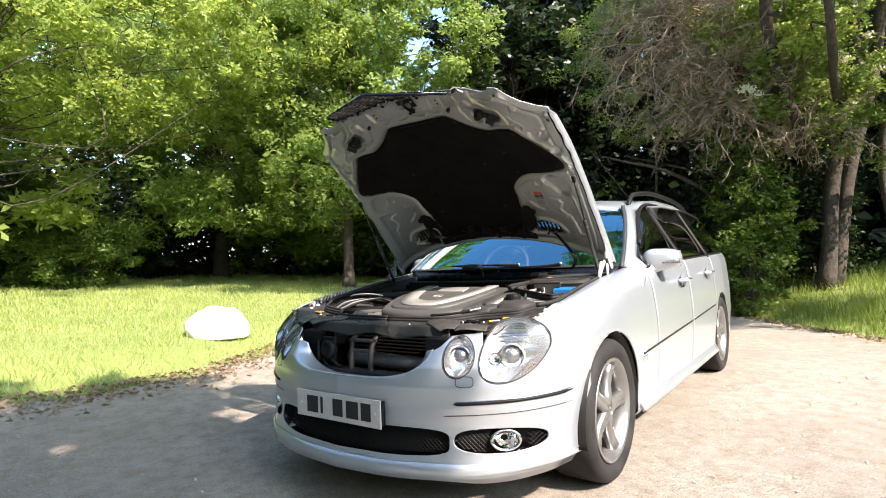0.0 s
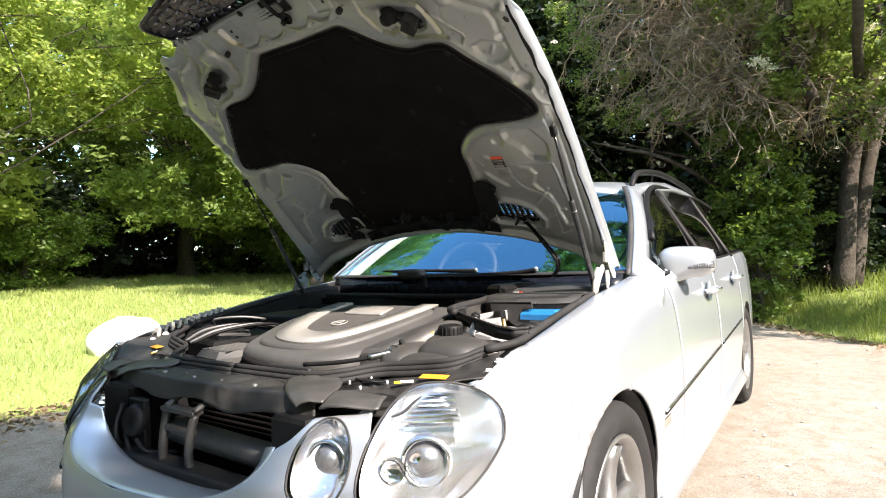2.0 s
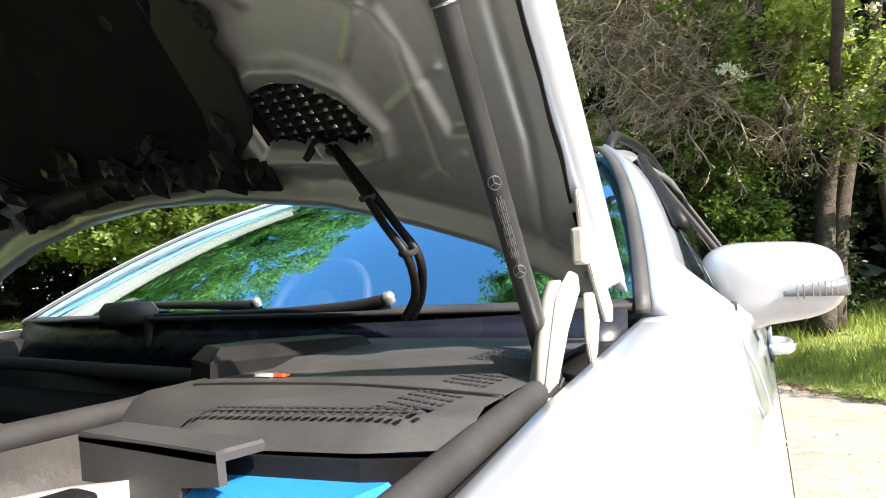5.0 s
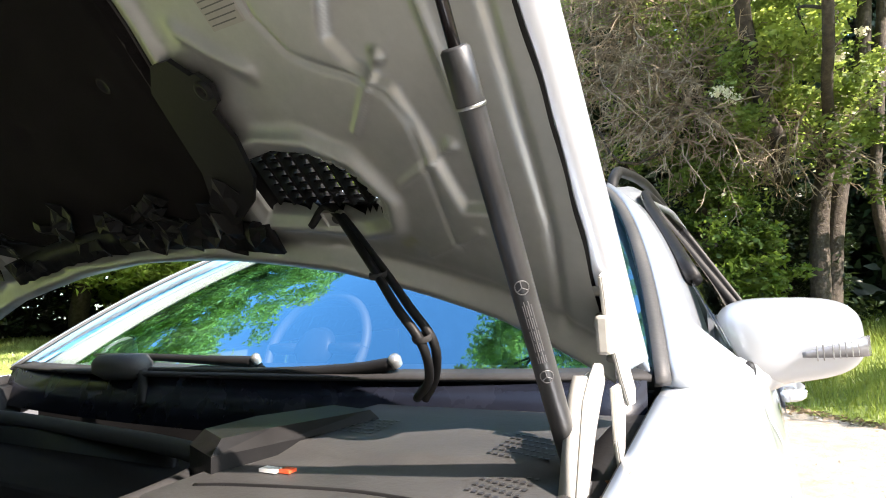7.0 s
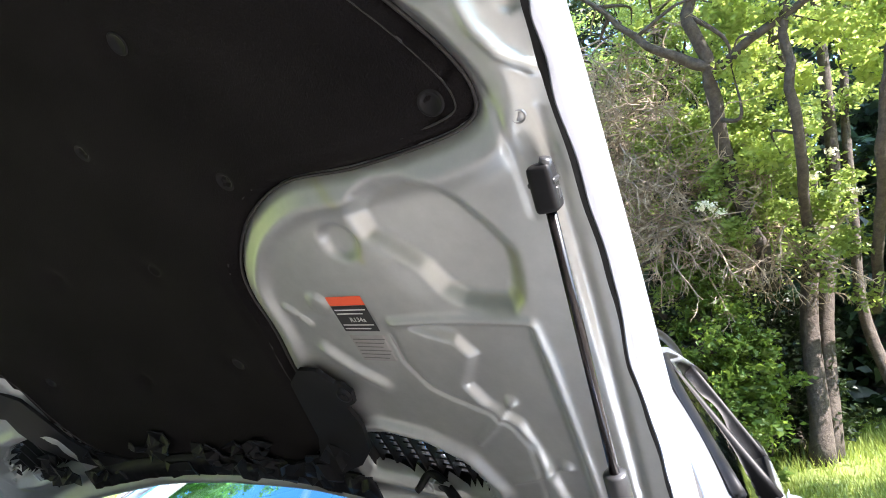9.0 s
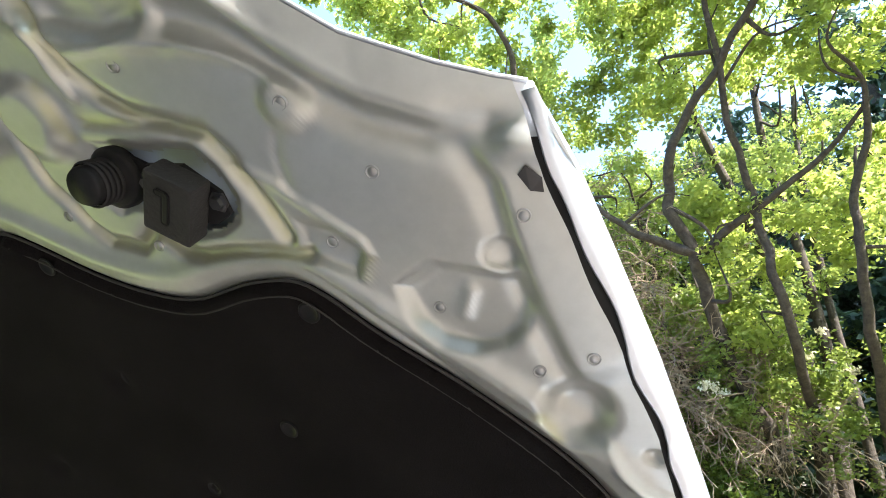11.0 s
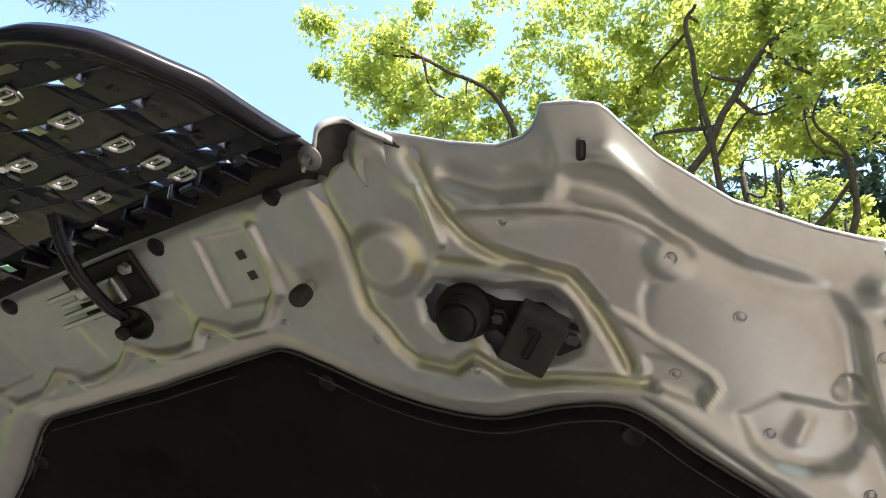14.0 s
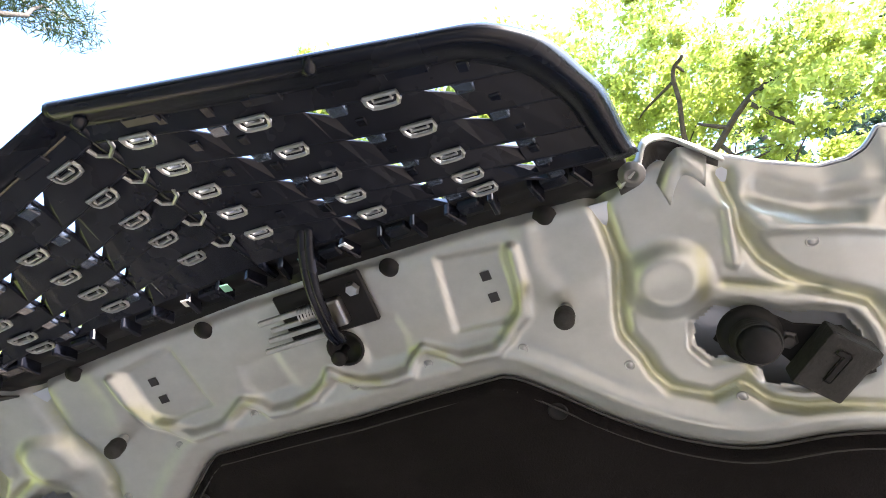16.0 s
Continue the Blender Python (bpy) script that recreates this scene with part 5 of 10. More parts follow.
for sgn in (1, -1):
    for which, (cx, cz, rx, rz, n, lean) in (("inner", CUTS[2]), ("outer", CUTS[3])):
        V, f = lamp_cap(cx, cz, rx, rz, n, lean, sgn, -0.05, 0.010, 0.985)
        bowl = mesh_object("headlamp", V, f, M_REFLECTOR, car, "round headlamp with chrome projector under clear glass", True)
        V, f = lamp_cap(cx, cz, rx, rz, n, lean, sgn, 0.024, -0.001, 0.99)
        gl = mesh_object("lamp_glass", V, f, M_GLASS, bowl, "clear lamp glass", True)
        gl.visible_shadow = False
        ang = np.linspace(0, 2 * math.pi, 61)[:-1]
        q = (np.abs(np.cos(ang)) ** n + np.abs(np.sin(ang)) ** n) ** (-1.0 / n)
        rim_z = cz + rz * np.sin(ang) * q * 1.005
        rim_x = cx + rx * np.cos(ang) * q * 1.005 + lean * (rim_z - cz)
        ring = front_surface(np.minimum(rim_x, PLAN[-1, 0]), np.minimum(rim_z, 0.845))
        ring[:, 0] *= sgn
        v, fa = tube_arrays(np.vstack([ring, ring[:2]]), 0.0026, 8, False)
        mesh_object("lamp_seal", v, fa, M_GREYPLASTIC, bowl, "black lamp seal", True)
        c0 = cx + (0.008 if which == "outer" else 0.0)
        p, d = front_dir(c0, cz - (0.022 if which == "outer" else 0.0), sgn)
        m = facing(p - d * 0.050, d)
        R = 0.046 if which == "outer" else 0.040
        part("projector_ring", lathe_bm([(R * 1.12, -0.04), (R * 1.12, 0.012), (R, 0.022), (R * 0.90, 0.012), (R * 0.86, -0.005)], m, 40), M_CHROME, bowl, "chrome projector ring", True)
        part("projector_lens", lathe_bm([(0, 0.022), (R * 0.4, 0.019), (R * 0.7, 0.010), (R * 0.86, -0.004)], m, 32), M_CHARCOAL, bowl, "", True)
        if which == "outer":
            for k in range(6):
                p2, d2 = front_dir(cx + 0.005 * k + 0.02, cz + 0.052 + 0.009 * k, sgn)
                w = 0.062 - 0.007 * k
                bmx = box_bm((-w, -0.003, -0.004), (w, 0.003, 0.004), 0.001, 1)
                bmesh.ops.transform(bmx, matrix=facing(p2 - d2 * 0.020, d2), verts=bmx.verts[:])
                part("indicator_rib", bmx, M_CHROME, bowl)
            p3, d3 = front_dir(cx - 0.05, cz - 0.03, sgn)
            part("side_reflector", lathe_bm([(0.0, 0.0), (0.02, 0.003), (0.026, 0.012)], facing(p3 - d3 * 0.03, d3), 24), M_CHROME, bowl, "", True)
        else:
            for k in range(8):
                a = 2 * math.pi * k / 8
                bmx = box_bm((0.041, -0.002, -0.01), (0.052, 0.002, 0.004), 0.001, 1)
                bmesh.ops.transform(bmx, matrix=m @ Matrix.Rotation(a, 4, "Z"), verts=bmx.verts[:])
                part("reflector_rib", bmx, M_CHROME, bowl)
    # headlamp washer cover, fog lamp and its mesh
    for k in range(1):
        ang = np.linspace(0, 2 * math.pi, 33)
        xs_, zs_ = 0.560 + 0.032 * np.sign(np.cos(ang)) * np.abs(np.cos(ang)) ** 0.6, 0.572 + 0.020 * np.sign(np.sin(ang)) * np.abs(np.sin(ang)) ** 0.6
        ring = front_surface(xs_, zs_)
        ring[:, 0] *= sgn
        v, fa = tube_arrays(ring, 0.0016, 6, False)
        mesh_object("washer_cover_gap", v, fa, M_GREYPLASTIC, car, "fine gap round the headlamp washer cover", True)
    p, d = front_dir(0.695, 0.347, sgn)
    m = facing(p + d * -0.014, d)
    fog = part("fog_lamp", lathe_bm([(0.050, -0.03), (0.052, 0.010), (0.048, 0.016), (0.042, 0.012), (0.039, 0.004), (0.03, -0.03), (0.0, -0.045)], m @ Matrix.Diagonal((1.22, 0.80, 1.0, 1.0)), 40), M_CHROME, car, "chrome-ringed oval fog lamp", True)
    part("fog_glass", lathe_bm([(0, 0.012), (0.026, 0.010), (0.040, 0.005)], m @ Matrix.Diagonal((1.22, 0.80, 1.0, 1.0)), 32), M_GLASS, fog, "", True)


def mesh_insert(cx, cz, rx, rz, sgn, name, depth=0.03, step=0.016):
    """Black honeycomb grating behind an opening of the bumper."""
    V, F = [], []
    xs_ = np.arange(cx - rx - step, cx + rx + step, step)
    for row, z in enumerate(np.arange(cz - rz, cz + rz + 1e-6, step * 0.55)):
        for col, x in enumerate(xs_ + (step / 2 if row % 2 else 0)):
            if superellipse(x - cx, z - cz, rx * 1.03, rz * 1.1, 3.0) > 1:
                continue
            if abs(z - 0.347) < 0.043 and abs(x - 0.695) < 0.062:
                continue
            ax = abs(x)
            for dx, dz in ((step / 2, step * 0.55), (-step / 2, step * 0.55)):
                a = front_surface(np.array([ax]), np.array([z]))[0]
                b = front_surface(np.array([abs(x + dx)]), np.array([z + dz]))[0]
                a[0], b[0] = math.copysign(a[0], x), math.copysign(b[0], x + dx)
                a[1] += depth
                b[1] += depth
                v, f = tube_arrays([a, b], 0.0021, 4, False)
                o = len(V)
                V.extend(v)
                F.extend(tuple(i + o for i in q) for q in f)
    V = np.array(V)
    V[:, 0] *= sgn
    return mesh_object(name, V, F, M_PLASTIC, car, "black honeycomb grating")


mesh_insert(0.0, 0.337, 0.50, 0.055, 1, "lower_grating")
for sgn in (1, -1):
    mesh_insert(0.665, 0.346, 0.148, 0.047, sgn, "fog_grating", 0.028)
    # backing behind the gratings
    xs_ = np.linspace(0.50, 0.83, 14)
    lo_, hi_ = front_surface(xs_, 0 * xs_ + 0.29), front_surface(xs_, 0 * xs_ + 0.40)
    for q in (lo_, hi_):
        q[:, 1] += 0.055
        q[:, 0] *= sgn * 0.97
    strip_mesh("bumper_backing", lo_, hi_, M_PLASTIC, car, "black backing behind the grating", 0.004)
xs_ = np.linspace(-0.52, 0.52, 24)
lo_, hi_ = front_surface(np.abs(xs_), 0 * xs_ + 0.27), front_surface(np.abs(xs_), 0 * xs_ + 0.40)
for q in (lo_, hi_):
    q[:, 0] = np.copysign(q[:, 0], xs_)
    q[:, 1] += 0.10
strip_mesh("bumper_backing", lo_, hi_, M_PLASTIC, car, "black backing behind the grating", 0.004)

# bumper strips, lip and crease
for sgn in (1, -1):
    for z0, x0, r_, mt, nm in ((0.488, 0.52, 0.0075, M_PLASTIC, "bumper_strip"), (0.496, 0.52, 0.003, M_CHROME, "bumper_chrome"), (0.440, 0.48, 0.0022, M_GREYPLASTIC, "bumper_crease")):
        xs_ = np.linspace(x0, 0.86, 24)
        pts = front_surface(xs_, z0 + 0.018 * (xs_ - x0) / 0.34)
        pts[:, 0] *= sgn
        v, f = tube_arrays(pts, np.r_[r_ * 0.3, np.full(22, r_), r_ * 0.3], 8)
        mesh_object(nm, v, f, mt, car, "slim strip along the bumper", True)
xs_ = np.linspace(-0.875, 0.875, 81)
xa = np.abs(xs_)
top_ = front_surface(xa, 0 * xs_ + 0.262)
low_ = front_surface(xa, 0 * xs_ + 0.200 - 0.012 * smooth01((xa - 0.5) / 0.15))
low_[:, 1] -= 0.028
top_[:, 1] -= 0.006
low_[:, 0] *= np.sign(xs_) * 1.008
top_[:, 0] *= np.sign(xs_)
strip_mesh("bumper_lip", top_, low_, M_PAINT, car, "silver lower spoiler lip", 0.010)

# number plate with unreadable bars
plate = part("number_plate", box_bm((-0.242, -0.046, 0.386), (0.258, -0.041, 0.500), 0.002, 2), M_PLATE, car, "white number plate with black characters")
for x0, x1 in ((-0.175, -0.105), (-0.090, -0.075), (-0.015, 0.045), (0.065, 0.135), (0.15, 0.205)):
    part("character_bar", box_bm((x0, -0.0475, 0.408), (x1, -0.0455, 0.480), 0.0008, 1), M_INK, plate)
for x0 in (-0.212, 0.228):
    part("plate_screw", lathe_bm([(0, 0.003), (0.006, 0.002), (0.007, 0)], Matrix.Translation((x0, -0.046, 0.443)) @ Matrix.Rotation(radians(90), 4, "X"), 14), M_PAPER, plate)
part("plate_holder", box_bm((-0.232, -0.041, 0.394), (0.248, -0.005, 0.490), 0.004, 2), M_PLASTIC, car, "black plate holder")

# underbody and dark cabin floor
part("underbody", box_bm((-0.80, 0.62, 0.17), (0.80, 4.6, 0.21), 0.01, 1), M_PLASTIC, car, "black underbody")
part("undertray", box_bm((-0.60, 0.12, 0.195), (0.60, 0.62, 0.215), 0.005, 1), M_PLASTIC, car, "black undertray")

# ---- cabin ----
part("dashboard", box_bm((-0.70, 1.75, 0.72), (0.70, 2.05, 0.945), 0.05, 3), M_PLASTIC, car, "dark dashboard", True)
part("cabin_floor", box_bm((-0.78, 1.5, 0.22), (0.78, 4.6, 0.30), 0.01, 1), M_PLASTIC, car, "dark cabin floor")
part("bulkhead", box_bm((-0.74, 1.50, 0.25), (0.74, 1.54, 0.96), 0.005, 1), M_PLASTIC, car, "black bulkhead")
for sx in (-0.36, 0.36):
    seat = part("seat", box_bm((sx - 0.25, 2.45, 0.45), (sx + 0.25, 2.98, 0.62), 0.05, 3), M_SEAT, car, "dark front seat", True)
    part("seat_back", box_bm((sx - 0.24, 2.90, 0.60), (sx + 0.24, 3.05, 1.16), 0.06, 3), M_SEAT, seat, "", True)
    part("headrest", box_bm((sx - 0.13, 2.96, 1.18), (sx + 0.13, 3.06, 1.34), 0.04, 3), M_SEAT, seat, "", True)
part("rear_bench", box_bm((-0.65, 3.6, 0.45), (0.65, 3.85, 1.12), 0.05, 3), M_SEAT, car, "dark rear bench", True)
ang = np.linspace(0, 2 * math.pi, 49)
whl = Matrix.Translation((-0.36, 2.10, 0.98)) @ Matrix.Rotation(radians(62), 4, "X")
v, f = tube_arrays([tuple(whl @ Vector((0.19 * math.cos(a), 0.19 * math.sin(a), 0))) for a in ang], 0.016, 10, False)
sw = mesh_object("steering_wheel", v, f, M_GREYPLASTIC, car, "grey leather steering wheel", True)
part("wheel_hub", lathe_bm([(0, 0.03), (0.06, 0.025), (0.075, 0.0), (0.05, -0.03)], whl, 24), M_PLASTIC, sw, "", True)
for a in (0, math.pi, -math.pi / 2):
    v, f = tube_arrays([tuple(whl @ Vector((0.06 * math.cos(a), 0.06 * math.sin(a), 0))), tuple(whl @ Vector((0.185 * math.cos(a), 0.185 * math.sin(a), 0)))], 0.018, 8)
    mesh_object("wheel_spoke", v, f, M_PLASTIC, sw, "", True)

# ---- fittings under the bonnet ----
M_DAMPER = Mat("dark_foam", (0.03, 0.03, 0.03), 0.85)
M_DAMPER.varied((0.012, 0.012, 0.0115), (0.026, 0.0255, 0.0245), 30.0, 260.0, 0.4)

def on_bonnet(u, v, h=0.0):
    """Place on the inner panel's face, h metres towards the engine."""
    w = float(bonnet_w(u, v) + relief(np.array([u]), np.array([v]))[0]) + h
    return Vector(bonnet_world((u, v, w)))


def bonnet_frame(u, v, h=0.0, turn=0.0):
    """Local axes there: x across, y forward along the panel, z towards the engine."""
    e = 0.012
    a = Vector(bonnet_world((u + e, v, bonnet_w(u + e, v)))) - Vector(bonnet_world((u - e, v, bonnet_w(u - e, v))))
    b = Vector(bonnet_world((u, v + e, bonnet_w(u, v + e)))) - Vector(bonnet_world((u, v - e, bonnet_w(u, v - e))))
    x = a.normalized()
    z = -x.cross(b).normalized()
    if z.dot(Vector(bonnet_world((0, 0, 1))) - Vector(bonnet_world((0, 0, 0)))) < 0:
        z = -z
    y = z.cross(x)
    m = Matrix((x, y, z)).transposed().to_4x4()
    m.translation = on_bonnet(u, v, h)
    return m @ Matrix.Rotation(radians(turn), 4, "Z")


def moved(bm, m):
    bmesh.ops.transform(bm, matrix=m, verts=bm.verts[:])
    return bm


# clinch rings, one mesh shared by all
ring_bm = lathe_bm([(0.0, 0.0003), (0.0032, 0.0003), (0.0036, -0.0004), (0.0041, -0.0004), (0.0044, 0.0009), (0.0050, 0.0009), (0.0054, -0.001)], None, 20)
ring_ob = part("clinch_ring", ring_bm, M_CLIP, bonnet, "", True)
ring_ob.matrix_basis = bonnet_frame(*RIVETS[0])
for k, (u, v) in enumerate(RIVETS):
    for s in (1, -1):
        if k == 0 and s == 1:
            continue
        if u < 0.03 and s < 0:
            continue
        o = new("clinch_ring", ring_ob.data)
        o.parent = bonnet
        o.matrix_basis = bonnet_frame(s * u, v)

# square holes, as black patches for their shaded inside, and row of screws near the catch
for s in (1, -1):
    for v in (1.197, 1.174):
        part("square_hole", moved(box_bm((-0.0048, -0.0048, 0.0), (0.0048, 0.0048, 0.0009)), bonnet_frame(s * 0.20, v)), M_INK, bonnet)
    for u in (0.112, 0.272):
        part("panel_screw", lathe_bm([(0, 0.004), (0.006, 0.004), (0.008, 0.0015), (0.011, 0.0)], bonnet_frame(s * u, 1.234), 18), M_PLASTIC, bonnet, "", True)
    # threaded rubber buffer
    m = bonnet_frame(s * 0.263, 1.146)
    buf = part("rubber_buffer", lathe_bm([(0.004, 0.0), (0.0048, 0.012), (0.0085, 0.013), (0.0095, 0.017), (0.0095, 0.027), (0.008, 0.030), (0, 0.031)], m, 20), M_DAMPER, bonnet, "black rubber buffer", True)
    part("buffer_thread", lathe_bm([(0.0055, 0.002), (0.0065, 0.004), (0.0055, 0.006), (0.0065, 0.008), (0.0055, 0.010), (0.0065, 0.012), (0.0055, 0.014)], m, 16), M_METAL, buf, "", True)
    # slot in the front corner, its dark inside painted as a black patch
    part("slot_hole", moved(box_bm((-0.0034, -0.0080, 0.0), (0.0034, 0.0080, 0.001), 0.003, 2), bonnet_frame(s * 0.541, 1.180, 0.0015, -s * 18)), M_INK, bonnet)

    # catch bracket: black plate, round catch cup, grey damper block
    m = bonnet_frame(s * 0.430, 1.067, 0.002, -s * 31) @ Matrix.Diagonal((0.88, 0.88, 0.8, 1))
    outline = [(-0.062, -0.016), (-0.056, 0.020), (-0.030, 0.027), (0.0, 0.020), (0.040, 0.028), (0.076, 0.010), (0.084, -0.010), (0.066, -0.026), (0.030, -0.030), (0.0, -0.014), (-0.030, -0.028)]
    bm = bmesh.new()
    lo = [bm.verts.new((s * x, y, 0)) for x, y in outline]
    hi = [bm.verts.new((s * x * 0.985, y * 0.985, 0.004)) for x, y in outline]
    bm.faces.new(hi)
    for k in range(len(lo)):
        n = (k + 1) % len(lo)
        bm.faces.new((lo[k], lo[n], hi[n], hi[k]))
    bmesh.ops.recalc_face_normals(bm, faces=bm.faces[:])
    br = part("catch_bracket", moved(bm, m), M_PLASTIC, bonnet, "black bonnet catch bracket with a grey damper block")
    tilt = m @ Matrix.Translation((s * -0.034, 0, 0.004)) @ Matrix.Rotation(radians(-10), 4, "X")
    part("catch_cup", lathe_bm([(0.029, -0.002), (0.029, 0.006), (0.024, 0.010), (0.021, 0.010), (0.018, 0.016), (0.018, 0.040), (0.016, 0.044), (0, 0.045)], tilt, 32), M_PLASTIC, br, "", True)
    for k in range(4):
        part("spring_coil", lathe_bm([(0.0195, 0.014 + k * 0.006), (0.0215, 0.016 + k * 0.006), (0.0195, 0.018 + k * 0.006)], tilt, 24), M_RUBBER, br, "", True)
    for x, y in ((0.0, 0.003), (0.073, 0.0)):
        part("bracket_bolt", lathe_bm([(0, 0.008), (0.006, 0.008), (0.007, 0.004), (0.010, 0.003), (0.010, 0)], m @ Matrix.Translation((s * x, y, 0.003)), 6), M_STRUT, br)
    blk = part("damper_block", moved(box_bm((-0.024, -0.031, 0.0), (0.024, 0.031, 0.028), 0.003, 2), m @ Matrix.Translation((s * 0.038, -0.004, 0.004)) @ Matrix.Rotation(radians(s * -14), 4, "Z")), M_DAMPER, br, "dark grey foam damper block")
    # slot drawn as darker bars in place of its shade
    part("block_slot", moved(joined(box_bm((-0.004, -0.018, 0.0275), (0.004, 0.016, 0.0295), 0.002, 1), box_bm((-0.011, 0.010, 0.0275), (0.003, 0.017, 0.0295), 0.002, 1)), m @ Matrix.Translation((s * 0.038, -0.002, 0.004)) @ Matrix.Rotation(radians(s * -14), 4, "Z")), M_PLASTIC, blk)

# central catch with its release lever
m = bonnet_frame(0.02, 1.215, 0.001)
cat_ = part("bonnet_catch", moved(box_bm((-0.040, -0.028, 0.0), (0.062, 0.030, 0.006), 0.002, 1), m), M_PLASTIC, bonnet, "black central catch plate with springs and release lever")
for k, (x, y, l) in enumerate(((-0.062, -0.012, 0.085), (-0.070, -0.022, 0.080), (-0.050, 0.0, 0.07), (-0.058, 0.012, 0.06))):
    part("catch_lever", moved(box_bm((x, y - 0.003, 0.008 + 0.003 * k), (x + l, y + 0.003, 0.012 + 0.003 * k), 0.001, 1), m), M_METAL, cat_)
for k in range(6):
    part("spring_coil", lathe_bm([(0.007, -0.001), (0.009, 0.0), (0.007, 0.001)], m @ Matrix.Translation((-0.008 + 0.0035 * k, 0.008, 0.020)) @ Matrix.Rotation(radians(90), 4, "Y"), 16), M_METAL, cat_, "", True)
part("catch_block", moved(box_bm((0.008, -0.018, 0.006), (0.034, 0.012, 0.018), 0.003, 2), m), M_METAL, cat_)
part("catch_bolt", lathe_bm([(0, 0.008), (0.006, 0.008), (0.008, 0.003)], m @ Matrix.Translation((0.050, 0.014, 0.006)), 6), M_METAL, cat_)
lev = [on_bonnet(0.034, 1.178, 0.014), on_bonnet(0.036, 1.195, 0.026), Vector(bonnet_world((0.046, 1.235, 0.034))), Vector(bonnet_world((0.056, 1.268, 0.045))), Vector(bonnet_world((0.068, 1.296, 0.050)))]
for dx in (-0.0035, 0.0035):
    v, f = tube_arrays(spline([q + Vector((dx, 0, 0)) for q in lev], 24), np.linspace(0.0042, 0.0048, 24), 8)
    mesh_object("release_lever", v, f, M_GLOSSBLACK, cat_, "black plastic release lever", True)
m2 = bonnet_frame(0.030, 1.168, 0.0)
part("catch_hole", lathe_bm([(0.019, -0.001), (0.021, 0.003), (0.018, 0.0045), (0.0165, 0.002), (0.0165, 0.001), (0, 0.001)], m2, 28), M_PLASTIC, bonnet, "black rubber grommet", True)
part("catch_pin", lathe_bm([(0.004, 0.0), (0.004, 0.018), (0.008, 0.020), (0.008, 0.026), (0, 0.027)], m2, 16), M_PLASTIC, bonnet, "", True)

# sticker: red warning band over black text block, and paper label
def sticker(u0, v1, u1, v0, material, label, lift):
    us_, vs_ = np.linspace(u0, u1, 6), np.linspace(v0, v1, 6)
    P = [tuple(on_bonnet(u, v, lift)) for v in vs_ for u in us_]
    return mesh_object("warning_label", P, grid_faces(6, 6)[:, ::-1], material, bonnet, label)


sticker(0.446, 0.524, 0.494, 0.512, M_RED, "red band of a refrigerant warning label", 0.0008)
lab = sticker(0.446, 0.5115, 0.494, 0.476, M_INK, "black printed warning label", 0.0008)
pap = sticker(0.447, 0.470, 0.503, 0.432, M_SILVERCOVER, "faded printed label", 0.0006)
for k in (0, 1, 4, 5):
    vv = 0.507 - 0.0052 * k
    P = [tuple(on_bonnet(u, v, 0.0014)) for v in (vv - 0.0016, vv) for u in (0.449, 0.449 + (0.036 if k % 2 else 0.042) * (0.75 if k == 2 else 1))]
    mesh_object("print_bar", P, [(0, 2, 3, 1)], M_PAPER, lab)
for k in range(6):
    vv = 0.465 - 0.0055 * k
    P = [tuple(on_bonnet(u, v, 0.0012)) for v in (vv - 0.0012, vv) for u in (0.450, 0.494 - 0.004 * (k % 3))]
    mesh_object("print_bar", P, [(0, 2, 3, 1)], M_PRINT, pap)

text = bpy.data.curves.new("label_text", "FONT")
text.body, text.size, text.extrude, text.align_x, text.align_y = "R134a", 0.0085, 0.0001, "CENTER", "CENTER"
text.materials.append(M_PAPER.mat)
words = new("label_text", text)
words.parent = bonnet
words.matrix_basis = bonnet_frame(0.4735, 0.4925, 0.0016)

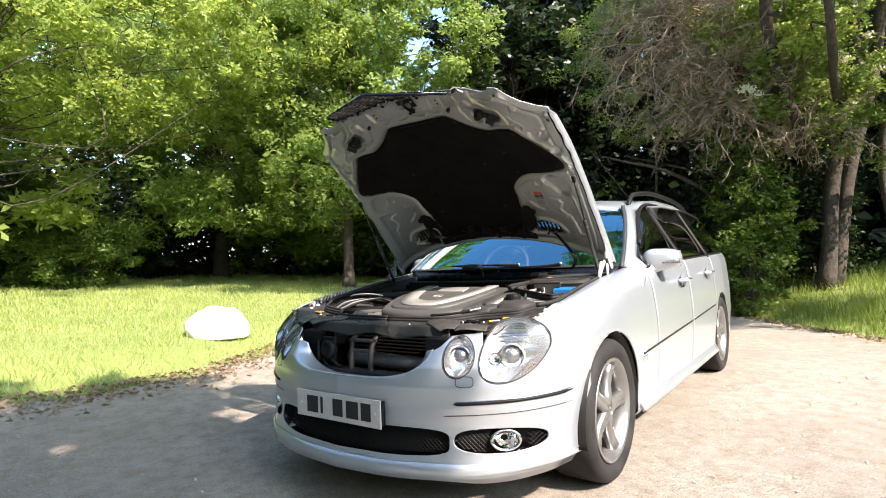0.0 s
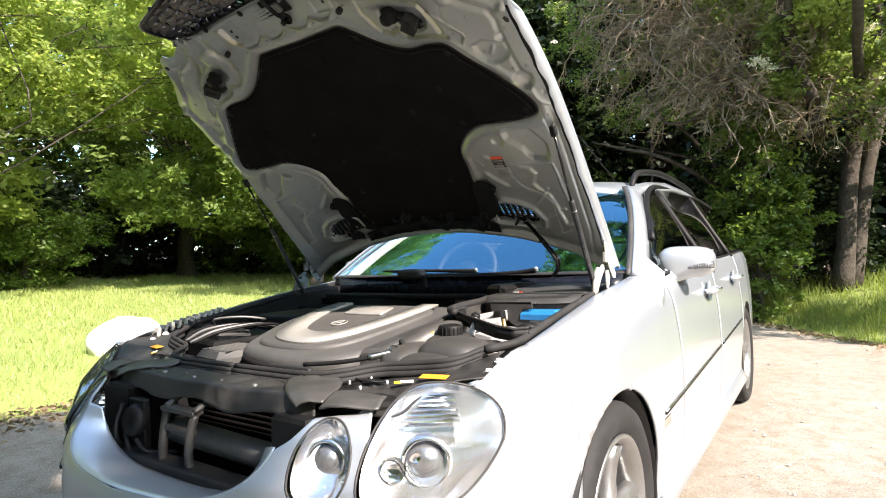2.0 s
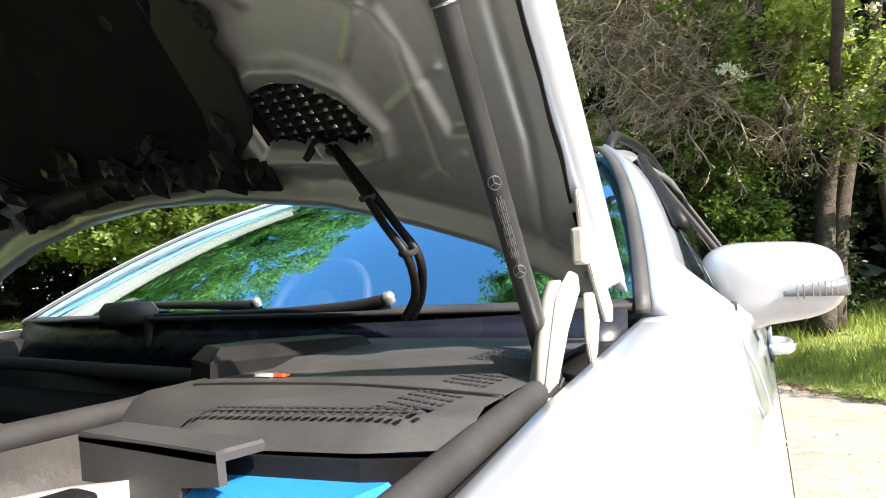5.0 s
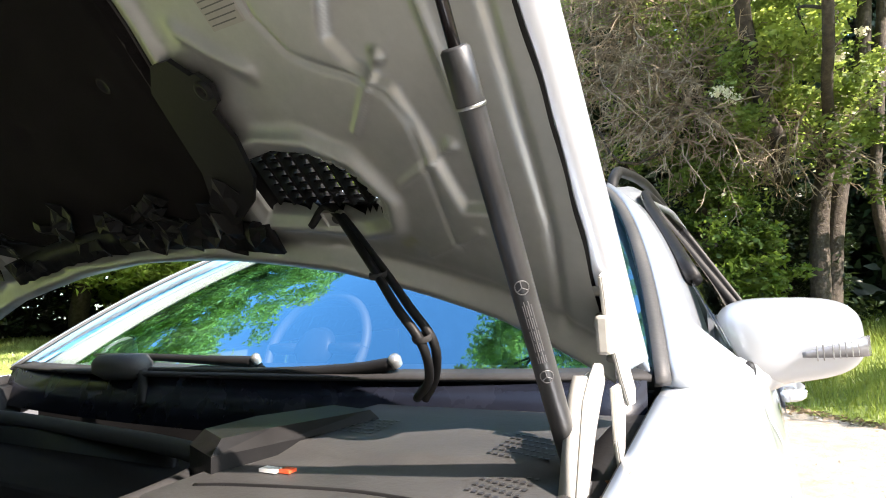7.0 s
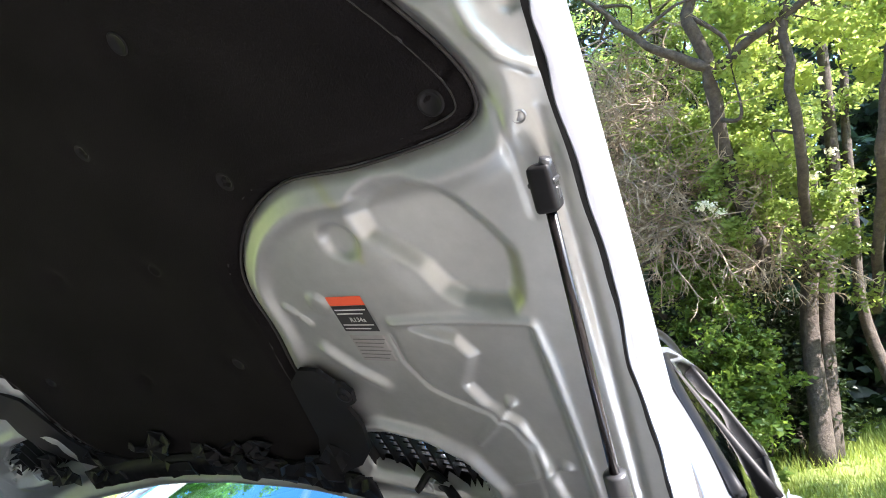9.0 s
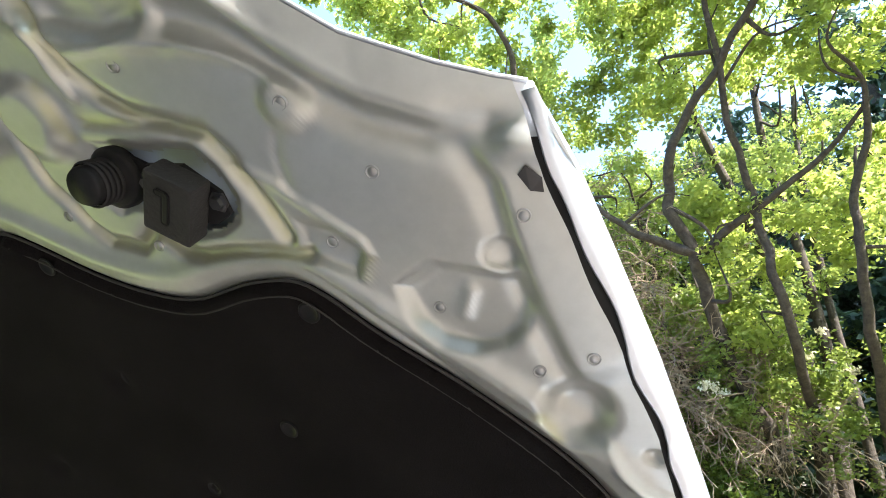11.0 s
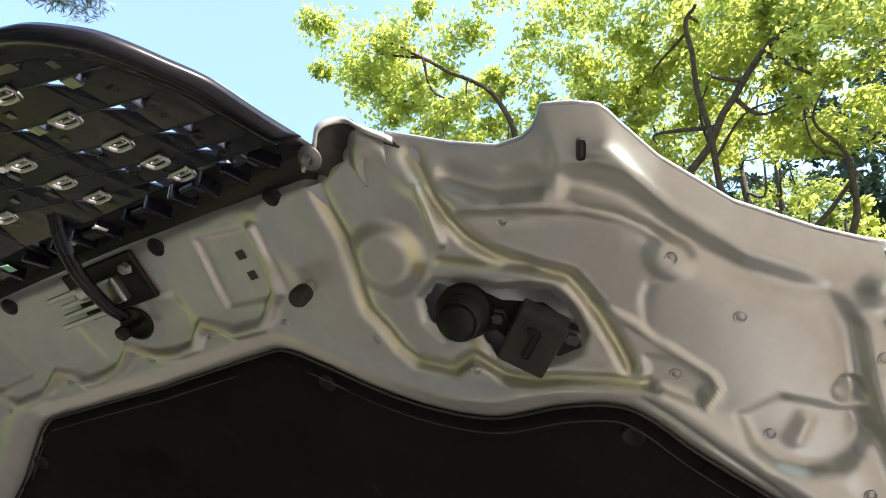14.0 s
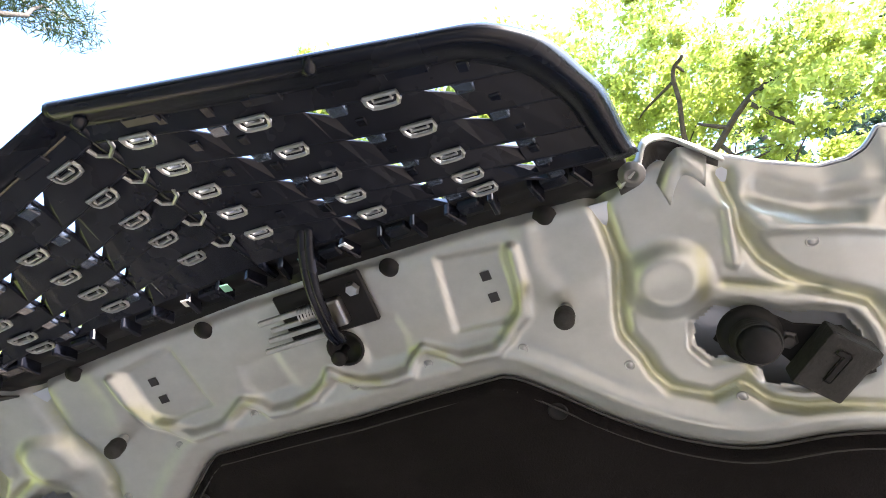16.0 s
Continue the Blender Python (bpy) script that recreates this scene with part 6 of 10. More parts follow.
# air vents with slats, frame and plastic wall
for s in (1, -1):
    cen = VENT.mean(0)
    ring = np.vstack([VENT, VENT[:1]])
    inner = cen + (ring - cen) * 0.93
    a = np.array([bonnet_world((s * u, v, bonnet_w(u, v) - 0.004)) for u, v in inner])
    b = np.array([bonnet_world((s * u, v, bonnet_w(u, v) - 0.040)) for u, v in inner])
    vent = strip_mesh("air_vent", a, b, M_PLASTIC, bonnet, "black slatted air vent", 0.004)
    for k in range(9):
        vv = 0.208 + 0.0115 * k
        poly = inner
        xsx = []
        for p, q in zip(poly[:-1], poly[1:]):
            if (p[1] - vv) * (q[1] - vv) < 0:
                xsx.append(p[0] + (q[0] - p[0]) * (vv - p[1]) / (q[1] - p[1]))
        if len(xsx) < 2:
            continue
        lo_, hi_ = min(xsx), max(xsx)
        P = [bonnet_world((s * u, vv + dv, bonnet_w(u, vv) - h)) for u in (lo_, hi_) for dv, h in ((-0.004, 0.030), (0.004, 0.022))]
        sl = mesh_object("vent_slat", P, [(0, 1, 3, 2)], M_PLASTIC, vent)
        sl.modifiers.new("thick", "SOLIDIFY").thickness = 0.002
    for u in np.arange(0.355, 0.53, 0.024):
        vs_ = [0.213, 0.290 - max(0, u - 0.45) * 0.7]
        P = [bonnet_world((s * (u + d), v, bonnet_w(u, v) - h)) for v in vs_ for d, h in ((0, 0.012), (0, 0.030))]
        sl = mesh_object("vent_rib", P, [(0, 1, 3, 2)], M_PLASTIC, vent)
        sl.modifiers.new("thick", "SOLIDIFY").thickness = 0.003
    for k in range(8):
        t_ = k / 7
        u = np.interp(t_, [0, 0.5, 1], [0.475, 0.518, 0.534])
        v = np.interp(t_, [0, 0.5, 1], [0.292, 0.262, 0.208])
        part("vent_tab", moved(box_bm((-0.007, -0.005, -0.004), (0.007, 0.005, 0.005), 0.003, 2), bonnet_frame(s * u, v, -0.006, s * (-35 - 30 * t_))), M_INNER, vent)
    # white fixing tab by the vent
    tab = part("fixing_tab", moved(box_bm((-0.017, -0.012, 0.0), (0.017, 0.012, 0.002), 0.004, 2), bonnet_frame(s * 0.452, 0.207, 0.004)), M_INNER, bonnet, "small metal fixing tab")
    # black disc painted for the dark of the tab's hole
    part("tab_hole", lathe_bm([(0, 0.001), (0.005, 0.001), (0.006, 0)], bonnet_frame(s * 0.452, 0.207, 0.006), 14), M_INK, tab)

    # plastic flap round the rear corner of the pad
    flap = [(0.345, 0.425), (0.375, 0.425), (0.392, 0.405), (0.402, 0.405), (0.412, 0.392), (0.405, 0.372), (0.388, 0.365), (0.392, 0.33), (0.378, 0.28), (0.345, 0.245), (0.29, 0.215), (0.20, 0.195), (0.10, 0.185), (0.0, 0.183), (0.0, 0.205), (0.10, 0.21), (0.20, 0.222), (0.27, 0.25), (0.295, 0.295), (0.305, 0.35), (0.315, 0.40)]
    bm = bmesh.new()
    vs_ = [bm.verts.new(tuple(bonnet_world((s * u, v, bonnet_w(u, v) + 0.010)))) for u, v in flap]
    bm.faces.new(vs_)
    bmesh.ops.triangulate(bm, faces=bm.faces[:])
    fl = part("plastic_flap", bm, M_PLASTIC, bonnet, "black plastic air duct edge")
    fl.modifiers.new("thick", "SOLIDIFY").thickness = 0.006
    part("flap_screw", lathe_bm([(0.004, 0.002), (0.006, 0.006), (0.010, 0.006), (0.011, 0.0)], bonnet_frame(s * 0.399, 0.388, 0.014), 18), M_PLASTIC, fl, "", True)
    # duct along the rear edge, with broken fragments hanging from it
    du = np.linspace(0.0, 0.335, 24)
    va = np.interp(du, REAR_U, REAR_V)
    torn = np.array([0.010 * noise.noise((u * 31.0, 2.0 * s, 0.0)) + 0.006 * noise.noise((u * 90.0, 5.0, s)) for u in du])
    strip_mesh("duct_channel", [bonnet_world((s * u, v + 0.082, float(bonnet_w(u, v + 0.082)) + 0.008)) for u, v in zip(du, va)], [bonnet_world((s * u, v + 0.036 + q, float(bonnet_w(u, v + 0.036)) + 0.014 + 0.5 * q)) for u, v, q in zip(du, va, torn)], M_PLASTIC, bonnet, "torn black plastic duct channel", 0.005)
    g = np.random.default_rng(21)
    for k in range(9):
        u = 0.02 + k * 0.032
        part("duct_rib", moved(box_bm((-0.008, -0.012, -0.004), (0.009, 0.012, 0.012), 0.002, 1), bonnet_frame(s * u, 0.205 - 0.03 * (u / 0.3) ** 2 + g.uniform(-0.006, 0.006), 0.004, g.uniform(-25, 25))), M_PLASTIC, bonnet, "")
# crumpled fragments of the torn duct along the rear edge of the pad
g = np.random.default_rng(27)
for k in range(26):
    u, v = g.uniform(-0.42, 0.33), g.uniform(0.195, 0.262)
    size = g.uniform(0.018, 0.042)
    rows_ = [[(size * (a_ - 1.5) / 1.5, size * 0.55 * (b_ - 1), g.uniform(-0.007, 0.011)) for a_ in range(4)] for b_ in range(3)]
    bm = bmesh.new()
    vs_ = [[bm.verts.new(q) for q in row] for row in rows_]
    for b_ in range(2):
        for a_ in range(3):
            bm.faces.new((vs_[b_][a_], vs_[b_][a_ + 1], vs_[b_ + 1][a_ + 1], vs_[b_ + 1][a_]))
    fm = bonnet_frame(u, v, 0.0, g.uniform(-60, 60))
    fm.translation = Vector(bonnet_world((u, v, float(bonnet_w(u, v)) + 0.014)))
    frag = part("duct_fragment", moved(bm, fm), M_PLASTIC, bonnet, "crumpled black plastic fragment" if k == 0 else "")
    frag.modifiers.new("thick", "SOLIDIFY").thickness = 0.002
# small fasteners in the pad's dimples
for u, v in ((0.405, 0.811), (0.416, 0.672), (0.199, 0.583), (0.655, 0.69), (0.503, 0.925), (0.22, 0.90), (0.24, 0.74), (0.22, 1.04), (0.22, 0.42)):
    for s in (1, -1):
        m = bonnet_frame(s * u, v)
        m.translation = Vector(bonnet_world((s * u, v, bonnet_w(u, v) - 0.0005)))
        part("pad_button", lathe_bm([(0, 0.0), (0.005, 0.0004), (0.008, 0.002), (0.0098, 0.0032), (0.011, 0.002)], m @ Matrix.Scale(0.95, 4), 20), M_PLASTIC, bonnet, "", True)

# ---- grille on the bonnet's front edge ----
def grille_point(s, r):
    """s: 0 in the middle, 1 at the side; r: 0 at the bonnet, 1 at the grille's lower edge."""
    u = np.interp(r, [0, 0.5, 0.85, 1.0], [0.352, 0.338, 0.312, 0.287]) * s
    v = np.interp(r, [0, 1], [1.262 - 0.006 * s, 1.418 - 0.065 * s])
    w = np.interp(r, [0, 1], [0.004 + 0.07 * s**2, 0.200])
    return u, v, w


grille = thing("grille", "black plastic radiator grille seen from behind, with chrome edge", "car grille")


def slat_frame(gp, s, r, lift):
    ax = (Vector(gp(s + 0.02, r)) - Vector(gp(s - 0.02, r))).normalized()
    ay = (Vector(gp(s, r + 0.02)) - Vector(gp(s, r - 0.02))).normalized()
    az = ax.cross(ay).normalized()
    fm = Matrix((ax, az.cross(ax), az)).transposed().to_4x4()
    fm.translation = Vector(gp(s, r, lift))
    return fm


for sg in (1, -1):
    gp = lambda s, r, dw=0.0, dv=0.0: bonnet_world((sg * grille_point(s, r)[0], grille_point(s, r)[1] + dv, grille_point(s, r)[2] + dw))
    # frame: broad rounded moulding along the lower edge and the side
    so_ = np.linspace(0, 0.93, 22)
    bow = np.interp(so_, [0, 0.2, 0.4, 0.6, 0.8, 0.93], [1.02, 1.045, 1.075, 1.095, 1.09, 1.06])
    e_ = np.array([gp(a_, r_) for a_, r_ in zip(so_, bow)] + [gp(a_, r_) for a_, r_ in ((0.965, 1.03), (0.99, 0.97), (1.0, 0.88), (1.0, 0.78), (1.0, 0.66), (1.0, 0.52), (1.0, 0.38), (1.0, 0.22), (1.005, 0.05))])
    si_ = np.linspace(0, 0.84, 22)
    i_ = np.array([gp(a_, 0.915 - 0.07 * a_, 0.004) for a_ in si_] + [gp(a_, r_, 0.004) for a_, r_ in ((0.875, 0.815), (0.90, 0.775), (0.918, 0.72), (0.926, 0.65), (0.930, 0.56), (0.934, 0.45), (0.938, 0.33), (0.944, 0.19), (0.95, 0.06))])
    up_ = np.array(bonnet_world((0, 0, 1))) - np.array(bonnet_world((0, 0, 0)))
    e_, i_ = spline(e_, 90), spline(i_, 90)
    FV = np.array([e_ + (i_ - e_) * t_ + up_ * (0.013 * math.sin(math.pi * min(1.0, t_ * 1.15)) ** 0.8 + 0.002 * t_) for t_ in np.linspace(0, 1, 9)])
    fr = mesh_object("grille_frame", FV.reshape(-1, 3), grid_faces(9, len(e_)), M_GLOSSBLACK, grille, "glossy black grille frame", True)
    fr.modifiers.new("thick", "SOLIDIFY").thickness = 0.003
    v, f = tube_arrays(e_, 0.0019, 8)
    mesh_object("chrome_edge", v, f, M_CHROME, grille, "thin chrome edge of the grille", True)
    v, f = tube_arrays(i_[3:58] + up_ * 0.001, 0.0011, 6)
    mesh_object("frame_bead", v, f, M_BEAD, fr, "dull brown bead of glue", True)
    for a_, r_ in ((0.62, 0.96), (0.05, 0.93)):
        part("frame_peg", moved(lathe_bm([(0, 0.010), (0.004, 0.009), (0.0052, 0.0)], None, 14), slat_frame(gp, a_, r_, 0.012)), M_GLOSSBLACK, fr, "", True)
    for a_ in (0.16, 0.44, 0.60, 0.74):
        part("frame_tab", moved(box_bm((-0.014, -0.004, -0.001), (0.014, 0.004, 0.003), 0.001, 1), slat_frame(gp, a_, 0.905 - 0.07 * a_, 0.007)), M_GLOSSBLACK, fr)
    # boards that overlap like louvres; each is notched beside a small block, which leaves a three-cornered gap
    edge_r = lambda k, a_: (0.33, 0.475, 0.60, 0.72, 0.845, 0.94)[k] - (0.26, 0.31, 0.285, 0.20, 0.13, 0.08)[k] * a_
    for k in range(-1, 5):
        low_r = (lambda a_: 0.12 + 0 * a_) if k < 0 else (lambda a_, k=k: edge_r(k, a_))
        stops = [(0.004, 0)] + [(a_, 0) for a_ in np.linspace(0.03, 0.972, 16)]
        notch = []
        if k < 4:
            notch = [0.21 + 0.02 * (3 - k), 0.475 + 0.015 * (3 - k), 0.735 + 0.01 * (3 - k)]
            for c_ in notch:
                stops = [q for q in stops if not c_ - 0.004 <= q[0] <= c_ + 0.062]
                stops += [(c_, 1), (c_ + 0.048, 2), (c_ + 0.0485, 0)]
        stops.sort()
        top, low = [], []
        for a_, kind_ in stops:
            hi_r = edge_r(k + 1, a_) + ({0: 0.028, 1: 0.008, 2: -0.040} if sg > 0 else {0: 0.055, 1: 0.040, 2: -0.008})[kind_]
            low.append(gp(a_, min(low_r(a_), hi_r - 0.02), 0.009))
            top.append(gp(a_, hi_r, -0.005))
        sl = strip_mesh("grille_slat", top, low, M_GLOSSBLACK, grille, "glossy dark slat", 0.0025, False)
        if k >= 0:
            lip = np.array([gp(a_, low_r(a_), 0.0095) for a_ in np.linspace(0.01, 0.965, 24)])
            v, f = tube_arrays(lip, 0.0014, 6)
            mesh_object("slat_lip", v, f, M_GLOSSBLACK, sl, "", True)
        for c_ in notch:
            fm = slat_frame(gp, c_ + 0.068, edge_r(k + 1, c_) - 0.022, 0.004)
            part("slat_block", moved(box_bm((-0.0062, -0.0052, -0.004), (0.0062, 0.0052, 0.003), 0.001, 1), fm), M_BLOCK, sl, "smoky translucent block")
        if k >= 0:
            for a_ in (0.105, 0.37 + 0.008 * (4 - k), 0.645 + 0.008 * (4 - k)):
                fm = slat_frame(gp, a_, low_r(a_) - 0.022, 0.013)
                q_ = [(-0.0115, 0.005), (-0.0112, -0.001), (-0.009, -0.0048), (-0.005, -0.0058), (0.005, -0.0058), (0.009, -0.0048), (0.0112, -0.001), (0.0115, 0.005), (-0.0115, 0.005)]
                v, f = tube_arrays([tuple(fm @ Vector((x_, y_, 0))) for x_, y_ in q_], 0.0017, 6, False)
                mesh_object("slat_clip", v, f, M_CLIP, sl, "grey metal spring clip")
                part("clip_tongue", moved(joined(box_bm((-0.007, -0.0015, -0.003), (0.007, 0.0005, 0.0005), 0.0005, 1), box_bm((-0.007, -0.001, -0.003), (-0.0055, 0.0035, 0.0005), 0.0005, 1), box_bm((0.0055, -0.001, -0.003), (0.007, 0.0035, 0.0005), 0.0005, 1)), fm), M_CLIP, sl)
            for a_ in (0.19, 0.30, 0.56, 0.83):
                fm = slat_frame(gp, a_, low_r(a_) + 0.055, 0.003)
                part("board_rib", moved(box_bm((-0.004, -0.009, -0.001), (0.004, 0.009, 0.0022), 0.001, 1), fm), M_GLOSSBLACK, sl)
    # hooks along the fold in the middle
    if sg > 0:
        v, f = tube_arrays([gp(0, r, 0.002) for r in np.linspace(0.02, 0.97, 10)], 0.0045, 8)
        mesh_object("grille_spine", v, f, M_GLOSSBLACK, grille, "", True)
        for k in range(5):
            fm = slat_frame(gp, 0.0, edge_r(k, 0.0) - 0.035, 0.010)
            v, f = tube_arrays([tuple(fm @ Vector(q)) for q in ((-0.011, 0.006, 0), (-0.009, -0.004, 0), (0.0, -0.007, 0), (0.010, 0.001, 0), (0.012, 0.008, 0))], 0.0017, 6)
            mesh_object("spine_hook", v, f, M_CLIP, grille, "dull metal hook")
    # dark carrier that closes the grille against the bonnet
    sc_ = np.linspace(0, 0.985, 24)
    back_ = np.array([bonnet_world((sg * 0.352 * s, 1.232, float(bonnet_w(0.352 * s, 1.232)) - 0.024)) for s in sc_])
    mid_ = np.array([gp(s, 0.0, -0.012) for s in sc_])
    hi_ = np.array([gp(s, 0.14, -0.008) for s in sc_])
    strip_mesh("grille_carrier", back_, mid_, M_PLASTIC, grille, "black plastic carrier", 0.006)
    strip_mesh("grille_carrier", mid_, hi_, M_PLASTIC, grille, "black plastic carrier", 0.006)
    for j in range(9):
        s = 0.05 + 0.105 * j
        fm = slat_frame(gp, s, 0.06, 0.0)
        part("carrier_rib", moved(box_bm((-0.0025, -0.014, -0.010), (0.0025, 0.012, 0.010), 0.001, 1), fm @ Matrix.Rotation(radians(12 * (j % 3 - 1)), 4, "Z")), M_GLOSSBLACK, grille)
        if j % 2:
            part("carrier_block", moved(box_bm((-0.012, -0.008, -0.006), (0.010, 0.006, 0.006), 0.002, 1), fm @ Matrix.Translation((0.017, 0.002, 0))), M_GLOSSBLACK, grille)
    for s, mt in ((0.26, M_PAPER), (0.13, M_GREENTAB)):
        fm = slat_frame(gp, s, 0.05, 0.013)
        part("paper_tag", moved(box_bm((-0.004, -0.006, -0.0006), (0.004, 0.006, 0.0006)), fm @ Matrix.Rotation(radians(12), 4, "Z")), mt, grille, "small stuck tag")
    # corner fixing bolt and folded bracket
    c = bonnet_frame(sg * 0.352, 1.246, 0.0)
    c.translation = Vector(bonnet_world((sg * 0.347, 1.246, 0.066)))
    part("corner_bolt", lathe_bm([(0, 0.001), (0.0035, 0.001), (0.0040, 0.004), (0.0060, 0.0045), (0.0068, 0.002), (0.0100, 0.0015), (0.0104, 0.0)], c, 24), M_METALGREY, grille, "grey fixing bolt", True)
    rim_ = spline([(0.335, 1.243, 0.060), (0.352, 1.254, 0.064), (0.362, 1.268, 0.062), (0.378, 1.268, 0.050), (0.392, 1.256, 0.058), (0.412, 1.238, 0.056)], 26)
    foot_ = spline([(0.338, 1.232, 0.030), (0.352, 1.236, 0.044), (0.362, 1.240, 0.026), (0.374, 1.246, 0.030), (0.386, 1.246, 0.048), (0.398, 1.240, 0.046), (0.412, 1.230, 0.044)], 26)
    curl = [bonnet_world((sg * (a + 0.001), b - 0.005, w_ + 0.004)) for a, b, w_ in rim_]
    rim_w = [bonnet_world((sg * a, b, w_)) for a, b, w_ in rim_]
    # the fold's shade is put into the bracket's dark colour
    br_ = strip_mesh("corner_bracket", rim_w, [bonnet_world((sg * a, b, w_)) for a, b, w_ in foot_], M_DUSTY, bonnet, "folded corner bracket, shade of the fold put into its dark colour, with a bright rim", 0.002)
    strip_mesh("bracket_rim", rim_w, curl, M_INNER, br_, "bright turned rim", 0.0025)
    tongue = spline([(0.366, 1.233, 0.040), (0.374, 1.246, 0.050), (0.384, 1.254, 0.056), (0.394, 1.250, 0.056), (0.404, 1.240, 0.052)], 16)
    strip_mesh("bracket_tongue", [bonnet_world((sg * a, b, w_)) for a, b, w_ in tongue], [bonnet_world((sg * (a * 0.7 + 0.115), b - 0.022, w_ - 0.004)) for a, b, w_ in tongue], M_INNER, br_, "bent silver tongue", 0.0015)

# ---- hinges and gas struts ----
for sg in (1, -1):
    X = 0.735 * sg
    plates = (("bonnet_hinge", 0.0, [(1.139, 0.918), (1.162, 0.962), (1.182, 0.998), (1.204, 1.014), (1.224, 1.024), (1.244, 1.022), (1.248, 1.006), (1.206, 0.972), (1.160, 0.918)]),
              ("hinge_arm", 0.012, [(1.226, 1.004), (1.252, 1.004), (1.266, 0.978), (1.252, 0.948), (1.232, 0.936), (1.224, 0.960)]),
              ("hinge_bracket", 0.006, [(1.236, 1.098), (1.258, 1.106), (1.276, 1.074), (1.306, 1.036), (1.350, 0.988), (1.344, 0.972), (1.314, 0.974), (1.284, 1.006), (1.262, 1.034), (1.244, 1.062)]))
    hinge = None
    # far hinge gets a darker material: its shade is put into the colour
    paint_, note_ = (M_CREAM, "cream painted bonnet hinge with domed bolts") if sg > 0 else (M_METALGREY, "bonnet hinge with its shade put into a darker grey")
    for nm, off, pts_ in plates:
        bm = bmesh.new()
        bm.faces.new([bm.verts.new((X + off * sg, y, z)) for y, z in pts_])
        ext = bmesh.ops.extrude_face_region(bm, geom=bm.faces[:])
        bmesh.ops.translate(bm, verts=[q for q in ext["geom"] if isinstance(q, bmesh.types.BMVert)], vec=(0.004 * sg, 0, 0))
        bmesh.ops.recalc_face_normals(bm, faces=bm.faces[:])
        bmesh.ops.bevel(bm, geom=bm.edges[:], offset=0.0012, segments=2, affect="EDGES")
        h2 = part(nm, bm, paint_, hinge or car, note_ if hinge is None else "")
        hinge = hinge or h2
    # turned flange down the arm's edge, and the bent lug below the big bolt
    fl_ = np.array([(X, y, z) for y, z in ((1.1385, 0.918), (1.1615, 0.962), (1.1815, 0.998), (1.204, 1.0145))])
    strip_mesh("hinge_flange", fl_, fl_ + np.array([-0.012 * sg, 0.002, 0]), paint_, hinge, "", 0.003)
    part("hinge_lug", box_bm((X + (0.002 if sg > 0 else -0.014), 1.232, 1.030), (X + (0.014 if sg > 0 else -0.002), 1.252, 1.064), 0.003, 2), paint_, hinge)
    for y, z, r_ in ((1.262, 1.056, 0.0105), (1.240, 1.008, 0.0075), (1.254, 1.086, 0.005), (1.300, 1.022, 0.005), (1.328, 0.984, 0.006), (1.200, 0.998, 0.005)):
        part("hinge_bolt", lathe_bm([(0, 0.011), (r_ * 0.6, 0.0105), (r_ * 0.9, 0.008), (r_, 0.004), (r_, 0)], Matrix.Translation((X + (-0.001 if z < 1.01 and y < 1.26 else 0.005) * sg, y, z)) @ Matrix.Rotation(radians(-90) * sg, 4, "Y"), 16), paint_, hinge, "", True)
    bottom, joint, top = np.array([0.722 * sg, 1.205, 0.925]), np.array([0.717 * sg, 1.025, 1.229]), np.array([0.7195 * sg, 0.897, 1.431])
    d = (joint - bottom) / np.linalg.norm(joint - bottom)
    strut = thing("gas_strut", "black gas strut holding the bonnet open", "gas strut", "bonnet struts")
    v, f = tube_arrays([bottom + d * 0.02, bottom + d * 0.03, joint - d * 0.036, joint - d * 0.034, joint - d * 0.002, joint], [0.0072, 0.0090, 0.0090, 0.0096, 0.0096, 0.0078], 20)
    mesh_object("strut_tube", v, f, M_STRUT, strut, "black strut tube with white print", True)
    v, f = tube_arrays([joint - d * 0.037, joint - d * 0.035], [0.0100, 0.0100], 20)
    mesh_object("strut_ring", v, f, M_METAL, strut, "", True)
    v, f = tube_arrays([joint - d * 0.01, top - d * 0.012], 0.0040, 12)
    mesh_object("strut_rod", v, f, M_RODBLACK, strut, "dark polished rod", True)
    for p, dd in ((bottom, d), (top, -d)):
        fr_ = Matrix.Translation(p) @ Vector(dd).to_track_quat("Z", "X").to_matrix().to_4x4()
        sock = part("strut_end", moved(box_bm((-0.0098, -0.0085, -0.011), (0.0098, 0.0085, 0.023), 0.0045, 3), fr_), M_PLASTIC, strut, "black ball socket end", True)
        part("socket_clip", moved(joined(box_bm((-0.0075, -0.0098, 0.000), (0.0075, 0.0098, 0.004), 0.001, 1), box_bm((-0.0045, -0.0094, 0.006), (0.0045, 0.0094, 0.016), 0.0015, 1)), fr_), M_STRUT, sock)
    v, f = tube_arrays([top + np.array([0.0, 0, 0]), top + np.array([0.006 * sg, -0.010, 0.010])], 0.0045, 10)
    mesh_object("ball_stud", v, f, M_STRUT, strut, "", True)
    side = np.array([0.30 * sg, -0.95, 0.0])
    side = side - d * (side @ d)
    side /= np.linalg.norm(side)
    ct = np.cross(d, side)
    for a0 in (0.118, 0.192):
        o = bottom + d * a0
        v, f = tube_arrays([o + side * 0.0091 * math.cos(0.005 / 0.009 * math.sin(q)) + ct * 0.009 * math.sin(0.005 / 0.009 * math.sin(q)) + d * 0.0052 * math.cos(q) for q in np.linspace(0, 2 * math.pi, 25)], 0.00045, 5, False)
        mesh_object("print_ring", v, f, M_PRINT, strut, "small round printed mark")
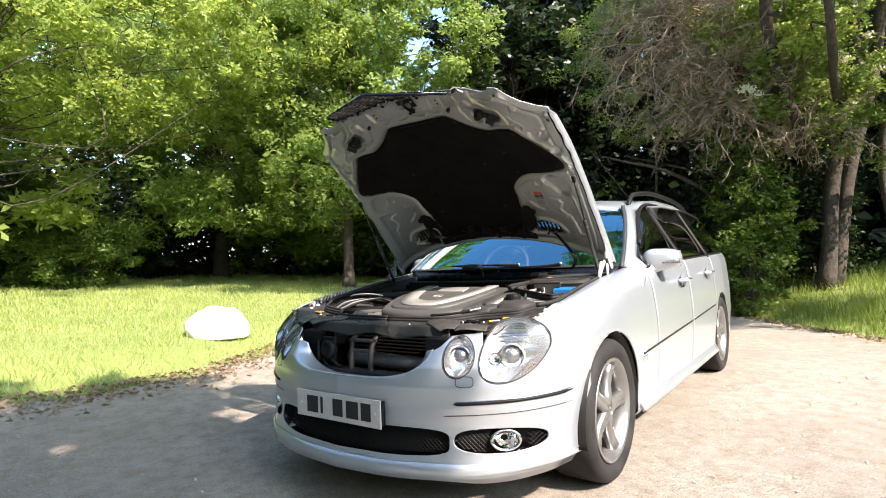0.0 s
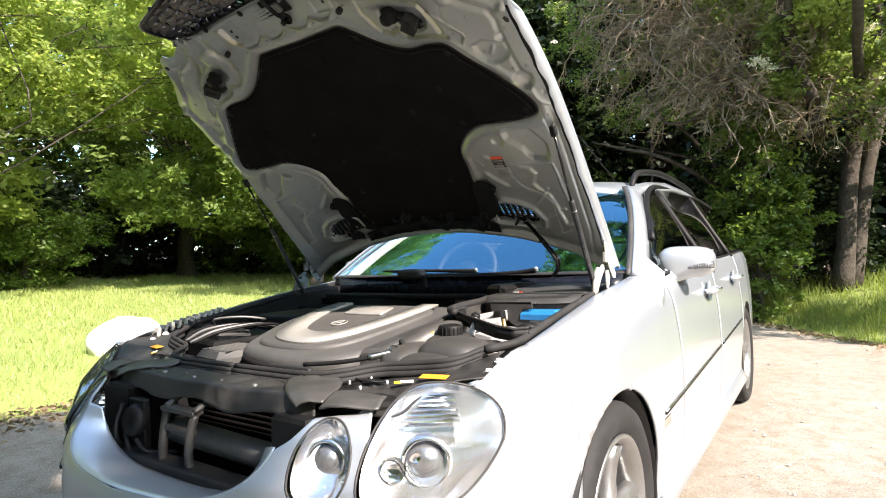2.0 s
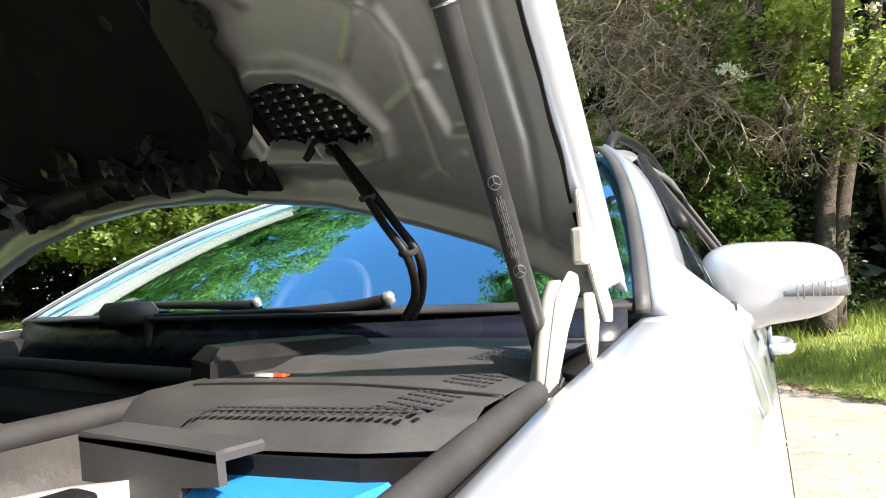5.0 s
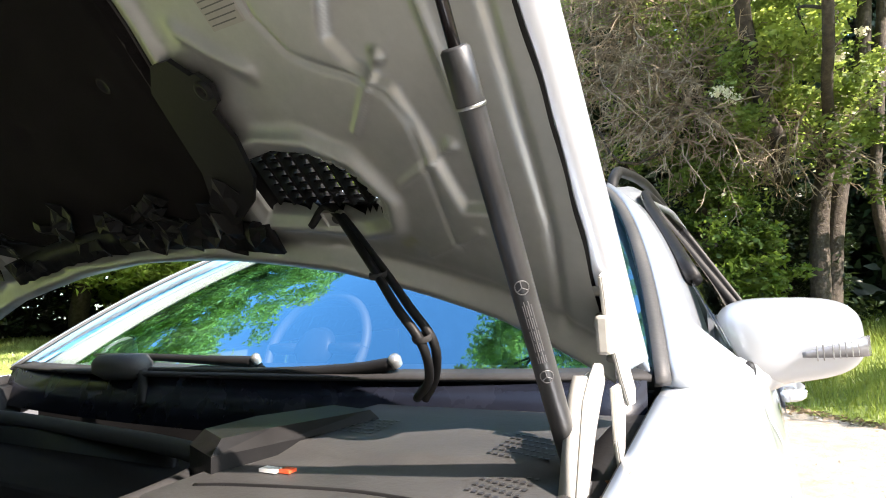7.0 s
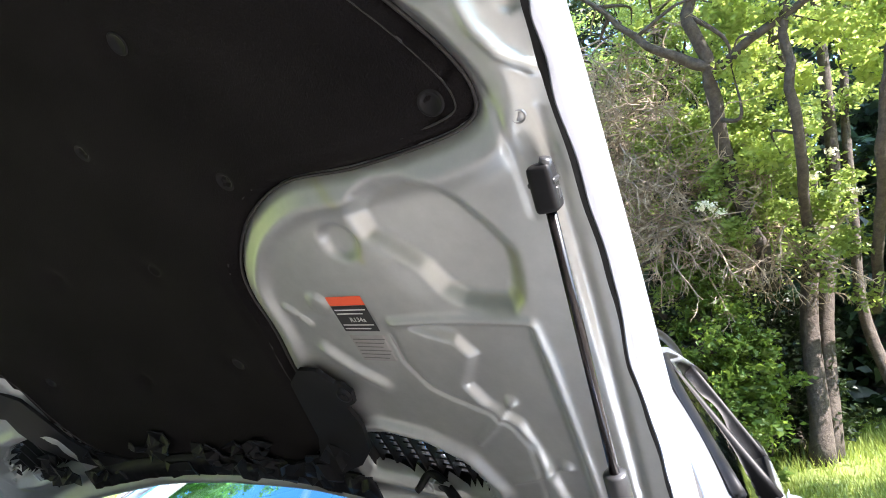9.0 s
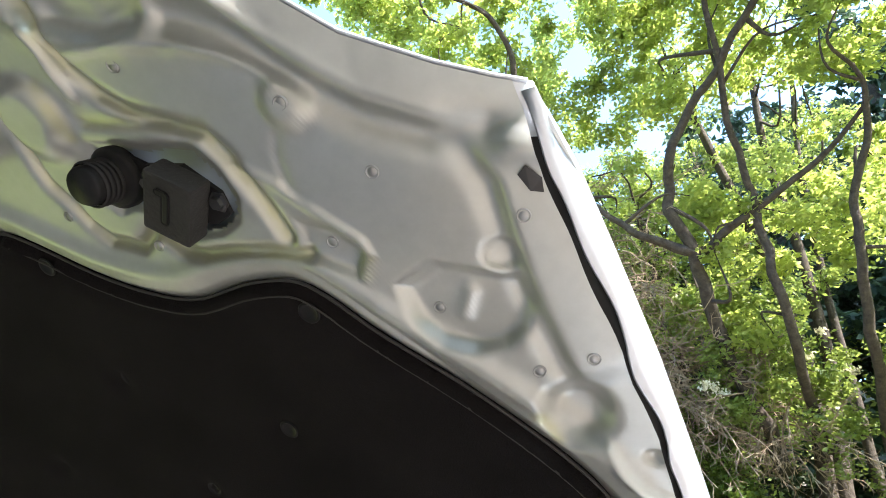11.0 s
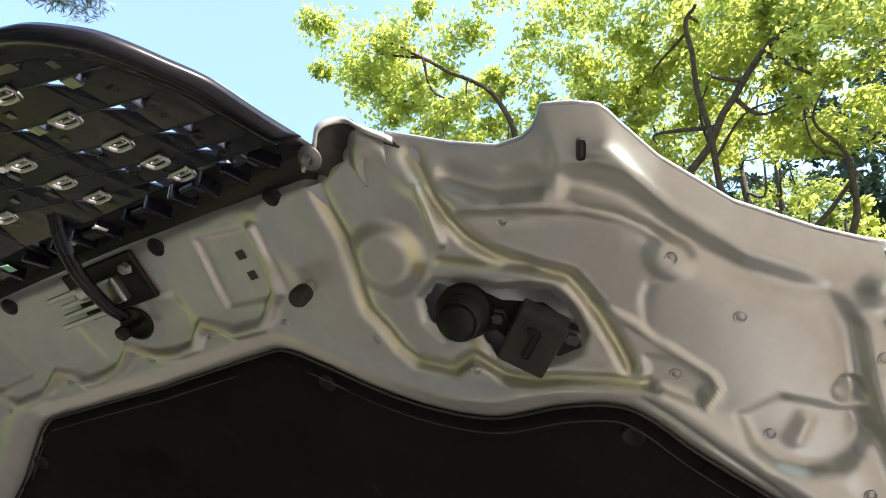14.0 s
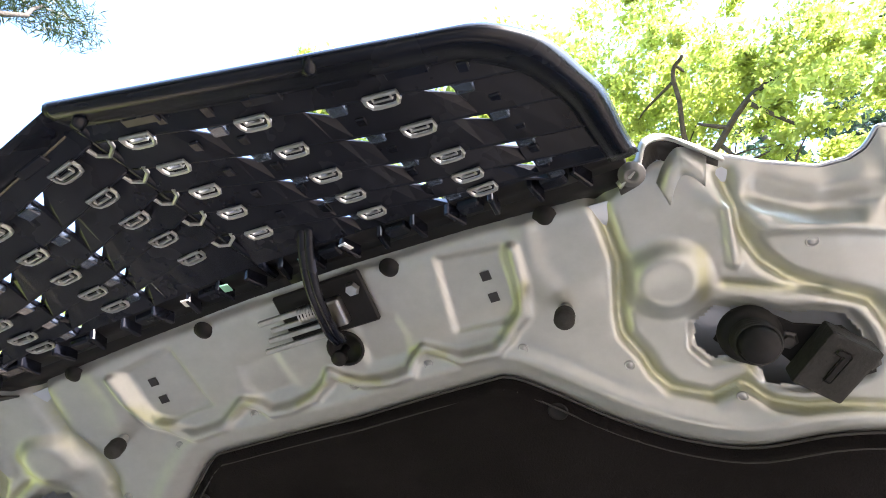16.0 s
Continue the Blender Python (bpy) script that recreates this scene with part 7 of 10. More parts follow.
        for q in (0.0, 2.1, -2.1):
            v, f = tube_arrays([o + side * 0.0093, o + side * 0.0092 + d * 0.0048 * math.cos(q) + ct * 0.0042 * math.sin(q)], 0.0004, 4)
            mesh_object("print_bar", v, f, M_PRINT, strut)
    for j in (-2, -1, 0, 1, 2):
        o = bottom + d * 0.130 + side * 0.0091 * math.cos(j * 0.17) + ct * 0.0091 * math.sin(j * 0.17)
        for k in range(5):
            v, f = tube_arrays([o + d * (0.0098 * k), o + d * (0.0105 * k + 0.0060 + 0.0030 * ((j + k) % 2))], 0.00035, 4)
            mesh_object("print_bar", v, f, M_PRINT, strut)

# ---- engine bay ----
def prism(name, outline, z0, z1, material, parent, label="", bevel=0.006, tilt=None, smooth=False):
    """A slab with the given outline (x, y) between two heights, with softened upper edges."""
    bm = bmesh.new()
    lo = [bm.verts.new((x, y, z0)) for x, y in outline]
    c = Vector((sum(p[0] for p in outline) / len(outline), sum(p[1] for p in outline) / len(outline), 0))
    rings = [lo]
    for k in range(7 if smooth else 2):
        a = k / (6 if smooth else 1) * math.pi / 2
        ring = []
        for x, y in outline:
            d = (c - Vector((x, y, 0))).normalized() * bevel * (1 - math.cos(a))
            ring.append(bm.verts.new((x + d.x, y + d.y, z1 - bevel * (1 - math.sin(a)))))
        rings.append(ring)
    if smooth:
        # an inner ring keeps the top flat
        rings.append([bm.verts.new(v.co + (c - Vector((v.co.x, v.co.y, 0))) * 0.06) for v in rings[-1]])
        for v in rings[-1]:
            v.co.z = z1 + 0.0005
    n = len(lo)
    for a, b in zip(rings[:-1], rings[1:]):
        for k in range(n):
            bm.faces.new((a[k], a[(k + 1) % n], b[(k + 1) % n], b[k]))
    bm.faces.new(rings[-1])
    bmesh.ops.recalc_face_normals(bm, faces=bm.faces[:])
    if tilt:
        for v in bm.verts:
            v.co.z += tilt[0] * (v.co.y - tilt[1])
    return part(name, bm, material, parent, label, smooth)


def rounded(pts, times=2):
    """An outline with its corners cut until it is smooth."""
    for _ in range(times):
        pts = [q for a, b in zip(pts, pts[1:] + pts[:1]) for q in ((a[0] * 0.78 + b[0] * 0.22, a[1] * 0.78 + b[1] * 0.22), (a[0] * 0.22 + b[0] * 0.78, a[1] * 0.22 + b[1] * 0.78))]
    return pts


def lumpy(name, rows, lump, scale, material, parent, label, seed=0.0):
    """A thick moulded sheet through rows of points, with uneven lumps and creases."""
    P = np.array(rows, float)
    flat = P.reshape(-1, 3)
    for p in flat:
        q = Vector((p[0] * scale + seed, p[1] * scale, 0.0))
        p[2] += lump * (noise.noise(q) + 0.6 * abs(noise.noise(q * 2.3)) + 0.25 * noise.noise(q * 5.0))
    ob = mesh_object(name, flat, grid_faces(P.shape[0], P.shape[1]).tolist(), material, parent, label, True)
    m = ob.modifiers.new("thick", "SOLIDIFY")
    m.thickness, m.offset = 0.004, 0
    return ob


def between(line_a, line_b, n, m, dip=0.0):
    """Rows of points that lead from one line to another."""
    a, b = spline(line_a, m), spline(line_b, m)
    return [a + (b - a) * t + np.array([0, 0, -dip * math.sin(math.pi * t)]) for t in np.linspace(0, 1, n)]


def pipe(name, pts, r, material, parent, label="", n=30, seg=10):
    v, f = tube_arrays(spline(pts, n), r, seg)
    return mesh_object(name, v, f, material, parent, label, True)


# walls of the bay
for sg in (1, -1):
    yy = np.linspace(0.42, 1.44, 24)
    a_ = np.stack([sg * (0.752 + 0 * yy), yy, fender_top(yy) - 0.002], -1)
    b_ = np.stack([sg * (0.741 + 0 * yy), yy, fender_top(yy) - 0.022], -1)
    strip_mesh("wing_flange", a_, b_, M_RUBBER, car, "black rubber lip along the wing edge", 0.004)
    c_ = np.stack([sg * (0.695 + 0 * yy), yy, fender_top(yy) - 0.024], -1)
    strip_mesh("wing_gutter", b_, c_, M_PLASTIC, car, "black wing gutter", 0.004)
    d_ = np.stack([sg * (0.66 + 0 * yy), yy, 0 * yy + 0.35], -1)
    strip_mesh("inner_wing", c_, d_, M_PLASTIC, car, "dark inner wing", 0.006)
    # rubber seal along the gutter
    sy = np.linspace(0.56, 1.17, 10)
    pts = np.stack([sg * np.interp(sy, [0.56, 0.62, 1.17], [0.66, 0.712, 0.729]), sy, fender_top(sy) - 0.008], -1)
    v, f = tube_arrays(spline(pts, 40), 0.0112, 12)
    mesh_object("bay_seal", v, f, M_RUBBER, car, "black rubber seal along the wing", True)
    # bolts on the wing edge near the lamp
    for y, z in ((0.47, 0.80), (0.52, 0.815)):
        part("wing_bolt", lathe_bm([(0, 0.010), (0.008, 0.010), (0.011, 0.004), (0.014, 0.003), (0.014, 0)], Matrix.Translation((sg * 0.722, y, z)), 8), M_WHITE, car)

# ribbed pale packing strip on the far wing's edge
packing = thing("packing_strip", "pale ribbed rubber strip along the wing edge", "rubber strip")
for k in range(11):
    y_ = 0.50 + 0.027 * k
    z_ = float(fender_top(y_))
    part("strip_rib", moved(box_bm((-0.022, -0.0065, -0.020), (0.022, 0.0065, 0.014), 0.005, 2), Matrix.Translation((-0.748, y_, z_ + 0.004)) @ Matrix.Rotation(radians(-12), 4, "X")), M_CREAM, packing)
v, f = tube_arrays([(-0.742, y_, float(fender_top(y_)) - 0.006) for y_ in np.linspace(0.49, 0.79, 12)], 0.011, 8)
mesh_object("strip_core", v, f, M_RUBBER, packing, "black rubber core", True)

# front panel over the radiator and its seal
front_panel = prism("slam_panel", [(-0.60, 0.30), (-0.55, 0.265), (-0.30, 0.235), (0.0, 0.22), (0.30, 0.235), (0.55, 0.265), (0.60, 0.30), (0.66, 0.46), (0.62, 0.50), (0.45, 0.47), (0.36, 0.34), (-0.36, 0.34), (-0.45, 0.47), (-0.62, 0.50), (-0.66, 0.46)], 0.725, 0.760, M_PLASTIC, car, "dusty dark plastic slam panel", 0.008)
top_line = [(-0.36, 0.345, 0.772), (-0.30, 0.328, 0.770), (-0.15, 0.322, 0.769), (0.0, 0.320, 0.769), (0.15, 0.322, 0.769), (0.30, 0.328, 0.770), (0.36, 0.345, 0.772)]
mid_line = [(-0.42, 0.225, 0.764), (-0.30, 0.218, 0.766), (-0.15, 0.208, 0.766), (0.0, 0.202, 0.766), (0.15, 0.208, 0.766), (0.30, 0.218, 0.766), (0.42, 0.225, 0.764)]
low_line = [(-0.43, 0.205, 0.700), (-0.30, 0.200, 0.722), (-0.15, 0.186, 0.712), (0.0, 0.190, 0.728), (0.15, 0.186, 0.710), (0.30, 0.200, 0.724), (0.43, 0.205, 0.698)]
lumpy("panel_cover", between(top_line, mid_line, 14, 90) + between(mid_line, low_line, 8, 90)[1:], 0.0035, 16.0, M_DUSTY, front_panel, "dusty black plastic panel cover", 3.0)
for k, (x, y) in enumerate(((-0.30, 0.245), (-0.21, 0.232), (-0.13, 0.25), (-0.06, 0.228), (0.05, 0.238), (0.19, 0.236))):
    part("panel_clip", lathe_bm([(0, 0.004), (0.005, 0.004), (0.007, 0.002), (0.008, -0.004)], Matrix.Translation((x, y, 0.770)), 12), M_METALGREY if k % 2 else M_DUSTY, front_panel, "", True)
for sg in (1, -1):
    line = [(0.0, 0.315, 0.785), (0.16 * sg, 0.312, 0.786), (0.30 * sg, 0.315, 0.788), (0.37 * sg, 0.355, 0.793), (0.43 * sg, 0.425, 0.800), (0.52 * sg, 0.455, 0.806), (0.61 * sg, 0.485, 0.815), (0.655 * sg, 0.56, 0.832)]
    for dz, dy, r_ in ((0.004, 0.002, 0.0075), (-0.007, -0.007, 0.0070), (-0.019, -0.010, 0.0085)):
        pipe("bay_seal", [(x, y + dy, z + dz) for x, y, z in line], r_, M_RUBBER, car, "ribbed black rubber bay seal", 44)
    # moulded cover that climbs from the grille opening to the seal
    a_ = [(sg * x, y, z) for x, y, z in ((0.250, 0.318, 0.784), (0.265, 0.27, 0.776), (0.330, 0.215, 0.770), (0.395, 0.188, 0.752))]
    b_ = [(sg * x, y, z) for x, y, z in ((0.335, 0.348, 0.790), (0.385, 0.34, 0.778), (0.430, 0.285, 0.774), (0.450, 0.215, 0.762))]
    lumpy("moulded_flap", between(a_, b_, 14, 26, -0.007), 0.004, 24.0, M_TANK, front_panel, "glossy black moulded flap", 7.0)
    # shelf between the bay seal and the headlamp's rim
    rim_ = [(sg * x, y, z) for x, y, z in ((0.598, 0.250, 0.740), (0.628, 0.274, 0.748), (0.656, 0.310, 0.780), (0.708, 0.358, 0.803), (0.757, 0.400, 0.808), (0.752, 0.470, 0.812))]
    in_ = [(sg * x, y, z) for x, y, z in ((0.440, 0.235, 0.762), (0.445, 0.33, 0.768), (0.470, 0.425, 0.774), (0.560, 0.455, 0.782), (0.640, 0.500, 0.806), (0.700, 0.560, 0.832))]
    lumpy("lamp_shelf", between(rim_, in_, 22, 50, 0.010), 0.0025, 20.0, M_DUSTY, car, "dusty black shelf above the headlamp", 11.0)
    # screws, adjuster and stickers on the shelf
    for x, y, z, r_ in ((0.425, 0.400, 0.776, 0.009), (0.478, 0.398, 0.772, 0.010), (0.405, 0.345, 0.776, 0.008), (0.450, 0.334, 0.770, 0.010), (0.375, 0.375, 0.778, 0.006)):
        part("panel_screw", lathe_bm([(0, 0.005), (r_ * 0.4, 0.005), (r_ * 0.6, 0.003), (r_ * 0.7, -0.006)], Matrix.Translation((sg * x, y, z)), 14), M_METAL, front_panel, "bright screw", True)
    part("adjuster_hole", lathe_bm([(0.024, -0.012), (0.024, 0.006), (0.019, 0.008), (0.016, 0.002), (0, -0.004)], Matrix.Translation((sg * 0.452, 0.374, 0.771)), 24), M_PLASTIC, front_panel, "black adjuster cup", True)
    pipe("adjuster_wire", [(sg * 0.41, 0.37, 0.778), (sg * 0.43, 0.345, 0.785), (sg * 0.47, 0.35, 0.783), (sg * 0.49, 0.38, 0.776)], 0.003, M_PLASTIC, front_panel, "", 16, 6)
    for x, y, z, w_, h_, turn, mt, lb in ((0.603, 0.420, 0.7905, 0.034, 0.013, 12, M_ORANGE, "orange sticker"), (0.550, 0.385, 0.7815, 0.016, 0.007, 38, M_PAPER, "pale sticker"), (0.533, 0.371, 0.7805, 0.008, 0.007, 38, M_YELLOW, "yellow sticker")):
        bm = box_bm((-w_, -h_, 0.0), (w_, h_, 0.002), 0.0006, 1)
        part("sticker", moved(bm, Matrix.Translation((sg * x, y, z)) @ Matrix.Rotation(radians(sg * turn), 4, "Z") @ Matrix.Rotation(radians(8), 4, "X")), mt, front_panel, lb)
    # plastic flap over the inner headlamp
    a_ = [(sg * x, y, z) for x, y, z in ((0.450, 0.262, 0.776), (0.50, 0.275, 0.778), (0.575, 0.285, 0.772))]
    b_ = [(sg * x, y, z) for x, y, z in ((0.465, 0.190, 0.757), (0.515, 0.195, 0.764), (0.590, 0.238, 0.757))]
    lumpy("lamp_tab", between(a_, b_, 10, 18, -0.004), 0.003, 22.0, M_TANK, car, "grey plastic flap", 2.0)
    # end wall of the grille opening
    prism("grille_cheek", [(sg * 0.32, 0.180), (sg * 0.442, 0.172), (sg * 0.46, 0.24), (sg * 0.34, 0.26)], 0.56, 0.73, M_PLASTIC, car, "dark plastic cheek", 0.01)

# what shows through the empty grille
radiator = part("radiator", box_bm((-0.36, 0.40, 0.30), (0.36, 0.43, 0.74), 0.004, 1), M_FELT, car, "dark radiator core")
for k in range(24):
    part("radiator_fin", box_bm((-0.35, 0.394, 0.32 + k * 0.017), (0.35, 0.401, 0.325 + k * 0.017)), M_FELT, radiator)
part("bumper_beam", box_bm((-0.42, 0.13, 0.50), (0.42, 0.20, 0.565), 0.012, 2), M_PLASTIC, car, "dark bumper beam", True)
crash = part("catch_support", box_bm((-0.115, 0.162, 0.688), (0.035, 0.196, 0.702), 0.005, 2), M_DUSTY, car, "grey metal catch support frame")
part("support_crossbar", box_bm((-0.112, 0.160, 0.640), (0.030, 0.180, 0.655), 0.005, 2), M_DUSTY, crash)
for x, bow in ((-0.112, 0.010), (0.030, -0.012)):
    t_ = np.linspace(0, 1, 12)
    line = np.stack([x + bow * np.sin(math.pi * t_) + 0.012 * (t_ - 0.5) * (1 if x < 0 else -1), 0.18 - 0.020 * np.sin(math.pi * t_), 0.47 + 0.23 * t_], -1)
    v, f = tube_arrays(line, 0.0125, 6)
    mesh_object("support_bar", v, f, M_DUSTY, crash, "", True)
for x in (-0.104, 0.026):
    bm = box_bm((-0.010, -0.06, -0.006), (0.010, 0.055, 0.006), 0.004, 1)
    part("support_arm", moved(bm, Matrix.Translation((x + 0.008, 0.222, 0.725)) @ Matrix.Rotation(radians(24), 4, "X")), M_DUSTY, crash)
    part("support_foot", moved(box_bm((-0.011, -0.03, -0.005), (0.011, 0.03, 0.005), 0.004, 1), Matrix.Translation((x, 0.160, 0.48)) @ Matrix.Rotation(radians(40), 4, "X")), M_DUSTY, crash)
pipe("receiver_tube", [(-0.20, 0.26, 0.600), (0.0, 0.26, 0.595), (0.26, 0.26, 0.588)], 0.034, M_METALGREY, car, "dull aluminium tube", 12, 20)
horn = part("horn", lathe_bm([(0.03, -0.03), (0.042, -0.02), (0.046, 0.0), (0.040, 0.012), (0.028, 0.014), (0.022, 0.006), (0, 0.006)], Matrix.Translation((-0.27, 0.17, 0.64)) @ Matrix.Rotation(radians(80), 4, "X"), 32), M_PLASTIC, car, "black round horn", True)
part("horn_bracket", box_bm((-0.32, 0.18, 0.56), (-0.23, 0.20, 0.70), 0.004, 1), M_PLASTIC, horn)
for k, pts in enumerate((((-0.30, 0.16, 0.60), (-0.24, 0.15, 0.56), (-0.20, 0.20, 0.55)), ((-0.33, 0.17, 0.68), (-0.29, 0.13, 0.62), (-0.31, 0.16, 0.55)), ((-0.22, 0.15, 0.60), (-0.18, 0.16, 0.57), (-0.14, 0.22, 0.56)))):
    pipe("horn_wire", pts, 0.006, M_PLASTIC, horn, "", 16, 8)

# engine with its cover
engine = thing("engine", "engine under a dark grey cover with a silver horseshoe trim", "engine")
T = (0.145, 0.5)
cover_o = rounded([(-0.20, 0.475), (-0.10, 0.44), (0.05, 0.415), (0.20, 0.425), (0.285, 0.46), (0.325, 0.60), (0.335, 0.80), (0.33, 0.95), (0.30, 1.03), (0.0, 1.05), (-0.30, 1.03), (-0.345, 0.90), (-0.33, 0.75), (-0.27, 0.60)])
prism("engine_cover", cover_o, 0.748, 0.815, M_COVER, engine, "dark grey plastic engine cover", 0.026, T, True)
# black slab in place of the shade below the cover's front edge
prism("cover_gap_shade", rounded([(-0.19, 0.464), (-0.10, 0.428), (0.03, 0.404), (0.12, 0.407), (0.15, 0.45), (-0.15, 0.50)], 1), 0.735, 0.787, M_FELT, engine, "black slab standing in for shade under the front of the cover", 0.004, T)
dome_o = rounded([(-0.14, 0.49), (0.02, 0.468), (0.15, 0.485), (0.215, 0.56), (0.245, 0.75), (0.255, 0.99), (-0.255, 0.99), (-0.28, 0.80), (-0.22, 0.60)])
prism("cover_dome", dome_o, 0.80, 0.826, M_COVER, engine, "raised middle of the cover", 0.012, T, True)
# silver U: two arms that spread towards the rear, joined by a rounded base
def band(outer, inner, z, mat, name, label):
    o = spline(outer, 40)
    i = spline(inner, 40)
    zo = lambda p: np.c_[p, z + 0.145 * (p[:, 1] - 0.5)]
    ob = strip_mesh(name, zo(o), zo(i), mat, engine, label, 0.008)
    return ob


band([(-0.265, 0.985), (-0.262, 0.85), (-0.20, 0.68), (-0.11, 0.545), (0.0, 0.502), (0.10, 0.512), (0.165, 0.60), (0.205, 0.76), (0.225, 0.985)],
     [(-0.185, 0.985), (-0.185, 0.87), (-0.135, 0.74), (-0.075, 0.645), (0.005, 0.607), (0.075, 0.625), (0.11, 0.70), (0.14, 0.82), (0.155, 0.985)], 0.829, M_SILVERCOVER, "silver_trim", "silver horseshoe trim")
band([(-0.115, 0.93), (0.0, 0.94), (0.065, 0.93)], [(-0.085, 0.835), (0.0, 0.83), (0.085, 0.835)], 0.829, M_SILVERCOVER, "silver_badge_plate", "silver plate in the cover")
for c in ((0.02, 0.555, 0.838), (0.0, 0.72, 0.861)):
    v, f = tube_arrays([(c[0] + 0.028 * math.cos(a), c[1] + 0.028 * math.sin(a), c[2] + 0.145 * 0.028 * math.sin(a)) for a in np.linspace(0, 2 * math.pi, 33)], 0.0018, 6, False)
    mesh_object("badge_ring", v, f, M_SILVERCOVER if c[1] > 0.6 else M_COVER, engine, "raised round badge", True)
    for k in range(3):
        a = math.pi / 2 + k * 2 * math.pi / 3
        v, f = tube_arrays([c, (c[0] + 0.027 * math.cos(a), c[1] + 0.027 * math.sin(a), c[2] + 0.145 * 0.027 * math.sin(a))], 0.0018, 6)
        mesh_object("badge_ray", v, f, M_SILVERCOVER if c[1] > 0.6 else M_COVER, engine)
part("engine_block", box_bm((-0.30, 0.46, 0.30), (0.30, 1.10, 0.77), 0.03, 2), M_PLASTIC, engine, "dark engine block")
prism("cover_side", [(0.30, 0.50), (0.345, 0.52), (0.36, 0.70), (0.35, 0.86), (0.32, 0.86)], 0.78, 0.822, M_GREYPLASTIC, engine, "grey plastic side cover", 0.01, T)
# intake ribs on the far side and front mouth
prism("air_intake", [(-0.36, 0.42), (-0.22, 0.40), (-0.18, 0.48), (-0.24, 0.60), (-0.36, 0.58)], 0.70, 0.795, M_COVER, engine, "ribbed grey air intake", 0.02)
for k in range(8):
    part("intake_rib", box_bm((-0.34 + 0.018 * k, 0.43, 0.795), (-0.334 + 0.018 * k, 0.57, 0.799), 0.001, 1), M_COVER, engine)
# black block painted in for the shade inside the front mouth
part("cover_mouth_shade", box_bm((0.02, 0.408, 0.742), (0.19, 0.43, 0.780), 0.01, 2), M_INK, engine, "black block standing in for shade in the mouth of the cover")

# far side: pipes, box and wiring
box_far = thing("fuse_box", "dark fuse box with light alloy pipes beside the wing", "fuse box")
prism("box_body", [(-0.64, 0.56), (-0.42, 0.52), (-0.40, 0.80), (-0.64, 0.88)], 0.60, 0.80, M_PLASTIC, box_far, "black box", 0.012)
prism("box_lid", [(-0.60, 0.60), (-0.46, 0.57), (-0.45, 0.70), (-0.60, 0.74)], 0.80, 0.822, M_GREYPLASTIC, box_far, "grey lid", 0.008)
for k in range(5):
    pipe("alloy_pipe", [(-0.60 + 0.03 * k, 0.52 - 0.01 * k, 0.80), (-0.57 + 0.035 * k, 0.57, 0.835), (-0.50 + 0.03 * k, 0.66 + 0.015 * k, 0.845), (-0.44 + 0.02 * k, 0.80, 0.82)], 0.0055, M_METALGREY if k % 2 else M_PLASTIC, box_far, "bent pipe", 24, 8)
pipe("pipe_loop", [(-0.56, 0.62, 0.84), (-0.52, 0.60, 0.87), (-0.45, 0.66, 0.875), (-0.42, 0.74, 0.86), (-0.46, 0.76, 0.85)], 0.0045, M_METALGREY, box_far, "bent pipe", 30, 8)
part("battery_tray", box_bm((-0.64, 0.86, 0.55), (-0.36, 1.16, 0.86), 0.02, 2), M_PLASTIC, box_far, "black cover", True)

# coolant tank with cap, and hose with clip
tank = thing("coolant_tank", "black moulded coolant tank with a ribbed cap", "coolant tank")
for (cx, cy, cz), (rx, ry, rz) in (((0.545, 0.60, 0.795), (0.10, 0.085, 0.060)), ((0.475, 0.69, 0.800), (0.075, 0.075, 0.052)), ((0.52, 0.515, 0.780), (0.085, 0.06, 0.045)), ((0.42, 0.58, 0.785), (0.06, 0.11, 0.050)), ((0.60, 0.67, 0.79), (0.065, 0.055, 0.05))):
    bm = bmesh.new()
    bmesh.ops.create_uvsphere(bm, u_segments=28, v_segments=18, radius=1.0)
    for v_ in bm.verts:
        q = v_.co
        q.x, q.y, q.z = (math.copysign(abs(c) ** 0.72, c) for c in q)
    bmesh.ops.transform(bm, matrix=Matrix.Translation((cx, cy, cz)) @ Matrix.Diagonal((rx, ry, rz, 1)), verts=bm.verts[:])
    part("tank_body", bm, M_TANK, tank, "black blow-moulded tank", True)
cap = part("tank_cap", lathe_bm([(0.034, -0.010), (0.034, 0.019), (0.0315, 0.023), (0.024, 0.0245), (0.0225, 0.0225), (0.0, 0.0225)], Matrix.Translation((0.478, 0.682, 0.852)), 36), M_PLASTIC, tank, "ribbed black screw cap", True)
for k in range(18):
    a = 2 * math.pi * k / 18
    part("cap_rib", moved(box_bm((0.0325, -0.0022, -0.008), (0.0362, 0.0022, 0.0175), 0.001, 1), Matrix.Translation((0.478, 0.682, 0.852)) @ Matrix.Rotation(a, 4, "Z")), M_PLASTIC, cap)
part("yellow_tag", box_bm((0.415, 0.66, 0.852), (0.430, 0.685, 0.856), 0.001, 1), M_YELLOW, tank, "small yellow mark")
pipe("bonnet_cable", [(0.20, 0.385, 0.795), (0.30, 0.425, 0.802), (0.385, 0.485, 0.815), (0.42, 0.52, 0.825)], 0.006, M_PLASTIC, tank, "dark cable", 20, 8)
pipe("cable_end", [(0.36, 0.465, 0.811), (0.405, 0.505, 0.821)], 0.009, M_METAL, tank, "bright cable ferrule", 8, 10)
part("cable_ring", lathe_bm([(0.016, -0.004), (0.018, 0.0), (0.016, 0.004)], Matrix.Translation((0.412, 0.512, 0.824)) @ Matrix.Rotation(radians(60), 4, "Y"), 20), M_METAL, tank, "", True)
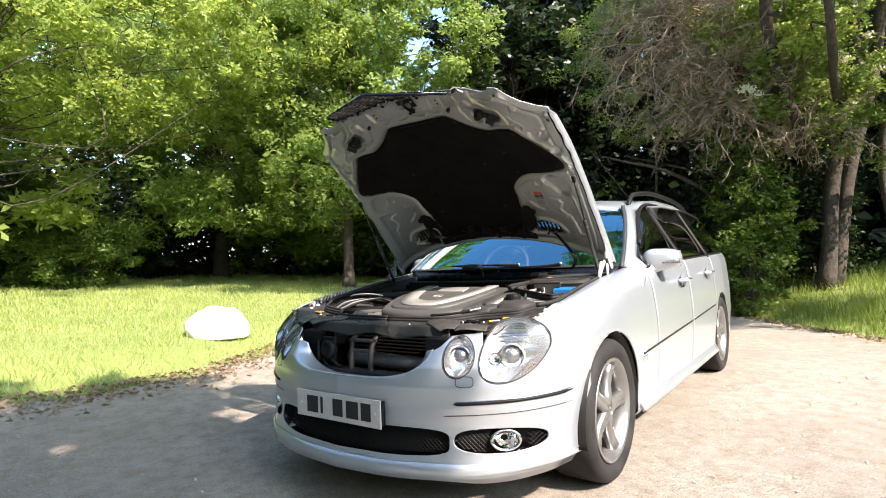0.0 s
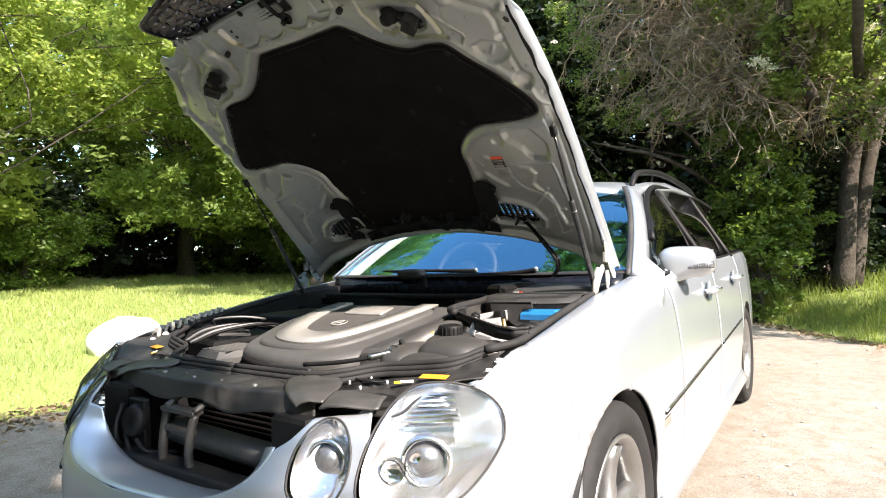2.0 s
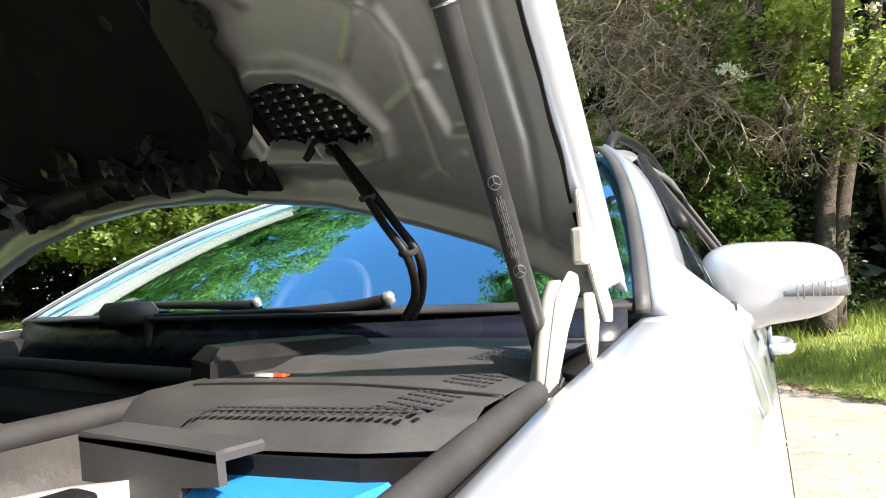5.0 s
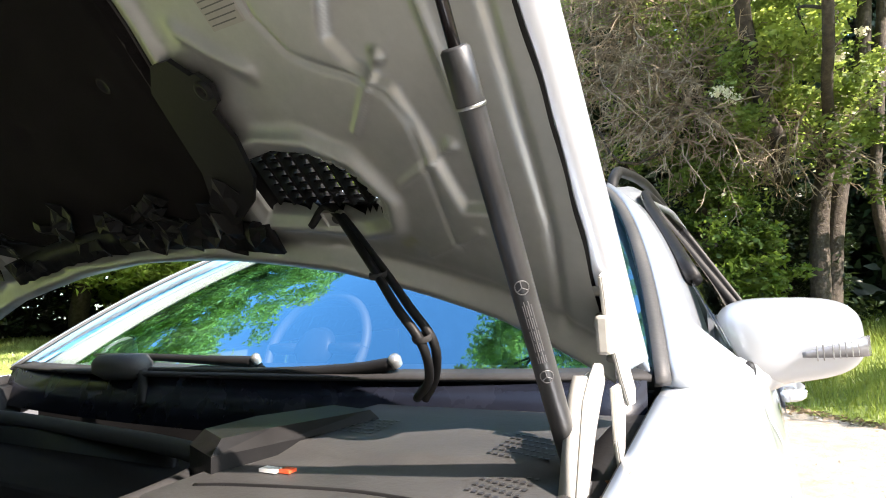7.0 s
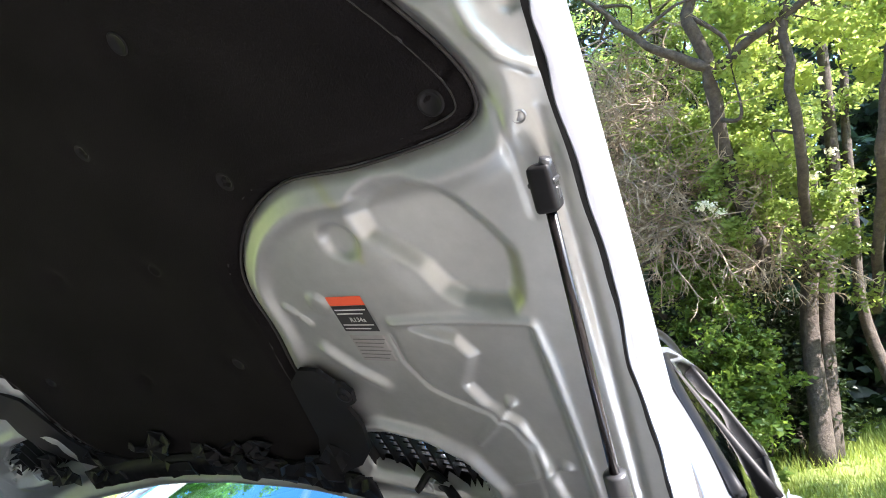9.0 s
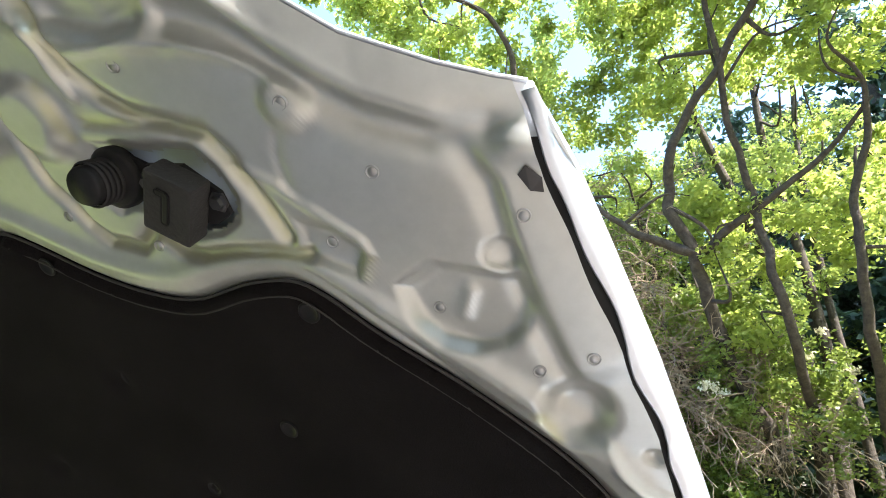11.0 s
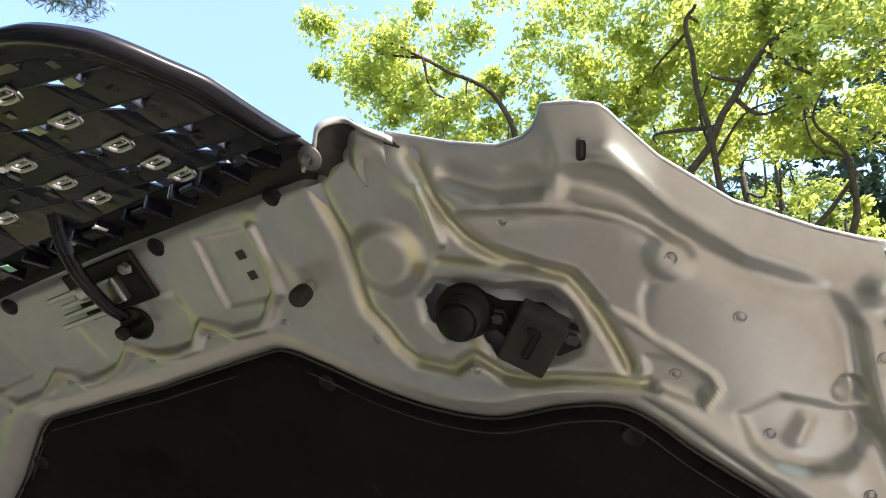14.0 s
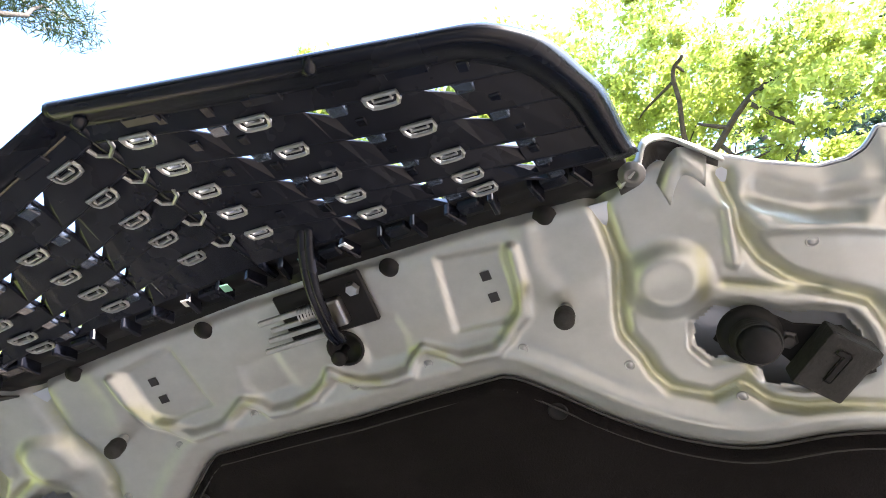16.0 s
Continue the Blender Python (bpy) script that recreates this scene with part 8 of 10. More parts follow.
pipe("air_hose", [(0.36, 0.62, 0.80), (0.40, 0.68, 0.83), (0.43, 0.74, 0.84), (0.43, 0.80, 0.83)], 0.040, M_TANK, tank, "wide black hose", 20, 18)
pipe("white_hose", [(0.50, 0.74, 0.82), (0.512, 0.745, 0.855), (0.522, 0.76, 0.885)], 0.010, M_WHITE, tank, "white plastic hose", 12, 10)

# partition with rubber top around the brake block
part_o = thing("bay_partition", "black rubber-topped partition in the engine bay", "partition")
wall = [(0.372, 0.930, 0.897), (0.366, 0.900, 0.896), (0.374, 0.868, 0.894), (0.41, 0.832, 0.892), (0.48, 0.775, 0.888), (0.57, 0.705, 0.884), (0.635, 0.665, 0.878), (0.69, 0.655, 0.874), (0.722, 0.68, 0.876)]
w_top = np.array([np.array(a_) + (np.array(b_) - np.array(a_)) * t_ for a_, b_ in zip(wall[:-1], wall[1:]) for t_ in np.linspace(0, 1, 8)[:-1]] + [wall[-1]])
w_low = w_top.copy()
w_low[:, 2] -= 0.030
strip_mesh("partition_wall", w_top, w_low, M_PLASTIC, part_o, "black plastic wall", 0.005)
v, f = tube_arrays(w_top + np.array([0, 0, 0.001]), 0.0045, 8)
mesh_object("partition_seal", v, f, M_RUBBER, part_o, "rubber top seal", True)
strip_mesh("partition_shelf", w_top[41:] + np.array([0, 0.050, -0.018]), w_top[41:] + np.array([0, 0.0, -0.010]), M_RUBBER, part_o, "", 0.008)

# brake unit: light alloy block, pipes and connectors
brake = thing("brake_unit", "pale alloy brake unit with pipes and connectors", "brake unit")
prism("alloy_block", [(0.46, 0.82), (0.56, 0.75), (0.69, 0.79), (0.69, 0.93), (0.60, 0.97), (0.45, 0.95)], 0.72, 0.832, M_CAST, brake, "pale alloy housing", 0.012)
prism("alloy_step", [(0.50, 0.84), (0.58, 0.80), (0.64, 0.84), (0.60, 0.91), (0.51, 0.91)], 0.83, 0.846, M_CAST, brake, "", 0.008)
pipe("alloy_neck", [(0.43, 0.86, 0.838), (0.47, 0.885, 0.85), (0.52, 0.905, 0.858)], 0.017, M_CAST, brake, "pale pipe", 12, 14)
pipe("alloy_neck", [(0.42, 0.91, 0.86), (0.47, 0.935, 0.87), (0.515, 0.955, 0.875)], 0.017, M_CAST, brake, "pale pipe", 12, 14)
part("black_knob", lathe_bm([(0.014, -0.014), (0.016, 0.0), (0.014, 0.022), (0.010, 0.026), (0, 0.026)], Matrix.Translation((0.462, 0.835, 0.868)) @ Matrix.Rotation(radians(25), 4, "Y"), 16), M_PLASTIC, brake, "", True)
part("connector", box_bm((0.492, 0.900, 0.845), (0.522, 0.935, 0.893), 0.006, 2), M_PLASTIC, brake, "black connector")
part("sensor_stem", lathe_bm([(0.007, 0.0), (0.0075, 0.016), (0.0055, 0.018), (0.0055, 0.030), (0.004, 0.032), (0, 0.033)], Matrix.Translation((0.548, 0.868, 0.842)), 14), M_BRASS, brake, "brass union", True)
part("sensor_stem", lathe_bm([(0.006, 0.0), (0.006, 0.012), (0.004, 0.020), (0, 0.021)], Matrix.Translation((0.61, 0.885, 0.838)), 12), M_CAST, brake, "", True)
part("sensor_stem", lathe_bm([(0.006, 0.0), (0.006, 0.012), (0.004, 0.018), (0, 0.019)], Matrix.Translation((0.625, 0.905, 0.838)), 12), M_METAL, brake, "", True)
bm = bmesh.new()
bm.faces.new([bm.verts.new((x, 0.958, z)) for x, z in ((0.450, 0.914), (0.598, 0.918), (0.601, 0.898), (0.566, 0.893), (0.562, 0.877), (0.590, 0.873), (0.588, 0.852), (0.548, 0.838), (0.522, 0.852), (0.500, 0.886), (0.456, 0.884))])
ext = bmesh.ops.extrude_face_region(bm, geom=bm.faces[:])
bmesh.ops.translate(bm, verts=[q for q in ext["geom"] if isinstance(q, bmesh.types.BMVert)], vec=(0, 0.006, 0))
bmesh.ops.recalc_face_normals(bm, faces=bm.faces[:])
part("black_shroud", bm, M_GREYPLASTIC, brake, "dark plastic shroud plate")
prism("shroud_top", [(0.450, 0.958), (0.598, 0.958), (0.602, 0.992), (0.446, 0.992)], 0.911, 0.918, M_GREYPLASTIC, brake, "", 0.002)
for k in range(3):
    pipe("wiring_loom", [(0.70, 0.84 + 0.012 * k, 0.84), (0.665, 0.80 + 0.014 * k, 0.862), (0.63, 0.80 + 0.012 * k, 0.852), (0.60, 0.79 + 0.01 * k, 0.825)], 0.010, M_PLASTIC, brake, "black wiring loom", 24, 8)
g = np.random.default_rng(44)
for k in range(10):
    x, y = g.uniform(0.49, 0.68), g.uniform(0.79, 0.93)
    part("alloy_boss", lathe_bm([(0.0045, 0.0), (0.0045, 0.006), (0.0025, 0.008), (0, 0.008)], Matrix.Translation((x, y, 0.831)), 8), M_CAST if k % 3 else M_METALGREY, brake)
for k in range(4):
    y = 0.80 + 0.03 * k
    pipe("brake_line", [(0.60 + 0.012 * k, y, 0.835), (0.625 + 0.01 * k, y + 0.02, 0.852), (0.665, y + 0.03, 0.846), (0.70, y + 0.02, 0.82)], 0.0024, M_METALGREY, brake, "thin metal brake line", 18, 6)
# blue filler lid
fill = thing("washer_filler", "bright blue washer fluid lid in the engine bay", "filler lid")
prism("blue_lid", [(0.560, 0.955), (0.680, 0.955), (0.692, 1.045), (0.680, 1.10), (0.530, 1.065), (0.535, 1.02)], 0.862, 0.892, M_BLUE, fill, "bright blue plastic lid", 0.013)
for k, (x, y, w, h) in enumerate(((0.60, 1.01, 0.018, 0.006), (0.622, 1.015, 0.008, 0.012), (0.585, 1.02, 0.006, 0.012), (0.605, 1.03, 0.012, 0.004))):
    part("lid_mark", box_bm((x, y, 0.891), (x + w, y + h, 0.8945), 0.001, 1), M_BLUE, fill)
prism("filler_body", [(0.55, 0.96), (0.685, 0.96), (0.685, 1.10), (0.535, 1.08)], 0.74, 0.864, M_WHITE, fill, "pale filler body", 0.01)

# ---- scuttle panel, rear seal, wipers ----
scuttle = thing("scuttle_panel", "dusty grey plastic scuttle panel with rows of drain holes", "scuttle panel")
def scuttle_z(x, y):
    return 0.928 + 0.05 * (y - 1.0) - 0.03 * max(0.0, (y - 1.32)) * 2
sx = np.linspace(0.395, 0.722, 30)
sy_ = np.linspace(0.0, 1.0, 30)
P = []
for t_ in sy_:
    for x in sx:
        y0 = np.interp(x, [0.395, 0.53, 0.66, 0.722], [1.02, 0.985, 1.015, 1.045])
        y = y0 + t_ * (1.385 - y0)
        P.append((x, y, scuttle_z(x, y) - 0.02 * (1 - smooth01(t_ / 0.05)) + (0.008 if t_ > 0.42 else 0) * smooth01((t_ - 0.42) / 0.06)))
mesh_object("scuttle_skin", P, grid_faces(30, 30), M_GREYPLASTIC, scuttle, "dusty grey plastic panel", True)
strip_mesh("scuttle_front", [(0.40, 1.02, 0.905), (0.53, 0.986, 0.905), (0.66, 1.016, 0.905), (0.722, 1.046, 0.905)], [(0.40, 1.02, 0.82), (0.53, 0.986, 0.82), (0.66, 1.016, 0.82), (0.722, 1.046, 0.82)], M_PLASTIC, scuttle, "dark front edge", 0.006, False)
# drain holes are small black plates that stand for the shade inside
hole = None
spots_ = [(0.522 + 0.0066 * k + 0.0033 * r_, 0.998 + 0.0015 * k + 0.010 * r_) for r_ in range(3) for k in range(25)]
spots_ += [(0.690 - 0.0068 * k + 0.0006 * r_, 1.040 + 0.0125 * r_ + 0.0022 * k) for r_ in range(18) for k in range(7 if r_ < 11 else 9) if not 4 < r_ < 7]
spots_ += [(0.450 + 0.0085 * k, 1.235 + 0.013 * r_) for r_ in range(5) for k in range(6)]
for x, y in spots_:
    if hole is None:
        bm = bmesh.new()
        lo = [bm.verts.new(p) for p in ((-0.0021, -0.0032, 0), (0.0021, -0.0032, 0), (0.0024, 0.001, 0), (0.0, 0.0036, 0), (-0.0024, 0.001, 0))]
        hi = [bm.verts.new((p.co.x * 0.85, p.co.y * 0.85, 0.0004)) for p in lo]
        bm.faces.new(hi)
        for k in range(5):
            bm.faces.new((lo[k], lo[(k + 1) % 5], hi[(k + 1) % 5], hi[k]))
        hole = part("drain_hole", bm, M_INK, scuttle)
        o = hole
    else:
        o = new("drain_hole", hole.data)
        o.parent = scuttle
    o.matrix_basis = Matrix.Translation((x, y, scuttle_z(x, y) + (0.0085 if y > 1.20 else 0.0) + 0.0006))
pipe("scuttle_groove", [(0.42, 1.075, 0.9305), (0.462, 1.088, 0.9315), (0.568, 1.108, 0.9325), (0.66, 1.105, 0.9325), (0.722, 1.098, 0.932)], 0.0028, M_PLASTIC, scuttle, "dark joint across the panel", 24, 8)
part("scuttle_sticker", box_bm((0.452, 1.118, scuttle_z(0.46, 1.12) + 0.001), (0.472, 1.128, scuttle_z(0.46, 1.12) + 0.004)), M_PAPER, scuttle, "small sticker")
part("scuttle_sticker", box_bm((0.473, 1.122, scuttle_z(0.46, 1.12) + 0.001), (0.485, 1.132, scuttle_z(0.46, 1.12) + 0.004)), M_RED, scuttle, "small red sticker")
# raised duct block, and a black block for the shade of the well behind the engine
prism("scuttle_duct", [(0.34, 1.13), (0.41, 1.10), (0.425, 1.16), (0.46, 1.30), (0.38, 1.32), (0.33, 1.22)], 0.86, 0.962, M_PLASTIC, scuttle, "black duct", 0.014)
part("scuttle_well_shade", box_bm((-0.72, 1.14, 0.70), (0.34, 1.40, 0.865), 0.004, 1), M_FELT, scuttle, "black block standing in for the shaded well under the windscreen")
strip_mesh("scuttle_rear", np.array([(x, 1.385 + 0.06 * (x / 0.72) ** 2, 0.982) for x in np.linspace(-0.74, 0.74, 30)]), np.array([(x, 1.36 + 0.06 * (x / 0.72) ** 2, 0.90) for x in np.linspace(-0.74, 0.74, 30)]), M_GLOSSBLACK, scuttle, "glossy black panel below the windscreen", 0.01)
strip_mesh("screen_seal", np.array([(x, 1.402 + 0.085 * abs(x / 0.745) ** 2.2, 0.992) for x in np.linspace(-0.745, 0.745, 40)]), np.array([(x, 1.372 + 0.075 * abs(x / 0.745) ** 2.2, 0.984) for x in np.linspace(-0.745, 0.745, 40)]), M_RUBBER, scuttle, "black windscreen seal", 0.006)
# thick rear bay seal
pipe("rear_seal", [(0.400, 0.825, 0.893), (0.362, 0.858, 0.898), (0.350, 0.920, 0.902), (0.349, 0.990, 0.905), (0.352, 1.055, 0.908), (0.346, 1.115, 0.912), (0.322, 1.165, 0.914), (0.265, 1.207, 0.912), (0.12, 1.245, 0.908), (-0.10, 1.275, 0.905), (-0.40, 1.30, 0.905), (-0.66, 1.30, 0.905)], 0.0125, M_RUBBER, scuttle, "thick rubber bulkhead seal", 90, 14)
lo_ = np.array([(0.362, 0.866, 0.892), (0.362, 0.930, 0.896), (0.362, 1.000, 0.898), (0.364, 1.060, 0.900), (0.356, 1.125, 0.904)])
strip_mesh("seal_skirt", lo_, lo_ + np.array([0.030, 0.0, -0.075]), M_DUSTY, scuttle, "dusty grey skirt below the seal", 0.006)
strip_mesh("bulkhead_wall", np.array([(x, 1.285, 0.895) for x in (-0.68, 0.0, 0.10)]), np.array([(x, 1.30, 0.5) for x in (-0.68, 0.0, 0.10)]), M_PLASTIC, scuttle, "dark bulkhead", 0.01)
# wipers and washer pod
wip = thing("wiper", "black windscreen wiper with a pale pivot cap", "windscreen wiper", "windscreen wipers")
pipe("wiper_arm", [(0.405, 1.41, 1.004), (0.33, 1.402, 0.995), (0.20, 1.395, 0.990), (0.02, 1.39, 0.990), (-0.12, 1.39, 0.990)], np.interp(np.linspace(0, 1, 30), [0, 0.3, 1], [0.010, 0.010, 0.006]), M_PLASTIC, wip, "black wiper arm", 30, 10)
part("pivot_cap", lathe_bm([(0.009, -0.008), (0.010, 0.003), (0.007, 0.008), (0, 0.009)], Matrix.Translation((0.408, 1.408, 1.008)) @ Matrix.Rotation(radians(35), 4, "X"), 18), M_CLIP, wip, "pale pivot cap", True)
wip2 = thing("wiper", "black windscreen wiper with a pale pivot cap", "windscreen wiper", "windscreen wipers")
pipe("wiper_arm", [(0.12, 1.42, 1.004), (-0.02, 1.415, 1.008), (-0.22, 1.43, 1.012), (-0.44, 1.47, 1.010)], np.interp(np.linspace(0, 1, 30), [0, 0.3, 1], [0.010, 0.008, 0.005]), M_PLASTIC, wip2, "black wiper arm", 30, 10)
part("pivot_cap", lathe_bm([(0.007, -0.008), (0.008, 0.003), (0.006, 0.007), (0, 0.008)], Matrix.Translation((0.125, 1.415, 1.010)) @ Matrix.Rotation(radians(35), 4, "X"), 18), M_CLIP, wip2, "pale pivot cap", True)
part("washer_pod", lathe_bm([(0.0, 0.016), (0.055, 0.014), (0.068, 0.004), (0.066, -0.008), (0.04, -0.016), (0, -0.016)], Matrix.Translation((-0.20, 1.385, 0.998)) @ Matrix.Diagonal((1.15, 0.55, 1.5, 1)), 32), M_GREYPLASTIC, scuttle, "grey oval washer pod", True)
pipe("pod_stem", [(-0.14, 1.385, 0.995), (-0.12, 1.38, 0.97), (-0.11, 1.37, 0.93)], 0.012, M_PLASTIC, scuttle, "", 12, 8)

# cable from the bonnet vent to the bulkhead
loom = thing("bonnet_cable", "black wiring loom hanging from the raised bonnet", "cable")
top_ = on_bonnet(0.415, 0.205, 0.012)
for k in (0, 1):
    pipe("loom_tube", [tuple(top_), (0.442 + 0.004 * k, 1.232, 1.198), (0.517 + 0.006 * k, 1.202 + 0.006 * k, 1.130), (0.564 + 0.008 * k, 1.182 + 0.01 * k, 1.080), (0.591 + 0.006 * k, 1.182 + 0.012 * k, 1.045), (0.580, 1.212 + 0.012 * k, 1.010), (0.545 + 0.01 * k, 1.245, 0.985)], 0.0046, M_PLASTIC, loom, "", 50, 10)
for q in ((0.535, 1.196, 1.112), (0.59, 1.185, 1.05)):
    part("loom_clip", lathe_bm([(0.009, -0.003), (0.010, 0), (0.009, 0.003)], Matrix.Translation(q) @ Matrix.Rotation(radians(20), 4, "X"), 14), M_RUBBER, loom, "", True)

# dry leaves caught by the hinge
lg = np.random.default_rng(8)
dl = thing("dry_leaves", "brown dry leaves caught below the bonnet hinge", "dry leaves", kind="stuff", place=(0.755, 1.20, 0.93))
pts = np.array([0.757, 1.215, 0.925]) + lg.normal(0, 0.009, (16, 3))
dlm = island_mesh("dry_leaf", leaf_verts(pts, 0.014, lg), 4, M_BROWNLEAF, dl)
dlm.matrix_parent_inverse = Matrix.Translation((-0.755, -1.20, -0.93))

# ---- trees ----
def cluster_points(centres, radii, per, g, shell=0.5):
    """Points spread in clumps about many centres."""
    c = np.repeat(np.asarray(centres), per, axis=0)
    r = np.repeat(np.asarray(radii), per)
    d = g.normal(size=c.shape)
    d /= np.linalg.norm(d, axis=1)[:, None]
    return c + d * (r * g.uniform(shell * 0.4, 1, len(r)) ** 0.6)[:, None] * np.array([1, 1, 0.7])


def crown_centres(blobs, n, g):
    """Clump centres near the surface of a crown made of ellipsoids (x, y, z, rx, ry, rz)."""
    blobs = np.asarray(blobs, float)
    vol = np.prod(blobs[:, 3:], axis=1) ** (2 / 3)
    k = g.choice(len(blobs), n, p=vol / vol.sum())
    d = g.normal(size=(n, 3))
    d /= np.linalg.norm(d, axis=1)[:, None]
    rad = g.uniform(0.25, 1.0, n) ** 0.4
    wob = 1 + 0.22 * np.sin(d[:, 0] * 5 + k) * np.cos(d[:, 1] * 6 + d[:, 2] * 4)
    return blobs[k, :3] + d * blobs[k, 3:] * (rad * wob)[:, None]


def limb_set(trunk_pts, trunk_r, targets, g, thin=0.02, stout=1.0):
    """A trunk and limbs that reach for targets."""
    V, F = [], []

    def add(points, radii, seg=7):
        v, f = tube_arrays(points, radii, seg)
        o = sum(len(x) for x in V)
        V.append(v)
        F.extend(tuple(i + o for i in q) for q in f)

    tp = spline(trunk_pts, 26)
    rr = np.interp(np.linspace(0, 1, 26), [0, 0.06, 0.2, 1], [trunk_r * 1.5, trunk_r * 1.1, trunk_r, trunk_r * 0.35])
    wob = np.array([[noise.noise((p[2] * 0.6, 7.0 * trunk_r, 0.3)), noise.noise((p[2] * 0.6, 1.0, 5.0)), 0] for p in tp]) * trunk_r * 0.7
    add(tp + wob, rr, 12)
    for tgt in targets:
        tgt = np.asarray(tgt, float)
        k = int(np.clip(len(tp) * g.uniform(0.35, 0.97), 0, len(tp) - 1))
        zs = tp[:, 2]
        k = int(np.clip(np.searchsorted(zs, tgt[2] - 0.5 * np.linalg.norm((tgt - tp[k])[:2])), len(tp) * 0.25, len(tp) - 1))
        a = tp[k] + wob[k]
        m1 = a + (tgt - a) * 0.35 + g.normal(0, 0.2, 3) * np.linalg.norm(tgt - a) * 0.8 + np.array([0, 0, 0.08 * np.linalg.norm(tgt - a)])
        m2 = a + (tgt - a) * 0.7 + g.normal(0, 0.17, 3) * np.linalg.norm(tgt - a) * 0.7
        pts = spline([a, m1, m2, tgt], 12)
        add(pts, np.linspace(min(rr[k] * 0.55, 0.02 + 0.02 * np.linalg.norm(tgt - a)) * stout, thin * 0.4, 12), 6)
    return np.vstack(V), F


def tree(name, label, trunk_pts, trunk_r, blobs, leaves, leaf, mat, seed, clumps=260, limbs=40, clump_r=0.45, flat=0.6, droop=0.1, category="tree"):
    g = np.random.default_rng(seed)
    t = thing(name, label, category, place=tuple(trunk_pts[0]))
    inv = Matrix.Translation(-Vector(trunk_pts[0]))
    cc = crown_centres(blobs, clumps, g)
    if limbs:
        high = cc[cc[:, 2] > trunk_pts[0][2] + 0.34 * (trunk_pts[-1][2] - trunk_pts[0][2])]
        tv, tf = limb_set(trunk_pts, trunk_r, high[g.choice(len(high), min(limbs, len(high)), replace=False)], g, 0.02, 0.45)
        ob = mesh_object("trunk", tv, tf, M_BARK, t, "rough brown bark", True)
        ob.matrix_parent_inverse = inv
    pts = cluster_points(cc, g.uniform(0.5, 1.3, len(cc)) * clump_r, max(1, leaves // len(cc)), g)
    ob = island_mesh("crown", leaf_verts(pts, leaf, g, flat, droop), 4, mat, t)
    ob.matrix_parent_inverse = inv
    return t


def base(x, y):
    return (x, y, float(ground_height(x, y)) - 0.05)


def polar(angle, dist, z=None):
    """A place by its bearing to the left of straight ahead from where the walk starts."""
    x, y = 1.78 - dist * math.sin(radians(angle)), -1.70 + dist * math.cos(radians(angle))
    return (x, y, float(ground_height(x, y)) - 0.05 if z is None else z)


def trunk_to(b, lean, height):
    return [b, (b[0] + lean[0] * 0.3, b[1] + lean[1] * 0.3, b[2] + height * 0.35), (b[0] + lean[0], b[1] + lean[1], b[2] + height)]



def ring_blobs(b, spread):
    """Crown blobs given as offsets from a trunk's foot: (dx, dy, z, rx, ry, rz)."""
    return [(b[0] + q[0], b[1] + q[1], *q[2:]) for q in spread]


# -- lawn side --
b = polar(70, 15)
tree("tree", "tall bright green acacia tree in full sun", trunk_to(polar(79, 15.5), (3.2, 1.2), 8), 0.09,
     ring_blobs(b, [(0, 0, 6.3, 3.2, 3.0, 1.9), (2.8, 1.2, 5.9, 2.6, 2.4, 1.6), (-2.5, -2.5, 6.2, 3.0, 3, 2.0), (1.0, -1, 8.0, 3.4, 3, 2.0), (3.8, 2.6, 6.9, 2.4, 2.2, 1.9), (0.6, 0.5, 4.6, 2.4, 2.0, 0.5)]), 84000, 0.12, M_LEAF_LIGHT, 11, 900, 60, 0.36)
b = polar(68.5, 17)
tree("shrub", "sunlit green shrub at the edge of the lawn", trunk_to(b, (0.1, 0.1), 1.4), 0.05,
     ring_blobs(b, [(0, 0, b[2] + 0.8, 1.1, 1.1, 0.9), (0.9, 0.6, b[2] + 1.3, 0.8, 0.8, 0.7), (-1.3, -0.6, b[2] + 1.0, 1.0, 1.0, 0.9)]), 15000, 0.10, M_LEAF_CLIMB, 61, 240, 20, 0.26, category="shrub")
b = polar(45.4, 14.5)
tree("tree", "leafy green maple tree with a slender trunk", trunk_to(b, (0.3, 0.2), 7.5), 0.13,
     ring_blobs(b, [(-0.2, 0, 3.6, 2.5, 2.4, 1.5), (-1.4, -0.4, 5.4, 2.8, 2.6, 1.9), (1.2, 0.8, 6.6, 2.6, 2.6, 2.2), (-2.4, -1.4, 2.9, 1.7, 1.7, 0.9), (1.6, 1.2, 3.4, 1.6, 1.6, 1.1), (-0.5, 0.2, 7.8, 2.6, 2.4, 1.8)]), 72000, 0.15, M_LEAF_MID, 12, 760, 60, 0.38)
b = polar(57.3, 21)
tree("tree", "green broadleaf tree with a bare straight trunk", trunk_to(b, (0.2, 0.3), 9), 0.24,
     ring_blobs(b, [(0, 0, 5.2, 3.4, 3.2, 1.7), (1, 0, 8.0, 3.8, 3.4, 2.6), (2.2, 1, 4.0, 2.2, 2.0, 0.9), (-2.4, -1, 6.5, 2.8, 2.4, 2.2), (0.6, -1.0, 3.4, 2.6, 2.2, 1.3)]), 40000, 0.20, M_LEAF_MID, 13, 420, 50, 0.5)
b = polar(83, 19)
tree("tree", "tall bright green acacia tree in full sun", trunk_to(b, (1, -0.5), 9), 0.25,
     ring_blobs(b, [(0, 0, 5.5, 4, 3.6, 2.8), (1.5, 1.0, 8.5, 4, 3.4, 2.6), (2.5, 2.0, 3.2, 2.4, 2.4, 1.6)]), 24000, 0.25, M_LEAF_LIGHT, 14, 380, 50, 0.55)
